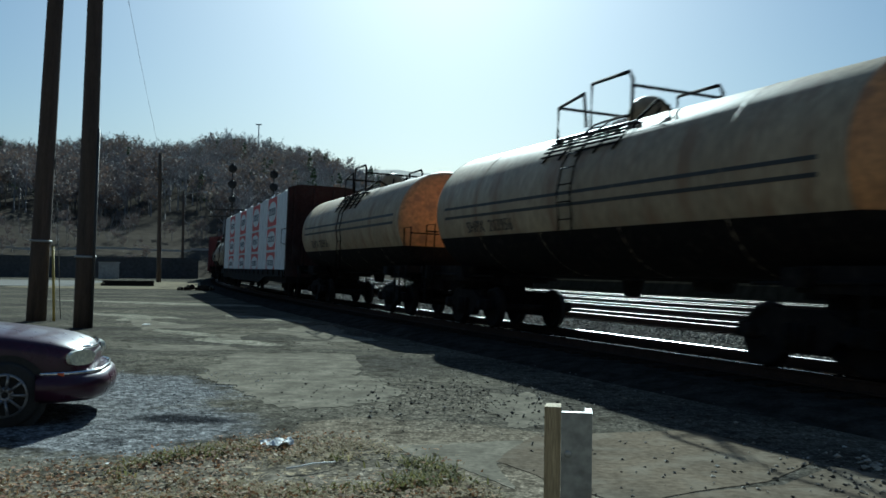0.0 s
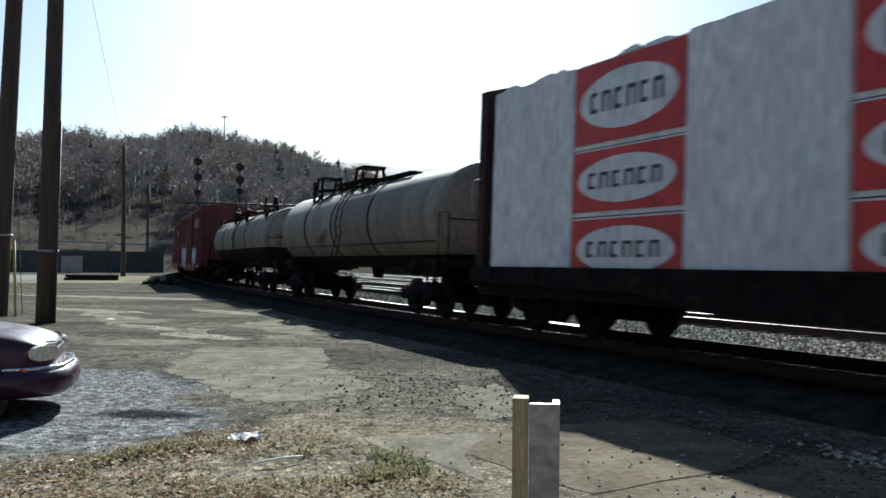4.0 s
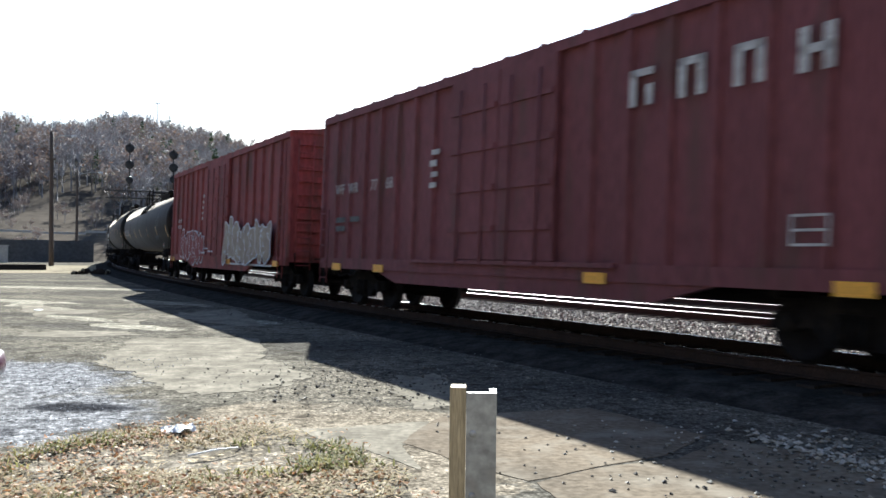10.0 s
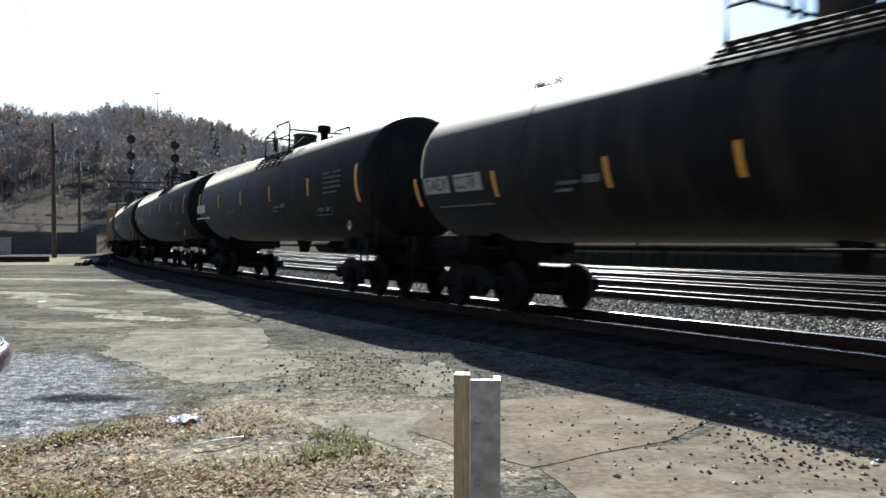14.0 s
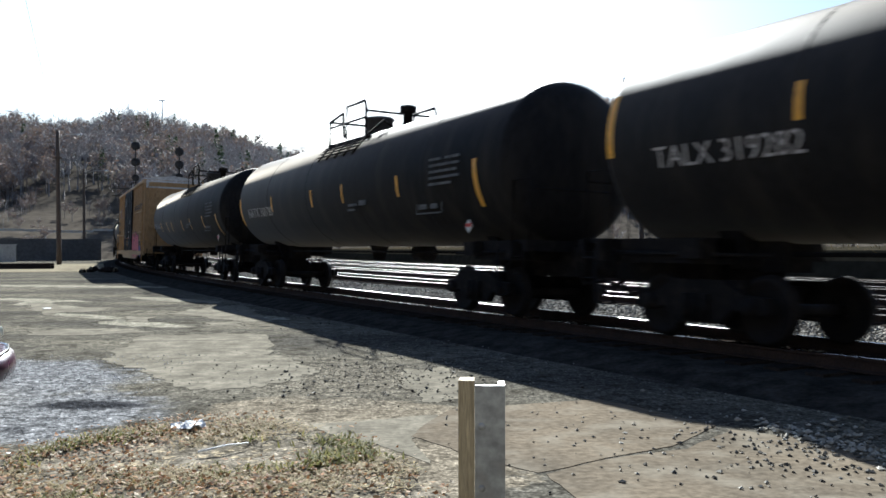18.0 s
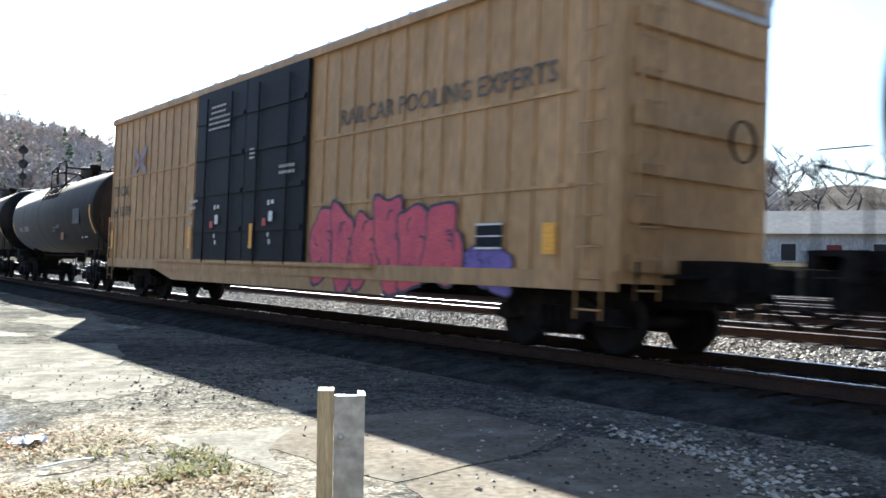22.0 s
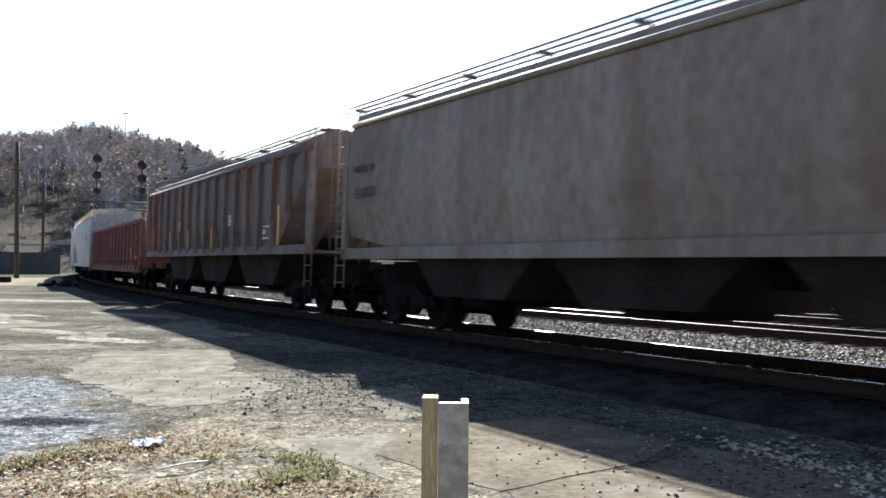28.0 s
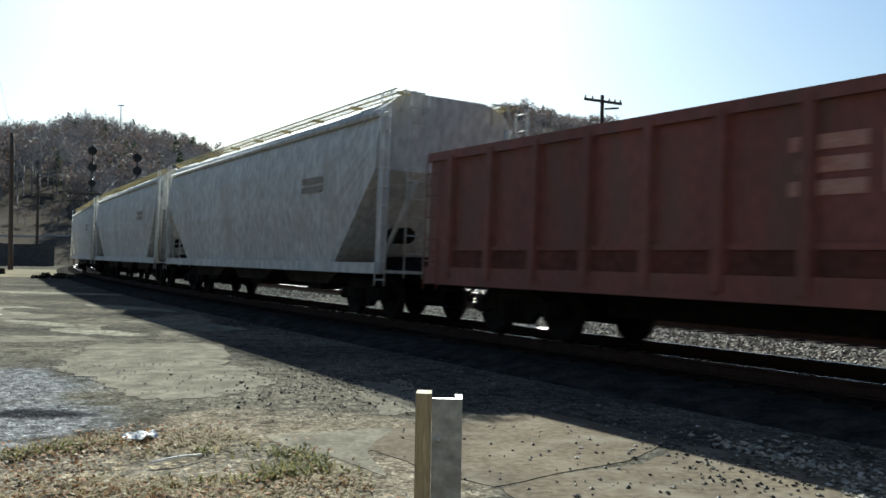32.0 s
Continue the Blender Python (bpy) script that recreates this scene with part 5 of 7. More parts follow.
def saddle_fittings(plat, tank, R, zc, kind):
    """Top gear of the two old tank cars: leaning stanchions on straps, hoops, and a plank walk."""
    crown = zc + R
    posts, walks, hoops, trestles = kind

    def skin(y):
        return zc + math.sqrt(R * R - y * y)
    for x, h in posts:
        part("stanchion", Geo().box((x, -.82, (skin(.82) - .15 + h) / 2), (.15, .06, h - skin(.82) + .3), ry=-6), M["frame"], plat)
        part("stay", Geo().tube([(x, -.82, h - .26), (x + .7, -.72, (h - .26) * .5 + (crown + .02) * .5), (x + 1.5, -.6, crown + .0)], .055, 6), M["frame"], plat)
        part("stay_leg", Geo().tube([(x + .55, -.75, h - .4), (x + .6, -.9, skin(.9) - .05)], .045, 5), M["frame"], plat)
        for q in (.95, 1.3):
            part("strap", Geo().lathe([(x + q, R + .004), (x + q, R + .018), (x + q + .11, R + .018), (x + q + .11, R + .004)], "x", 14, (0, 0, zc), radians(95), radians(150)), M["frame"], tank, "dark steel strap")
    for x0, x1, z in walks:
        part("plank_walk", Geo().box(((x0 + x1) / 2, -.35, crown + z), (x1 - x0, .34, .05)), M["frame"], plat)
    for x in hoops:
        pts = [(x + .3 * math.cos(a), -.6, crown + .12 + .3 * math.sin(a)) for a in [math.pi * i / 8 for i in range(9)]]
        part("hoop", Geo().tube([(x + .3, -.6, skin(.6) - .05)] + pts + [(x - .3, -.6, skin(.6) - .05)], .06, 6), M["frame"], plat)
    for x in trestles:
        g = Geo().box((x, -.4, crown + .46), (.75, .7, .07))
        for dx in (-1, 1):
            for y in (-.72, -.1):
                g.tube([(x + dx * .22, y, crown + .46), (x + dx * .5, y * 1.1, skin(.8) - .05 if y < -.5 else crown - .05)], .05, 5)
        part("trestle", g, M["frame"], plat)


def tank_car(label, L, paint, R=1.5, zc=2.55, style="black", text=(), marks=(), dome=0.0, endpaint=None, skirt=None, lower=None, gap=1.95, hood=-.2, fittings=None):
    car = thing("tank_car", label, "tank car", "wagons of the freight train")
    Lt = L - gap
    hl = Lt / 2
    prof = [(-hl + .46 * (1 - math.cos(math.pi / 2 * i / 8)), max(.001, R * math.sin(math.pi / 2 * i / 8))) for i in range(9)]
    prof += [(-x, r) for x, r in prof[::-1]]
    tank = part("tank", Geo().lathe(prof, "x", 56, (0, 0, zc)), paint, car)
    if endpaint:
        for s in (-1, 1):
            q = [(s * (x + .0), r + .004) for x, r in [(hl - .46 * (1 - math.cos(math.pi / 2 * i / 8)), max(.001, R * math.sin(math.pi / 2 * i / 8))) for i in range(9)]]
            part("tank_head", Geo().lathe(q, "x", 56, (0, 0, zc)), endpaint, tank, "orange-painted tank head")
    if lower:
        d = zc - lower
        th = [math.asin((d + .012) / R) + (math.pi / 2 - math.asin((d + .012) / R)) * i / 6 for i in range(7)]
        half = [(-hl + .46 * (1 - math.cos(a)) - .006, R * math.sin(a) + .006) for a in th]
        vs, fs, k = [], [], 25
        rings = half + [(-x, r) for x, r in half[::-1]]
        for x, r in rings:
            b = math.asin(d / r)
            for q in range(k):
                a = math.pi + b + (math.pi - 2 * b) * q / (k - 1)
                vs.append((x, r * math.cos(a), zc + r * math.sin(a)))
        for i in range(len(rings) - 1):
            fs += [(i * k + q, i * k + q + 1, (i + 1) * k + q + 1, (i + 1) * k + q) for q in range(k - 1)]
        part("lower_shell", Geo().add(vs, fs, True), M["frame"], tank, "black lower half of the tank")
    # weld seams
    for k in range(1, 5):
        x = -hl + Lt * k / 5
        part("weld_seam", Geo().lathe([(x - .03, R + .001), (x, R + .010), (x + .03, R + .001)], "x", 40, (0, 0, zc)), paint, tank)
    # stub sills, saddles and side walk
    for s in (-1, 1):
        part("stub_sill", Geo().box((s * (L / 2 - 2.0), 0, .92), (3.0, .6, .4), cham=.05), M["frame"], car)
        part("saddle", Geo().prism([(-.45, .75), (.45, .75), (.7, 1.35), (.8, 1.75), (-.8, 1.75), (-.7, 1.35)], s * (L / 2 - 2.9) - .18, s * (L / 2 - 2.9) + .18, "yz").box((s * (L / 2 - 2.75), 0, 1.0), (.4, 2.5, .25), cham=.04), M["frame"], car)
        part("end_platform", Geo().box((s * (L / 2 - .95), 0, 1.12), (.55, 2.5, .06)).box((s * (L / 2 - .7), 0, 1.05), (.08, 2.7, .18)), M["frame"], car)
        g = Geo()
        for y in (-1.25, 1.25):
            g.tube([(s * (L / 2 - .72), y, 1.1), (s * (L / 2 - .72), y, 2.15), (s * (L / 2 - 1.25), y, 2.15), (s * (L / 2 - 1.25), y, 1.1)], .018, 5)
        g.tube([(s * (L / 2 - .72), -1.25, 2.0), (s * (L / 2 - .72), 1.25, 2.0)], .018, 5)
        part("end_rail", g, M["frame"], car)
        part("end_sill", Geo().box((s * (L / 2 - 1.15), 0, .98), (.16, 2.8, .30), cham=.03).box((s * (L / 2 - 2.0), 0, .98), (1.9, 2.1, .34), cham=.1), M["frame"], car)
        part("brake_rod", Geo().tube([(s * (L / 2 - 3.8), -.9, .92), (s * (L / 2 - 1.2), -1.2, .95)], .03, 5), M["frame"], car)
        g = ladder(s * (L / 2 - 1.0), -1.34, .45, 1.15, .45, .3)
        part("step", g, M["frame"], car)
    # top fittings
    crown = zc + R
    top = crown - (.30 if style in ("black", "cream") else 0.0)
    g = Geo()
    for yy in (-.95, -.7, .7, .95):
        g.box((dome, yy, top + .02), (2.6, .05, .05))
    for k in range(9):
        for yy in (-.82, .82):
            g.box((dome - 1.28 + k * .32, yy, top + .02), (.05, .3, .04))
    for k in (-1.25, 1.25):
        g.tube([(dome + k, -.95, top), (dome + k, -.75, top - .5)], .03, 5).tube([(dome + k, .95, top), (dome + k, .75, top - .5)], .03, 5).box((dome + k, 0, top + .02), (.06, 1.9, .05))
    plat = part("top_platform", g, M["frame"], car)
    if style in ("black", "cream"):
        for sy in (-1, 1):
            for yy in (1.03, 1.10, 1.17, 1.24):
                zz = zc + math.sqrt(max(.01, (R + .05) ** 2 - yy * yy))
                part("tread_bar", Geo().box((dome - .1, sy * yy, zz), (2.5, .025, .035)), M["frame"], plat)
            for k in range(5):
                x = dome - 1.25 + k * .58
                part("tread_bracket", Geo().tube([(x, sy * .95, top + .02), (x + .12, sy * 1.12, zc + math.sqrt((R + .03) ** 2 - 1.25)), (x, sy * 1.27, zc + math.sqrt(max(.01, (R + .02) ** 2 - 1.61)))], .022, 5), M["frame"], plat)
        part("vent_pipe", Geo().tube([(dome + 1.35, -.25, top + .25), (dome + 1.4, -.6, top + .42), (dome + 1.42, -1.0, top + .05), (dome + 1.42, -1.12, top - .12)], .03, 6), M["frame"], plat)
    g = Geo()
    if style in ("black", "cream"):
        x0, x1, h = dome - 1.25, dome + 1.15, .66
        for y in (-.95, .95):
            g.tube([(x0, y, top + .05), (x0, y, top + h), (x0 + .9, y, top + h + .12), (x0 + 1.0, y, top + .15)], .034, 6)
            g.tube([(x0 + 1.15, y, top + .1), (x0 + 1.15, y, top + h + .25), (x1 - .1, y, top + h + .25), (x1, y, top + h + .1), (x1, y, top + .05)], .034, 6)
            if style == "black" or y > 0:
                g.tube([(x0, y, top + .5), (x1, y, top + .5)], .026, 5)
        for x in (x0, x1):
            g.tube([(x, -.95, top + h), (x, .95, top + h)], .03, 5)
        part("platform_rail", g, M["frame"], plat)
        if style == "cream":
            part("manway_dome", Geo().lathe([(-.15, .001), (-.15, .37), (.14, .37), (.25, .34), (.35, .26), (.41, .14), (.43, .001)], "z", 24, (dome + hood, 0, crown)), paint, plat, "round-topped cream manway dome")
            part("hinge", Geo().tube([(dome + hood + .34, -.1, crown), (dome + hood + .44, -.1, crown + .14), (dome + hood + .4, -.1, crown + .2)], .025, 5), M["frame"], plat)
        else:
            part("manway_dome", Geo().lathe([(-.1, .001), (-.1, .36), (.46, .36), (.46, .39), (.52, .39), (.56, .3), (.58, .001)], "z", 20, (dome + hood, 0, crown - .1)), M["housing"], plat, "round valve housing")
            part("vent_valve", Geo().lathe([(-.1, .001), (-.1, .12), (.35, .12), (.35, .2), (.5, .2), (.55, .001)], "z", 12, (dome + 1.5, 0, crown)), M["frame"], car)
    else:
        saddle_fittings(plat, tank, R, zc, fittings)
        for k in (-hl * .55, -hl * .15, hl * .3):
            part("tank_band", Geo().lathe([(k, R + .004), (k, R + .02), (k + .09, R + .02), (k + .09, R + .004)], "x", 40, (0, 0, zc)), M["frame"], tank)
    # grab rails around the platform and ladder down the side
    for sy in ((1,) if style == "black" else (-1, 1)):
        pts = []
        for a in (80, 60, 40, 20, 0, -15):
            q = radians(a)
            pts.append((sy * (R + .12) * math.cos(q), zc + (R + .12) * math.sin(q)))
        g = Geo()
        for dx in (-.22, .22):
            g.tube([(dome + dx, y, z) for y, z in pts] + [(dome + dx, sy * 1.45, 1.0)], .018, 5)
        for k in range(9):
            a = radians(75 - k * 11.5)
            g.tube([(dome - .22, sy * (R + .12) * math.cos(a), zc + (R + .12) * math.sin(a)), (dome + .22, sy * (R + .12) * math.cos(a), zc + (R + .12) * math.sin(a))], .014, 5)
        part("side_ladder", g, M["frame"], car)
    # bottom outlet and brake gear
    part("bottom_outlet", Geo().lathe([(zc - R - .35, .001), (zc - R - .35, .15), (zc - R - .1, .2), (zc - R + .1, .3)], "z", 12, (dome, 0, 0)), M["frame"], car)
    part("brake_gear", Geo().tube([(-hl * .7, -.3, .95), (hl * .7, -.3, .95)], .03, 5).lathe([(1.2, .001), (1.2, .2), (1.9, .2), (1.9, .001)], "x", 12, (0, .5, .95)), M["frame"], car)
    if skirt:
        for z, h in skirt:
            a = math.asin((z - zc) / R)
            b = math.asin((z + h - zc) / R)
            part("stripe", Geo().lathe([(-hl + .9, R + .006), (hl - .9, R + .006)], "x", 4, (0, 0, zc), math.pi - b, math.pi - a), M["blackpaint"], tank, "dark painted stripe")
    # yellow reflective bars
    for i, x in enumerate(marks):
        x, za, zb = x
        w = .1 if zb - za < .6 else .13
        part("reflector", Geo().lathe([(x - w / 2, R + .008), (x + w / 2, R + .008)], "x", 8, (0, 0, zc), math.pi - math.asin((zb - zc) / R), math.pi - math.asin((za - zc) / R)), M["reflector"], tank, "yellow reflective bar")
    for x, z, txt, size in text:
        lean = math.degrees(math.asin((zc - z - size * .35) / R))
        letters("marking", txt, size, M["whitefade"] if style != "cream" else M["blackpaint"], tank, x, z, -math.sqrt((R + .014) ** 2 - (zc - z) ** 2), 1.0, lean)
    for x in ((hl * .15,) if text else (-hl * .5, hl * .15)) if style == "black" else ():
        bars("stencil", M["stencil"], tank, x, zc - .55, -math.sqrt((R + .012) ** 2 - .35 ** 2) , [(0, 0, .55, .06), (0, -.11, .42, .05), (.65, .0, .4, .12)])
    running_gear(car, L, 1.0, False)
    return car


def box_car(label, L, H, paint, z0=.76, ribs=13, door=None, doorpaint=None, roof=None, smooth=False, ends=10):
    car = thing("boxcar", label, "boxcar", "wagons of the freight train")
    Lb = L - 2.55
    W = 3.0
    hb = Lb / 2
    body = part("body", Geo().box((0, 0, (z0 + H) / 2), (Lb, W, H - z0)), paint, car)
    part("roof", Geo().prism([(-W / 2 - .04, H), (-W / 2 - .04, H + .06), (0, H + .25), (W / 2 + .04, H + .06), (W / 2 + .04, H)], -hb - .05, hb + .05, "yz"), roof or paint, car)
    for i in range(15):
        x = -hb + Lb * (i + .5) / 15
        part("roof_rib", Geo().prism([(-W / 2 - .03, H + .06), (-W / 2 - .03, H + .10), (0, H + .29), (W / 2 + .03, H + .10), (W / 2 + .03, H + .06)], x - .04, x + .04, "yz"), roof or paint, car)
    dx0, dx1 = door or (-1.6, 1.6)
    for sy in (-1, 1):
        y = sy * (W / 2)
        k = 0
        n = ribs * 2
        for i in range(n + 1):
            x = -hb + Lb * i / n
            if dx0 - .2 < x < dx1 + .2:
                continue
            if smooth:
                if sy < 0:
                    part("panel_seam", Geo().box((x, y + sy * .012, (z0 + H) / 2), (.05, .03, H - z0 - .1)), paint, car)
            else:
                w = .17
                part("side_post", Geo().prism([(x - w / 2, y), (x - w * .3, y + sy * .07), (x + w * .3, y + sy * .07), (x + w / 2, y)], z0 + .12, H - .12, "xy"), paint, car)
        part("side_sill", Geo().box((0, y + sy * .03, z0 + .02), (Lb, .1, .24)).prism([(-hb * .62, z0 - .08), (-hb * .48, z0 - .34), (hb * .48, z0 - .34), (hb * .62, z0 - .08)], y - .05, y + .05), paint, car)
        part("top_chord", Geo().box((0, y + sy * .04, H - .06), (Lb, .1, .14)), paint, car)
        for k, (a, b) in enumerate(((dx0, (dx0 + dx1) / 2), ((dx0 + dx1) / 2, dx1))):
            d = part("door", Geo().box(((a + b) / 2, y + sy * .07, (z0 + H) / 2 + .02), (b - a - .03, .08, H - z0 - .3)), doorpaint or paint, car)
            g = Geo()
            for q in range(1, 5):
                zz = z0 + (H - z0) * q / 5
                g.box(((a + b) / 2, y + sy * .12, zz), (b - a - .15, .05, .10))
            part("door_rib", g, doorpaint or paint, d)
            g = Geo()
            for q in (.25, .75):
                g.tube([(a + (b - a) * q, y + sy * .15, z0 + .1), (a + (b - a) * q, y + sy * .15, H - .3)], .02, 6)
            part("lock_rod", g, doorpaint or paint, d)
        part("door_track", Geo().box(((dx0 + dx1) / 2, y + sy * .1, z0 + .12), ((dx1 - dx0) * 1.9, .1, .07)), paint, car)
        for s in (-1, 1):
            part("ladder", ladder(s * (hb - .35), y + sy * .12, z0 - .45, H - .3 if s > 0 else z0 + 1.3), paint, car)
    for s in (-1, 1):
        for q in range(ends):
            zz = z0 + .25 + (H - z0 - .5) * q / (ends - 1)
            part("end_corrugation", Geo().box((s * (hb + .03), 0, zz), (.08, W - .35, .16 if ends > 8 else .22), cham=.03), paint, car)
        part("end_ladder", ladder(s * (hb + .16), -W / 2 + .35, z0 - .2, H - .2, .42, .38, "y"), paint, car)
        part("end_walk", Geo().box((s * (hb + .3), 0, z0 + .1), (.4, 1.6, .04)), M["frame"], car)
    part("brake_wheel", Geo().lathe([(hb + .2, .27), (hb + .23, .29), (hb + .26, .27)], "x", 16, (0, .6, z0 + 1.9)), M["frame"], car)
    running_gear(car, L, z0 + .0)
    # cross bearers
    for i in range(9):
        part("cross_bearer", Geo().box((-hb * .7 + hb * 1.4 * i / 8, 0, z0 - .1), (.12, 2.7, .18)), M["frame"], car)
    return car


def reflectors(car, xs, z, y, w=.12, h=.6):
    for x in xs:
        part("reflector", Geo().box((x, y, z), (w, .008, h)), M["reflector"], car, "yellow reflective bar")


def graffiti(car, x0, z0, w, h, y, fill, edge, seed, n=5):
    """Sprayed bubble letters: fat shapes in a darker outline."""
    r = random.Random(seed)
    for i in range(n):
        cx = x0 + w * (i + .5) / n
        ww = w / n * .62
        hh = h / 2 * r.uniform(.86, 1.08)
        cz = z0 + h / 2 + r.uniform(-.08, .08) * h
        lean = r.uniform(-.25, .25)
        ph = [r.uniform(0, 6.28) for q in range(3)]
        pts = []
        for j in range(32):
            t = 2 * math.pi * j / 32
            k = 1 + .15 * math.sin(2 * t + ph[2]) + .13 * math.sin(3 * t + ph[0]) + .10 * math.sin(5 * t + ph[1])
            se = abs(math.cos(t)) ** .7 * (1 if math.cos(t) > 0 else -1), abs(math.sin(t)) ** .7 * (1 if math.sin(t) > 0 else -1)
            pts.append((cx + ww * se[0] * k + lean * hh * se[1], cz + hh * se[1] * k))
        d = .0016 * i
        lt = part("graffiti_letter", Geo().prism(pts, y - .004 - d, y - .001 - d), fill, car, "sprayed bubble letter")
        part("outline", Geo().prism([(cx + (p[0] - cx) * 1.1, cz + (p[1] - cz) * 1.08) for p in pts], y - .0025 - d, y + .002), edge, lt)
        for q in range(4):
            a = r.uniform(0, 6.28)
            x1, z1 = cx + .45 * ww * math.cos(a), cz + .5 * hh * math.sin(a)
            arcp = [(x1 + .3 * ww * math.cos(b), z1 + .25 * hh * math.sin(b)) for b in (a, a + .5, a + 1.0, a + 1.5, a + 2.0)]
            part("stroke", Geo().prism(arcp + [(x1 + (p[0] - x1) * .78, z1 + (p[1] - z1) * .78) for p in arcp[::-1]], y - .007 - d, y - .004 - d), edge, lt)


def hopper_car(label, L, H, paint, ribs=0, roofmat=None, bays=3, bulge=.0, boardmat=None, cut=3.3, zs=1.25):
    car = thing("hopper_car", label, "covered hopper", "wagons of the freight train")
    hb = L / 2 - .8
    W = 3.1
    sl = 2.3  # run of the end slope sheets
    y0 = W / 2
    prof = [(y0 * .93, zs), (y0 + bulge, 2.2), (y0 + bulge * 1.1, 3.2), (y0, H - .55), (y0 * .88, H - .2), (y0 * .55, H)]
    g = Geo()
    xs = [-hb + .35, -hb + .36, -hb + sl + .4, 0, hb - sl - .4, hb - .36, hb - .35]
    low = lambda x: zs if abs(x) <= hb - sl - .4 else zs + (abs(x) - (hb - sl - .4)) / (sl + .05) * (cut - zs)
    vs = []
    n = 12
    for x in xs:
        zb = low(x)
        ring = []
        for j in range(n):
            z = zb + (H - zb) * j / (n - 1)
            yy = float(np.interp(z, [p[1] for p in prof], [p[0] for p in prof]))
            ring.append((x, -yy, z))
        ring += [(x, -a[1], a[2]) for a in ring[::-1]]
        vs += ring
    k = 2 * n
    fs = [(i * k + j, i * k + (j + 1) % k, (i + 1) * k + (j + 1) % k, (i + 1) * k + j) for i in range(len(xs) - 1) for j in range(k)]
    fs += [tuple(range(k)), tuple((len(xs) - 1) * k + j for j in range(k))]
    body = part("body", Geo().add(vs, fs, False), paint, car)
    for sy in (-1, 1):
        part("side_sill", Geo().box((0, sy * (y0 - .02), zs - .02), (2 * hb - .2, .14, .22)), paint, car)
        part("top_chord", Geo().tube([(-hb + .4, sy * (y0 + .01), H - .5), (hb - .4, sy * (y0 + .01), H - .5)], .06, 6), paint, car)
        for i in range(ribs):
            x = -hb + .5 + (2 * hb - 1.0) * i / (ribs - 1)
            zb = low(x) - .02
            part("side_post", Geo().box((x, sy * (y0 + .05 + bulge * .5), (zb + H - .55) / 2), (.11, .13, H - .55 - zb)), paint, car)
        for s in (-1, 1):
            part("slope_brace", Geo().tube([(s * (hb - .3), sy * 1.4, zs - .05), (s * (hb - .3), sy * 1.4, H - .5)], .05, 6), paint, car)
        for s in (-1, 1):
            part("end_panel", Geo().prism([(s * (hb - .08), zs - .1), (s * (hb - .08), H - .6), (s * (hb - .3), H - .6), (s * (hb - .3), zs - .1)], sy * y0 - .05, sy * y0 + .05), paint, car)
            part("ladder", ladder(s * (hb - .05), sy * (y0 + .05), .5, H - .1, .42, .36), paint, car)
    for s in (-1, 1):
        part("end_floor", Geo().box((s * (hb - .9), 0, zs - .08), (2.0, 2.9, .06)), paint, car)
        g = Geo()
        for y in (-.7, .7):
            g.tube([(s * (hb - 1.9), y, zs), (s * (hb - .4), y, 2.6)], .06, 6)
        part("end_brace", g, paint, car)
        part("end_ladder", ladder(s * (hb + .02), -.9, zs - .2, H - .1, .42, .36, "y"), paint, car)
    # hatches and running board on brackets
    bm_ = boardmat or M["grating"]
    for i in range(3 * bays + 1):
        x = -hb + 1.4 + (2 * hb - 2.8) * i / (3 * bays)
        part("roof_hatch", Geo().box((x, 0, H + .04), (1.1, 1.0, .1), cham=.06), paint, car)
    for sy in (-1, 1):
        g = Geo()
        for off in (-.22, 0, .22):
            g.box((0, sy * 1.22 + off, H - .05), (2 * hb + .1, .025, .025))
        for q in range(int(2 * hb / .13)):
            g.box((-hb + q * .13, sy * 1.22, H - .042), (.022, .44, .008))
        b = tagged(part("running_board", g, bm_, car), kind="stuff")
        for i in range(9):
            x = -hb + .1 + (2 * hb - .2) * i / 8
            part("board_bracket", Geo().box((x, sy * 1.22, H - .10), (.02, .3, .07)), bm_, b)
        for s in (-1, 1):
            part("board_rail", Geo().tube([(s * hb, sy * .8, H - .5), (s * hb, sy * .8, H - .06), (s * hb, sy * 1.2, H - .06), (s * (hb - .02), sy * 1.3, H - .5)], .025, 5), paint, car)
    for i in range(bays):
        x = (i - (bays - 1) / 2) * (2 * (hb - sl) / bays) * .98
        w = (hb - sl) / bays * .93
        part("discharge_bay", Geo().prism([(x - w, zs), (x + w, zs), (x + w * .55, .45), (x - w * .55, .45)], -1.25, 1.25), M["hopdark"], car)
        part("gate", Geo().box((x, 0, .38), (.8, 2.2, .14)), M["frame"], car)
    running_gear(car, L, 1.05)
    part("brake_cylinder", Geo().lathe([(-.4, .001), (-.4, .17), (.4, .17), (.4, .001)], "x", 12, (hb - 1.4, -.5, 1.55)), M["frame"], car)
    return car


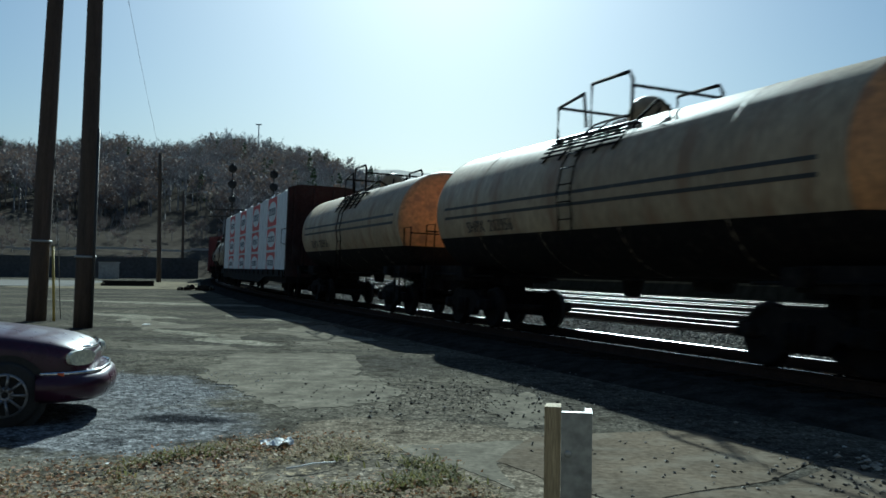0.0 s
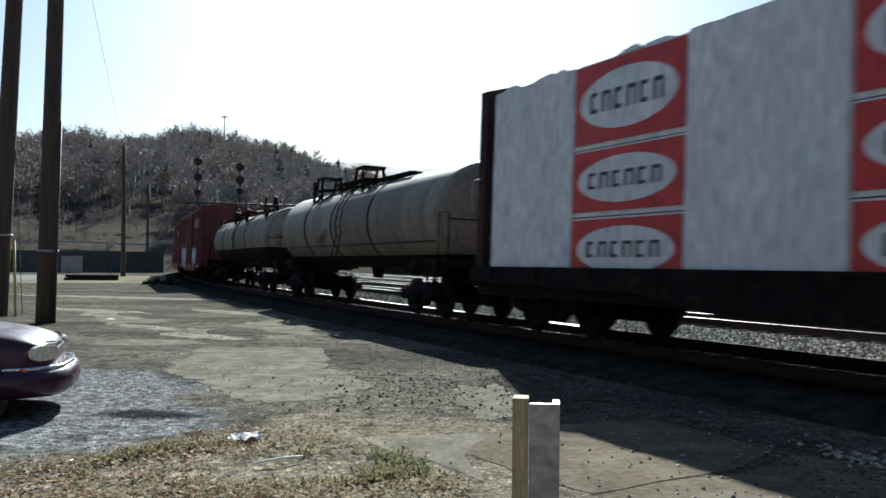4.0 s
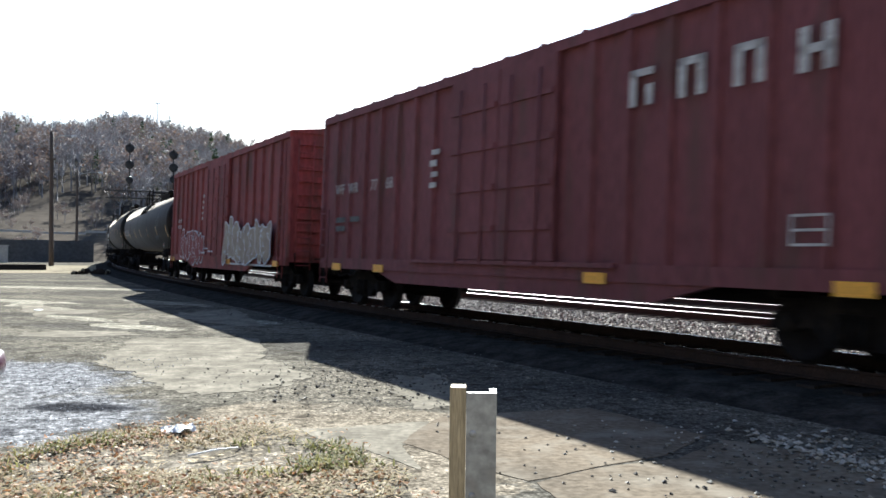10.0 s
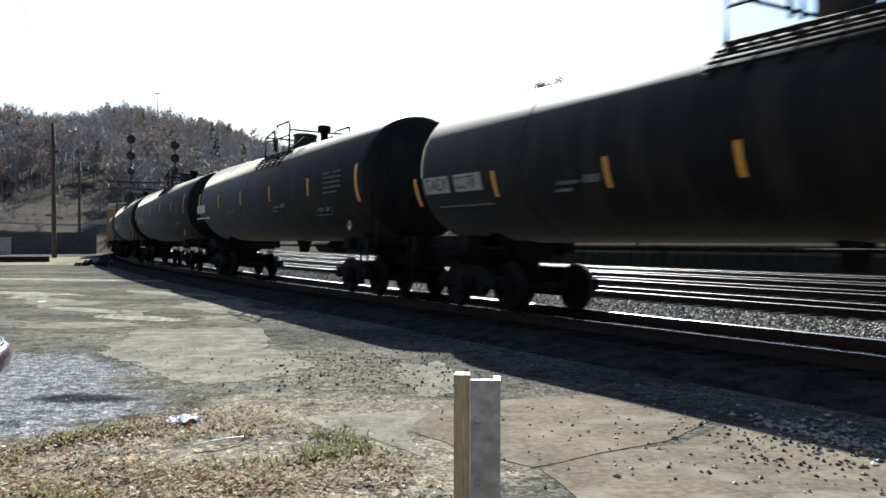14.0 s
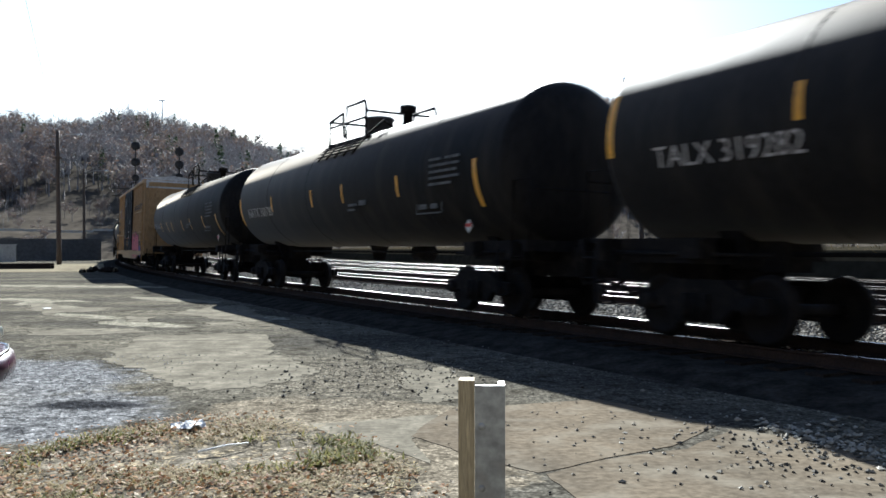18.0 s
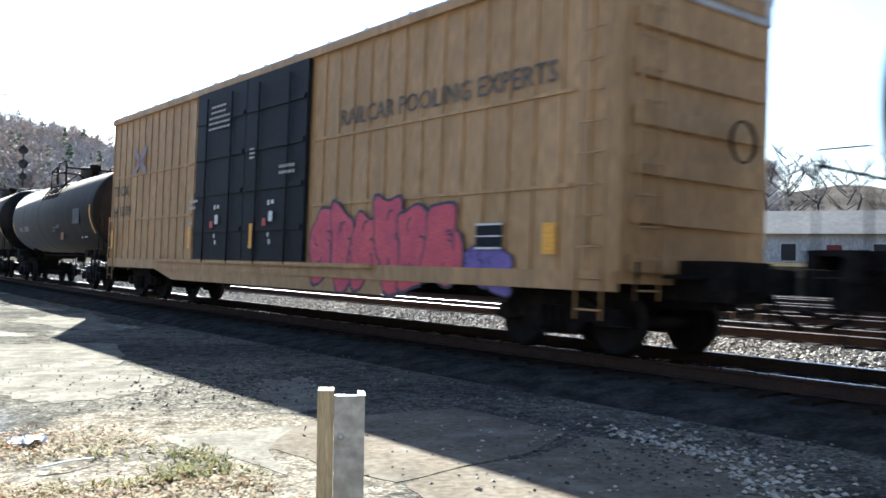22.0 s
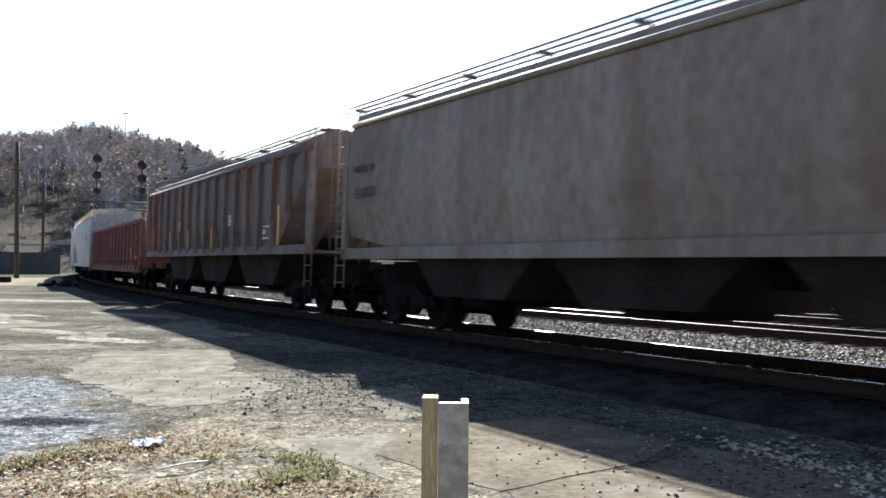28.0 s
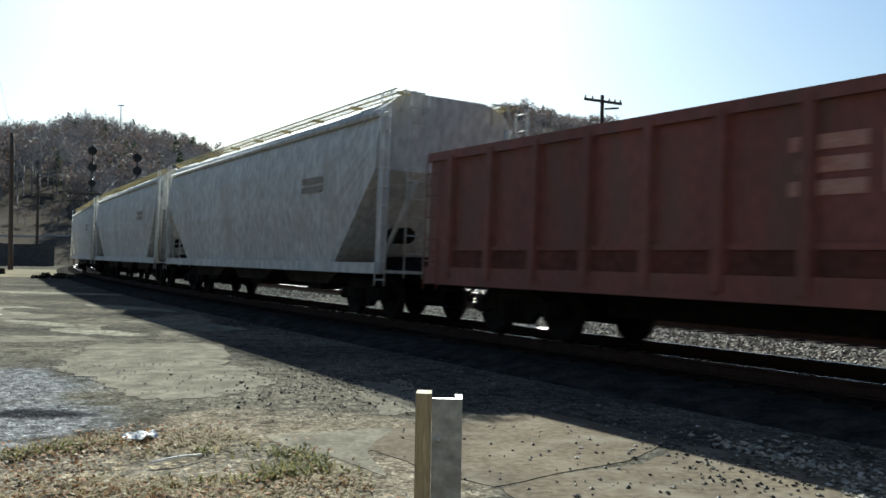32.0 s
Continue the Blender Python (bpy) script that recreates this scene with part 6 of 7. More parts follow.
def gondola(label, L, H, paint):
    car = thing("gondola_car", label, "gondola", "wagons of the freight train")
    hb, W, z0 = L / 2 - .8, 3.0, .8
    t = .07
    for sy in (-1, 1):
        part("side_wall", Geo().box((0, sy * W / 2, (z0 + H) / 2), (2 * hb, t, H - z0)), paint, car)
        part("top_chord", Geo().box((0, sy * (W / 2 + .02), H), (2 * hb + .1, .18, .15), cham=.02), paint, car)
        part("side_sill", Geo().box((0, sy * (W / 2 + .02), z0 - .05), (2 * hb, .16, .3)), paint, car)
        part("rub_rail", Geo().box((0, sy * (W / 2 + .03), 1.22), (2 * hb, .1, .07)), paint, car)
        for i in range(14):
            x = 1.145 * (i - 6.5)
            part("lower_panel", Geo().box((x, sy * (W / 2 + .042), .98), (1.145 - .22, .02, .42)), M["gonlow"], car, "darker lower panel")
        for i in range(15):
            x = 1.145 * (i - 7)
            part("side_post", Geo().prism([(x - .11, sy * W / 2), (x - .07, sy * (W / 2 + .14)), (x + .07, sy * (W / 2 + .14)), (x + .11, sy * W / 2)], z0 - .1, H, "xy"), paint, car)
    for s in (-1, 1):
        part("end_wall", Geo().box((s * hb, 0, (z0 + H) / 2), (t, W, H - z0)), paint, car)
        for z in (1.35, 1.85, 2.4):
            part("end_rib", Geo().box((s * (hb + .06), 0, z), (.12, W, .18), cham=.03), paint, car)
        part("end_ladder", ladder(s * (hb + .15), -1.2, .7, H, .42, .36, "y"), paint, car)
        part("ladder", ladder(s * (hb - .3), -W / 2 - .17, .5, H - .1), paint, car)
    part("floor", Geo().box((0, 0, z0), (2 * hb, W, .1)), M["frame"], car)
    g = Geo()
    for i in range(60):
        x = -hb + .6 + (2 * hb - 1.2) * i / 59
        g.box((x, rnd.uniform(-.9, .9), z0 + .5 + rnd.uniform(0, .9)), (rnd.uniform(.6, 1.4), rnd.uniform(.5, 1.2), rnd.uniform(.3, .8)), rz=rnd.uniform(0, 90), ry=rnd.uniform(-20, 20))
    part("fishbelly_sill", Geo().prism([(-6.3, z0), (-5.2, .25), (5.2, .25), (6.3, z0)], -.34, .34), M["frame"], car, "deep black centre sill")
    tagged(part("scrap_load", g, M["rail"], car, "rusty scrap load"), kind="stuff")
    running_gear(car, L, z0)
    return car


def lumber_car(label, L, H):
    car = thing("lumber_flatcar", label, "flatcar", "wagons of the freight train")
    hb, W, z0 = L / 2 - .8, 3.0, .97
    part("deck", Geo().box((0, 0, z0 - .4), (2 * hb, W - .1, .26)), M["frame"], car)
    for sy in (-1, 1):
        part("side_sill", Geo().prism([(-hb, z0), (hb, z0), (hb, z0 - .3), (hb * .6, z0 - .35), (hb * .45, z0 - .6), (-hb * .45, z0 - .6), (-hb * .6, z0 - .35), (-hb, z0 - .3)], sy * (W / 2 + .08) - .03, sy * (W / 2 + .08) + .03), M["frame"], car)
        for i in range(16):
            part("stake_pocket", Geo().box((-hb + .8 + i * (2 * hb - 1.6) / 15, sy * (W / 2 + .13), z0 - .12), (.14, .05, .2)), M["frame"], car)
    for s in (-1, 1):
        b = part("bulkhead", Geo().prism([(-W / 2, z0 - .3), (-W / 2, H - .02), (-W / 2 + .5, H + .12), (W / 2 - .5, H + .12), (W / 2, H - .02), (W / 2, z0 - .3)], s * (hb - .25), s * hb, "yz"), M["bulkhead"], car, "dark red end bulkhead")
        for y in (-1.2, -.4, .4, 1.2):
            part("bulkhead_post", Geo().box((s * (hb + .05), y, (z0 + H) / 2), (.1, .14, H - z0 - .1)), M["bulkhead"], b)
        part("grab_iron", Geo().tube([(s * (hb - .12), -W / 2 - .02, 2.0), (s * (hb - .12), -W / 2 - .2, 2.05), (s * (hb - .12), -W / 2 - .2, 2.6), (s * (hb - .12), -W / 2 - .02, 2.65)], .022, 5), M["steel"], b)
    part("centre_beam", Geo().box((0, 0, H - .1), (2 * hb - 1, .3, .25)), M["brownbox"], car)
    n, x0, wid = 9, -11.75, 2.64
    tiers = ((.72, 1.76), (1.78, 2.84), (2.86, H - .14))
    for i in range(n):
        x = x0 + wid * (i + .5)
        for lo, hi in tiers:
            hh = hi - lo
            for sy in (-1, 1):
                inset = rnd.uniform(0, .02)
                g = Geo().box((x, sy * (W / 4 - inset / 2), (lo + hi) / 2), (wid - .02, W / 2 - .06 - inset, hh), cham=.03)
                bd = part("lumber_pack", g, M["wrap"], car)
                if sy < 0:
                    y = -(W / 2 - .03) - .006
                    if i % 2 == 0:
                        # one sheet of wrap hangs over the joints, gathered into folds
                        if lo < 1:
                            for k in range(4):
                                xa, xb = x - wid * .49 + wid * .245 * k, x - wid * .49 + wid * .245 * (k + 1)
                                m = [(xa, y - .004), (xa + .08, y - .02 - rnd.uniform(0, .02)), ((xa + xb) / 2 + rnd.uniform(-.15, .15), y - .012 - rnd.uniform(0, .03)), (xb - .06, y - .01), (xb, y - .004)]
                                part("wrap_sheet", Geo().prism(m + [(xb, y + .02), (xa, y + .02)], .96, H - .14 + rnd.uniform(-.03, .03), "xy"), M["wrap"], bd)
                        continue
                    p = part("printed_panel", Geo().box((x, y, (lo + hi) / 2 + .02), (wid * .985, .01, hh - .10)), M["wrapred"], bd, "red printed panel")
                    zc = (lo + hi) / 2 + .02
                    pts = [(x + wid * .44 * math.cos(a * math.pi / 14), zc + hh * .34 * math.sin(a * math.pi / 14)) for a in range(28)]
                    part("oval", Geo().prism(pts, y - .014, y - .006), M["wrap"], p, "white oval")
                    for q in range(6):
                        xa, w, h = x + wid * (-.335 + .115 * q), wid * .085, hh * .24
                        g = Geo().box((xa + w * .15, y - .017, zc), (w * .3, .006, h)).box((xa + w * .55, y - .017, zc + h * .40), (w * .55, .006, h * .2))
                        if q % 2:
                            g.box((xa + w * .85, y - .017, zc), (w * .28, .006, h))
                        else:
                            g.box((xa + w * .55, y - .017, zc - h * .40), (w * .55, .006, h * .2))
                        part("emblem_shape", g, M["sprayshade"], p)
    for i in range(n):
        x = x0 + wid * (i + .5)
        for q in range(3):
            a, w = rnd.uniform(-.7, .7), rnd.uniform(.5, 1.1)
            pts = [(x + a - w / 2, H - .15), (x + a - w * .2, H - .10 + rnd.uniform(0, .05)), (x + a + w * .2, H - .09 + rnd.uniform(0, .06)), (x + a + w / 2, H - .15)]
            part("loose_wrap", Geo().prism(pts, -W / 2 + .02 + q * .05, -W / 2 + .05 + q * .05), M["wrap"], car, "torn loose wrap on top")
    running_gear(car, L, z0 - .2)
    return car


def glyphs(car, x, z, y, w, h, pitch):
    """A big painted company mark as four plain shapes."""
    for i in range(4):
        t = w * .3
        rows = [(0, 0, t, h), (w - t, 0, t, h * (.55 if i == 0 else 1)), (0, h * (.8 if i != 3 else .4), w, h * .2)]
        bars("company_letter", M["whitefade"], car, x + i * pitch, z, y, rows, "large white painted shape")


# coupling places along the line at the start of the clip, lead end first
C = dict(Z=-20.0, A=3.0, B=18.5, C=32.83, D=58.97, E=75.9, F=94.2, G=112.53, H=130.75, I=149.36, J=170.2, K=188.92, L=208.5, M=227.5, N=246.3, O=267.98, P=285.0, Q=305.2, R=323.96, S=343.95, T=363.05, U=382.2, V=401.4, W=420.6)
names = list(C)
LEN = {a: C[b] - C[a] for a, b in zip(names, names[1:])}
SLACK = dict(A=0.33, C=-0.4, N=0.25)  # metres by which a wagon sits off the middle of its couplings
train = {}

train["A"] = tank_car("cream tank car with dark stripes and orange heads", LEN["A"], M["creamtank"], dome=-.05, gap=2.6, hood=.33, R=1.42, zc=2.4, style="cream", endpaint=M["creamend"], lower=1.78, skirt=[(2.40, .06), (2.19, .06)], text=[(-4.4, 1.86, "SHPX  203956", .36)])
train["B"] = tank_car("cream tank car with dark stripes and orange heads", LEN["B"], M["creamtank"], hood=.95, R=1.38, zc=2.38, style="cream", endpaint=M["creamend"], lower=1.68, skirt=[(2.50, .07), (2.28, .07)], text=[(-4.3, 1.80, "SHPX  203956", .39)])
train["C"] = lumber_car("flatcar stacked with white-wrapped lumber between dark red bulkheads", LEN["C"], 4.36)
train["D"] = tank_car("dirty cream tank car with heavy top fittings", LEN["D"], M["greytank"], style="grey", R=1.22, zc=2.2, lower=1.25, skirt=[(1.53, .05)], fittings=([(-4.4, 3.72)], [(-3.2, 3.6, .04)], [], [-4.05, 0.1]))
_tank = [o for o in train["D"].children if o.name.startswith("tank")][0]
bars("company_mark", M["blackpaint"], _tank, -2.6, 1.66, -1.215, [(0, 0, .8, .07), (0, .14, .6, .07), (.75, .07, .08, .3), (.75, .34, .35, .07), (1.02, .12, .08, .28), (0, .5, 1.2, .06)], "dark company emblem and a line of print")
bars("marking", M["blackpaint"], _tank, -5.0, 1.34, -.96, [(0, 0, .14, .14), (.2, 0, .14, .14), (.4, 0, .14, .14), (.75, 0, .14, .14), (.95, 0, .14, .14), (1.15, 0, .14, .14), (2.0, -.05, .5, .07), (3.2, -.05, .6, .07)])
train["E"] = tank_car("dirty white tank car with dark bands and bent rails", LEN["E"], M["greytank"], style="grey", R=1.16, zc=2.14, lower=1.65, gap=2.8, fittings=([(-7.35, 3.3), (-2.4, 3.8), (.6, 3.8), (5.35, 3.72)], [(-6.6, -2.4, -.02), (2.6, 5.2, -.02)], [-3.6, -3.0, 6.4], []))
train["F"] = box_car("oxide red boxcar with pale graffiti", LEN["F"], 4.23, M["redbox"], ribs=9)
train["G"] = box_car("oxide red ribbed boxcar with white lettering", LEN["G"], 4.24, M["redbox"], ribs=10)
train["H"] = box_car("brownish red boxcar with tan graffiti", LEN["H"], 4.27, M["brownbox"], ribs=9)
# black tank cars: painted mark, platform place, height of the reflective bars
BLACK = [("I", "0273", -.5, 2.0), ("J", "", 0.0, 2.5), ("K", "TALX 319282", .3, 2.6), ("L", "NATX 300780", 0.0, 2.33), ("M", "TAEX 1681", .2, 2.05)]


def tank_labels(car, R, zc):
    """Small stencils, a framed panel and a diamond placard near the lead end."""
    tank = [o for o in car.children if o.name.startswith("tank")][0]
    y = -R - .012
    bars("panel", M["stencil"], tank, 5.55, zc - .35, y - .02, [(0, .5, .5, .05), (.65, .5, .55, .05), (0, .38, 1.2, .05), (0, .26, 1.1, .05), (0, .14, 1.2, .05), (0, .02, .9, .05)], "faded white stencilled panel")
    z = zc - .85
    yy = -math.sqrt((R + .012) ** 2 - .72 ** 2)
    bars("stencil", M["stencil"], tank, 4.7, z, yy - .03, [(0, 0, 1.1, .03), (0, .26, 1.1, .03), (0, 0, .03, .29), (1.07, 0, .03, .29), (.1, .1, .35, .1), (.6, .1, .3, .1)])
    d = .13
    z = zc - 1.12
    yy = -math.sqrt(R ** 2 - 1.0)
    pl = part("placard", Geo().prism([(6.65 - d, z), (6.65, z + d), (6.65 + d, z), (6.65, z - d)], yy - .14, yy - .13), M["white"], tank, "small diamond placard")
    part("placard_band", Geo().box((6.65, yy - .145, z + .02), (.2, .006, .07)), M["redmark"], pl)


SHORT = dict(I=[(-6.5, 2.03), (-3.56, 2.03), (-1.14, 2.03), (1.9, 2.03), (5.4, 2.03)], J=[(-5.2, 2.45), (-2.3, 2.45), (.9, 2.45), (4.3, 2.45)], K=[(-5.23, 2.64), (-2.33, 2.62), (.95, 2.64), (4.37, 2.64)], L=[(-4.7, 2.32), (-1.27, 2.31), (.9, 2.32), (4.0, 2.31)], M=[(-5.7, 2.06), (-3.95, 2.04), (-2.73, 2.03), (-.1, 2.02), (1.9, 2.05), (4.58, 2.06)])
LONG = dict(I=[(-9.3, 1.74, 2.27), (8.65, 1.63, 2.19)], J=[(-8.2, 2.0, 2.85), (7.6, 1.95, 2.8)], K=[(-8.36, 2.27, 3.15), (7.6, 2.2, 3.05)], L=[(-8.0, 1.77, 2.61), (7.26, 1.76, 2.6)], M=[(7.1, 1.55, 2.27)])
for k, txt, dome, zr in BLACK:
    R, zc = (1.40, 2.45) if k == "I" else (1.45, 2.54)
    marks = [(x, z - .22, z + .22) for x, z in SHORT[k]] + LONG[k]
    text = dict(K=[(-7.52, 2.06, txt, .41)], L=[(-7.25, 1.98, txt, .42)], M=[(-7.75, 2.0, txt, .36)]).get(k, [])
    train[k] = tank_car("black tank car with yellow reflective bars", LEN[k], M["blacktank"], text=text, dome=dome, marks=marks, R=R, zc=zc, gap=2.2 if k == "M" else 1.95)
    tank_labels(train[k], R, zc)
    tank = [o for o in train[k].children if o.name.startswith("tank")][0]
    if k == "I":
        for x, txt in ((-8.95, "TAEX"), (-7.82, "2278")):
            pl = part("marking_panel", Geo().lathe([(x, R + .006), (x + .92, R + .006)], "x", 6, (0, 0, zc), math.pi + math.asin(.19 / R), math.pi + math.asin(.5 / R)), M["whitefade"], tank, "white panel behind the car number")
            letters("marking", txt, .33, M["blackpaint"], pl, x + .06, 2.0, -math.sqrt((R + .016) ** 2 - .45 ** 2), 1.0, 13.5)
        bars("stencil", M["stencil"], tank, -8.9, 1.68, -1.19, [(0, .1, .55, .05), (.7, .1, 1.3, .05), (.3, 0, 1.9, .05)])
        part("head_plate", Geo().box((LEN[k] / 2 - 1.0, 0, 2.84), (.02, .82, .17), ry=-13), M["whitefade"], tank, "white plate on the tank head")
    if k == "J":
        bars("company_mark", M["white"], tank, -8.35, 2.1, -R - .03, [(0, 0, .22, .3), (.3, 0, .22, .3), (.6, 0, .22, .3), (.9, 0, .3, .3), (0, -.22, 1.3, .05), (1.45, -.22, .5, .05)], "white painted shapes")
train["N"] = box_car("tall yellow boxcar with a black double door and pink graffiti", LEN["N"], 4.82, M["yellowbox"], z0=.74, ribs=19, door=(-3.2, 2.05), doorpaint=M["doorblack"], roof=M["galvroof"], smooth=True, ends=7)
train["O"] = tank_car("black tank car with a yellow placard", LEN["O"], M["blacktank"], dome=-.1, hood=.85, gap=2.75, marks=[(-6.54, 1.7, 2.3), (6.45, 1.67, 2.58)], text=[(-5.34, 1.88, "PLCX", .27), (-4.37, 1.88, "220210", .31)], R=1.385, zc=2.45)
_tank = [o for o in train["O"].children if o.name.startswith("tank")][0]
part("placard", Geo().box((2.0, -1.19, 1.64), (.46, .012, .3)), M["faded_orange"], _tank, "faded orange placard")
bars("stencil", M["whitefade"], _tank, 4.35, 1.52, -1.08, [(0, 0, .2, .18), (.4, .02, .4, .14)])
bars("panel", M["housing"], _tank, 4.3, 2.0, -1.40, [(0, 0, .9, .5)])
g = Geo()
for z, w, y0 in ((2.68, .7, -.5), (2.50, .55, -.42), (2.38, .48, -.36)):
    for q in range(7):
        g.box((LEN["O"] / 2 - 1.375 - .02 - .22 * ((z - 2.45) / 1.4) ** 2, y0 + w * (q + .4) / 7, z), (.02, w / 9, .07 if z > 2.6 else .05))
part("head_stencil", g, M["whitefade"], _tank, "three lines of white print on the tank head")
train["P"] = tank_car("black tank car with small reflective bars", LEN["P"], M["blacktank"], dome=.3, marks=[(x, 2.0, 2.4) for x in (-7.4, -4.6, -2.4, 1.59, 3.39, 5.27)] + [(9.0, 1.47, 2.37)], R=1.47, zc=2.55)
bars("panel", M["whitefade"], [o for o in train["P"].children if o.name.startswith("tank")][0], 6.65, 1.78, -1.40, [(0, 0, .4, .3)])
train["Q"] = hopper_car("smooth-sided grey covered hopper with rust stains", LEN["Q"], 4.42, M["hopgrey"], bulge=.05, cut=1.6)
train["R"] = hopper_car("ribbed rust-stained grey covered hopper", LEN["R"], 4.24, M["hopbrown"], ribs=17, zs=1.38)
train["S"] = gondola("faded red ribbed gondola with pale lettering", LEN["S"], 2.82, M["gonred"])
for k in "TUV":
    train[k] = hopper_car("pale smooth-sided covered hopper with a yellow running board", LEN[k], 4.39, M["hopwhite"], bulge=.08, boardmat=M["runboard"], zs=.86, cut=2.8)

# ---- lettering and marks on the boxcars
YS = -1.5
c = train["F"]
glyphs(c, 3.8, 3.07, YS - .08, .44, .55, .9)
graffiti(c, 2.6, .88, 2.8, .95, YS - .085, M["spraywhite"], M["sprayshade"], 3, 6)
graffiti(c, -6.4, .66, 4.0, 1.35, YS - .085, M["sprayblue"], M["sprayshade"], 9, 7)
bars("stencil", M["whitefade"], c, -7.25, 1.8, YS - .08, [(0, .3, .3, .12), (0, .1, .16, .12), (.25, .1, .2, .12)])
bars("emblem", M["whitefade"], c, -2.7, 2.22, YS - .08, [(0, 0, .3, .14), (0, .2, .34, .12), (.05, .38, .3, .14), (.1, .56, .42, .12)], "white stencil beside the door")
bars("stencil", M["whitefade"], c, -2.65, 1.55, YS - .08, [(0, 0, .4, .06), (0, .12, .3, .06), (0, .24, .36, .06), (0, .36, .3, .06)])
bars("patch", M["whitefade"], c, -1.5, 2.8, YS - .16, [(0, 0, .25, .09), (.7, .05, .3, .09)])
bars("placard", M["whitefade"], c, 5.58, 1.26, YS - .08, [(0, 0, .4, .03), (0, .32, .4, .03), (.37, .03, .03, .3)])
for x in (-7.2, -3.9, 3.6, 6.68):
    reflectors(c, [x], .71, YS - .1, .55, .16)
c = train["G"]
glyphs(c, 3.2, 3.02, YS - .08, .46, .5, .91)
bars("stencil", M["whitefade"], c, -2.4, 2.27, YS - .08, [(0, 0, .25, .1), (.05, .2, .25, .1), (0, .4, .25, .12), (.05, .62, .3, .1), (.95, .15, .35, .1), (1.0, .35, .3, .1), (.95, .5, .3, .08)])
bars("placard", M["whitefade"], c, 5.88, 1.14, YS - .08, [(0, 0, .5, .03), (0, .16, .5, .03), (0, .32, .5, .03), (0, .03, .03, .29), (.47, .03, .03, .29)])
for x, txt in ((-6.97, "WF"), (-6.25, "WR"), (-5.05, "77"), (-4.3, "68")):
    letters("reporting_mark", txt, .34, M["whitefade"], c, x, 2.37, YS - .085)
bars("stencil", M["stencil"], c, -6.9, 1.72, YS - .08, [(0, 0, .5, .12), (.8, 0, .5, .12), (0, -.2, .5, .12)])
reflectors(c, [-6.75, -4.5, 2.6, 6.7], .70, YS - .1, .48, .16)
c = train["H"]
graffiti(c, -6.0, .72, 4.1, 1.05, YS - .085, M["brownbox"], M["spraywhite"], 21, 7)
graffiti(c, 1.5, .72, 5.3, 1.15, YS - .17, M["sprayyellow"], M["spraywhite"], 33, 8)
bars("sprayed_line", M["spraywhite"], c, 1.5, .6, YS - .085, [(0, 0, 5.3, .06)])
bars("stencil", M["whitefade"], c, -6.65, 1.95, YS - .08, [(0, 0, .14, .14), (.45, 0, .14, .14), (0, .25, .14, .14), (.45, .25, .14, .14)])
bars("stencil", M["whitefade"], c, -2.35, 2.2, YS - .08, [(0, 0, .16, .1), (.03, .2, .16, .1), (.05, .4, .18, .1), (.08, .6, .2, .1), (.12, .82, .25, .1), (.75, .27, .28, .1), (.8, .45, .24, .1)])
bars("scribble", M["spraywhite"], c, -1.8, .95, YS - .16, [(0, 0, .5, .05), (.3, .15, .6, .05), (1.0, .05, .7, .05)])
reflectors(c, [-7.5, 1.9, 7.2], .70, YS - .1, .55, .16)
c = train["N"]
letters("slogan", "RAILCAR POOLING EXPERTS", .42, M["stencil"], c, 3.1, 3.3, YS - .03)
graffiti(c, 2.35, .62, 4.2, 1.22, YS - .05, M["spraypink"], M["sprayshade"], 5, 6)
graffiti(c, 6.2, .6, 1.5, .62, YS - .042, M["spraypurple"], M["sprayshade"], 8, 3)
part("end_band", Geo().box((LEN["N"] / 2 - 1.275 + .012, 0, 4.58), (.06, 2.96, .44)), M["galvroof"], c, "bare galvanised upper end")
letters("reporting_mark", "TB OX", .42, M["blackpaint"], c, -9.4, 2.62, YS - .03)
letters("reporting_mark", "64 10 09", .42, M["blackpaint"], c, -9.4, 2.05, YS - .03)
g = Geo()
for a in (35, -35):
    g.box((-7.3, YS - .034, 3.5), (1.15, .006, .17), ry=a)
part("emblem_cross", g, M["bluemark"], c, "blue crossed emblem")
bars("emblem_wedge", M["faded_orange"], c, -7.75, 3.33, YS - .03, [(0, 0, .16, .34), (.74, 0, .16, .34)], "red emblem wedge")
bars("stencil", M["whitefade"], c, -2.4, 3.78, YS - .16, [(k * .16 + (.1 if r > 2 else 0), r * .12, .12, .045) for r in range(5) for k in range(7 if r < 3 else 5)])
bars("stencil", M["whitefade"], c, -.25, 2.98, YS - .16, [(0, 0, .2, .04), (0, .09, .24, .04), (0, .18, .2, .04)] + [(1.35 + k * .13, -.4 + r * .12, .09, .06) for r in range(2) for k in range(5)])
for x in (-1.88, 0.72):
    bars("placard", M["white"], c, x, 1.68, YS - .16, [(0, 0, .16, .2), (-.03, -.3, .06, .08), (.03, -.45, .06, .1), (-.06, .32, .08, .1), (.1, .34, .1, .08)], "white door labels")
    bars("placard", M["redmark"], c, x - .27, 1.6, YS - .16, [(0, 0, .15, .15)])
bars("stencil", M["whitefade"], c, -3.4, 1.6, YS - .16, [(0, .6, .5, .06), (0, .45, .4, .06), (0, .1, .25, .05), (0, 0, .2, .05)])
reflectors(c, [-8.95, -3.3, -.04], 1.4, YS - .17, .13, .5)
reflectors(c, [8.45], 1.28, YS - .06, .24, .4)
bars("placard", M["doorblack"], c, 7.0, 1.14, YS - .065, [(0, 0, .55, .36)])
bars("placard", M["white"], c, 7.0, 1.14, YS - .071, [(0, 0, .55, .03), (0, .17, .55, .02), (0, .33, .55, .03)])
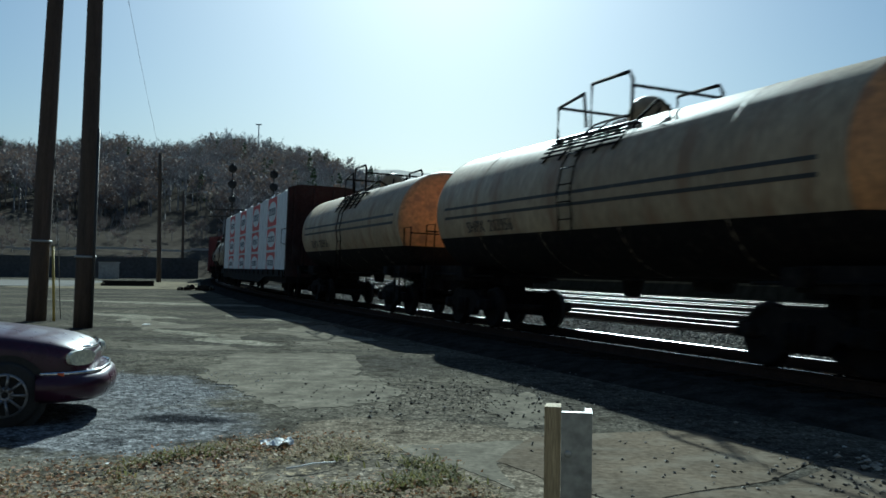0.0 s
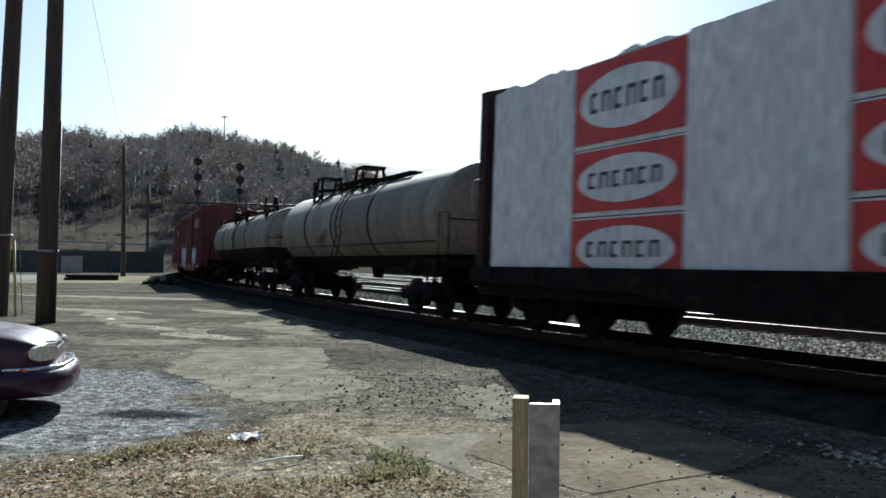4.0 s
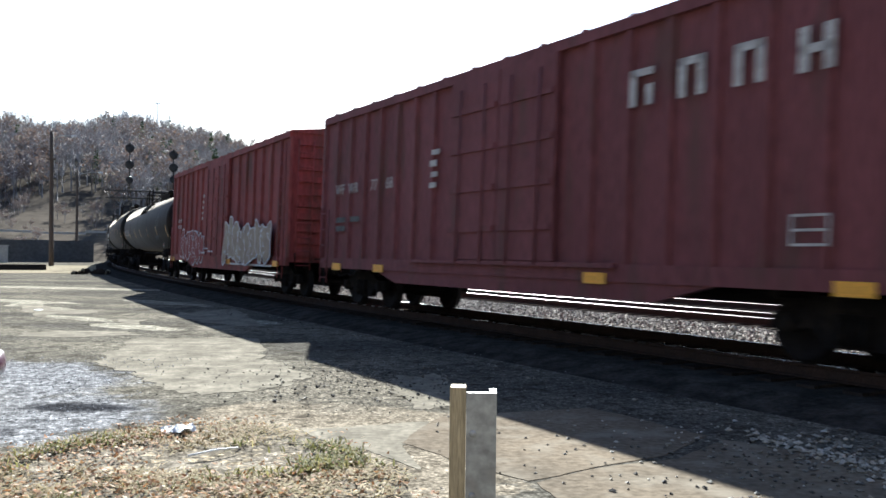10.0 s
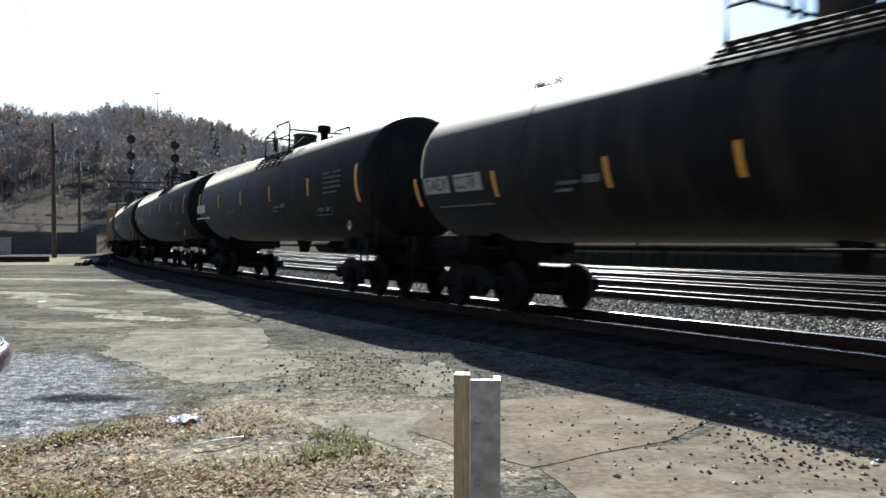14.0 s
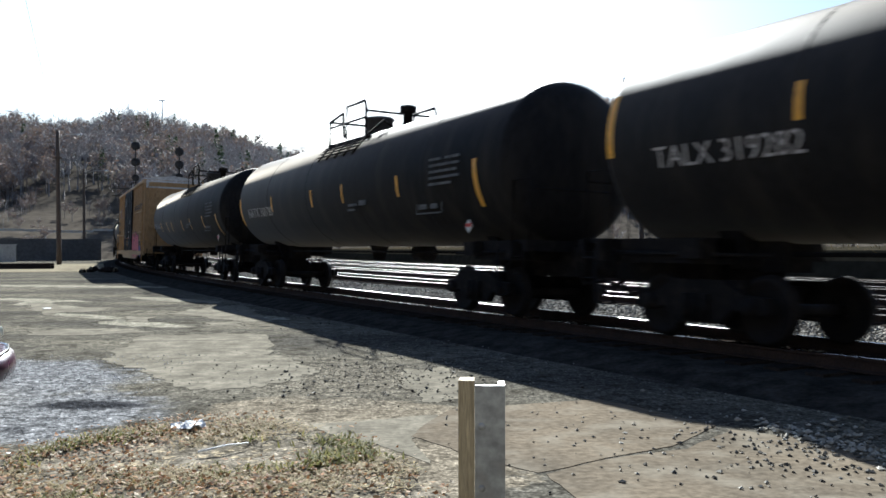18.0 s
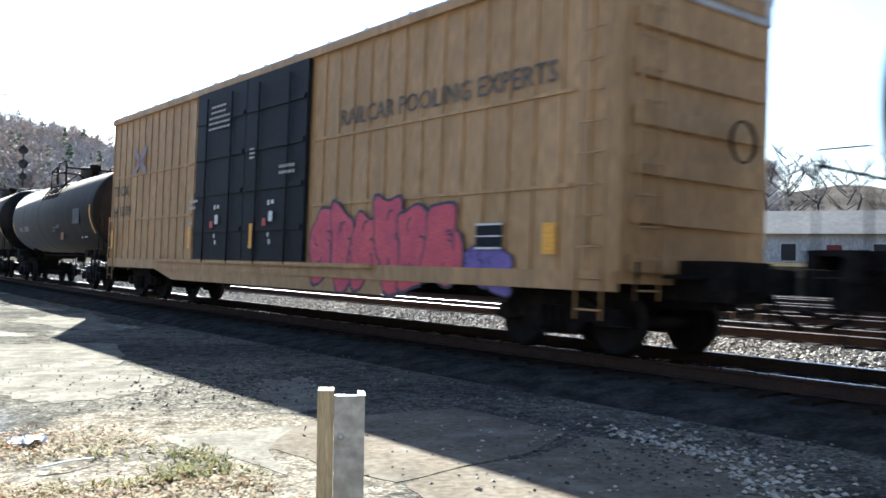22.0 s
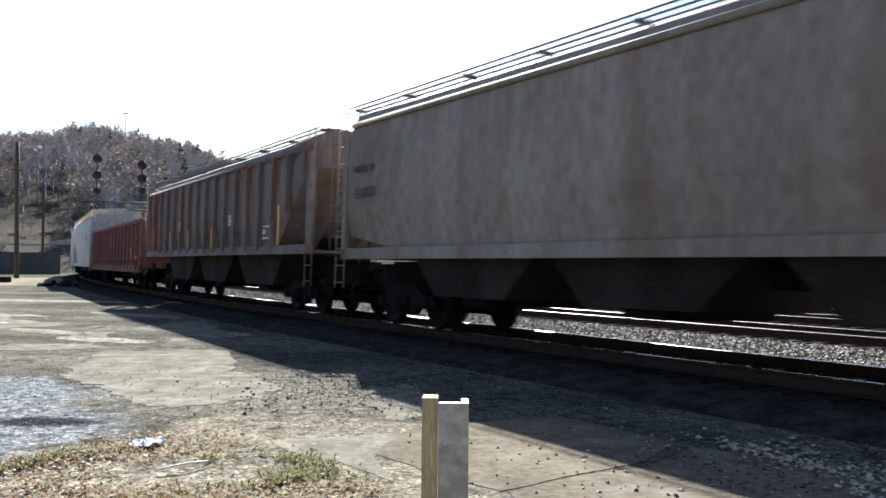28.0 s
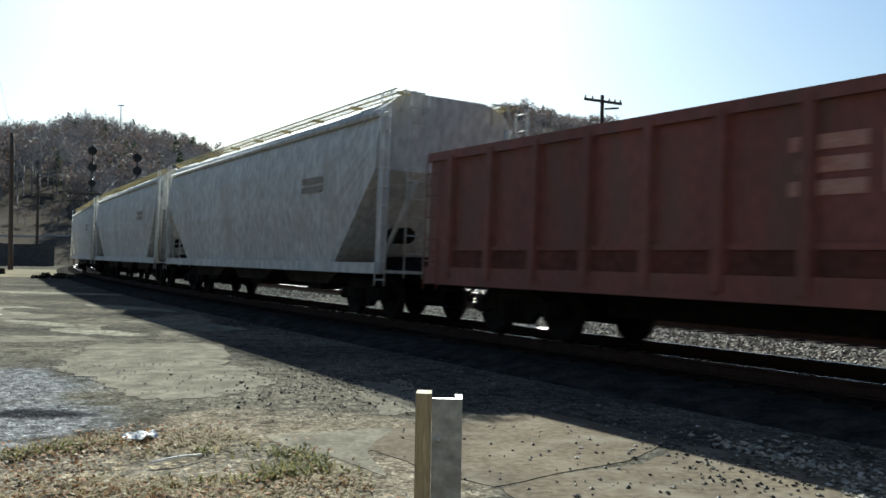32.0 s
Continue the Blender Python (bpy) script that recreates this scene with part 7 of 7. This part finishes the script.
for z in (3.15, 1.95):
    part("panel_seam", Geo().box((-6.3, YS - .02, z), (5.4, .03, .05)), M["yellowbox"], c)
    part("panel_seam", Geo().box((5.5, YS - .02, z), (6.6, .03, .05)), M["yellowbox"], c)
c = train["Q"]
YH = -1.62
letters("reporting_mark", "454850", .32, M["blackpaint"], c, -7.9, 2.35, YH - .02)
bars("stencil", M["blackpaint"], c, -7.9, 2.9, YH - .02, [(0, 0, .14, .13), (.2, 0, .14, .13), (.4, 0, .14, .13), (.7, 0, .14, .13)])
bars("placard", M["white"], c, 5.2, 2.0, YH - .02, [(0, 0, .4, .2), (0, .3, .4, .05)])
c = train["R"]
bars("placard", M["white"], c, 6.0, 1.65, YH - .05, [(0, 0, .5, .04), (0, .3, .5, .04), (0, .12, .2, .12)])
bars("emblem", M["whitefade"], c, -3.34, 2.12, YH - .05, [(0, 0, .06, .3), (.18, 0, .06, .3), (.06, .12, .12, .06), (.06, .27, .12, .05), (.06, 0, .12, .05)])
reflectors(c, [-4.6, -1.93, 1.04], 1.8, YH - .06, .1, .6)
reflectors(c, [7.2], 1.98, YH - .06, .12, .98)
bars("emblem", M["white"], c, 2.8, 2.1, YH - .05, [(0, 0, .06, .3), (.18, 0, .06, .3), (.06, .12, .12, .06), (.06, .27, .12, .05), (.06, 0, .12, .05)])
c = train["S"]
bars("lettering", M["gonmark"], c, -1.4, 1.75, -1.545, [(0, .0, .9, .16), (.1, .24, .8, .16), (0, .48, .9, .16), (1.1, 0, .3, .64), (1.55, 0, .12, .64), (1.8, 0, .5, .16), (1.8, .24, .5, .16), (1.8, .48, .5, .16)], "faded white emblem and lettering")
bars("placard", M["white"], c, 5.94, 1.37, -1.545, [(0, 0, .46, .03), (0, .25, .46, .03), (0, 0, .03, .28), (.43, 0, .03, .28)])
bars("patch", M["graypatch"], c, 5.94, 1.68, -1.545, [(0, 0, .44, .62)], "dull grey painted patch")
reflectors(c, [8.48], 1.24, -1.66, .3, .2)
for k in "TUV":
    bars("stencil", M["hopgrey"], train[k], 4.6, 2.5, -1.66, [(0, 0, 1.2, .14), (0, .2, 1.2, .14)])

for (tr, top), (off, near) in zip(tracks, TRACKS):
    track_ties(tr, off, top, near)


def travelled(t):
    """Metres gone along the line after t seconds; the train slows a little."""
    return 10.971 * t - 0.00835 * (t - 16) ** 2 + 0.00835 * 256


def motions():
    bank = -1.6
    for k, car in train.items():
        mid = C[k] + LEN[k] / 2 + SLACK.get(k, 0.0)
        rows = []
        for i in range(33):
            s = mid + 2.14 - travelled(i)
            p = arc(s)
            rows.append((i, pose(p.x, p.y, RAIL_Z + LIFT, bank, 0, math.degrees(PSI - s / RADIUS) - 90)))
        walk(car, rows)


motions()
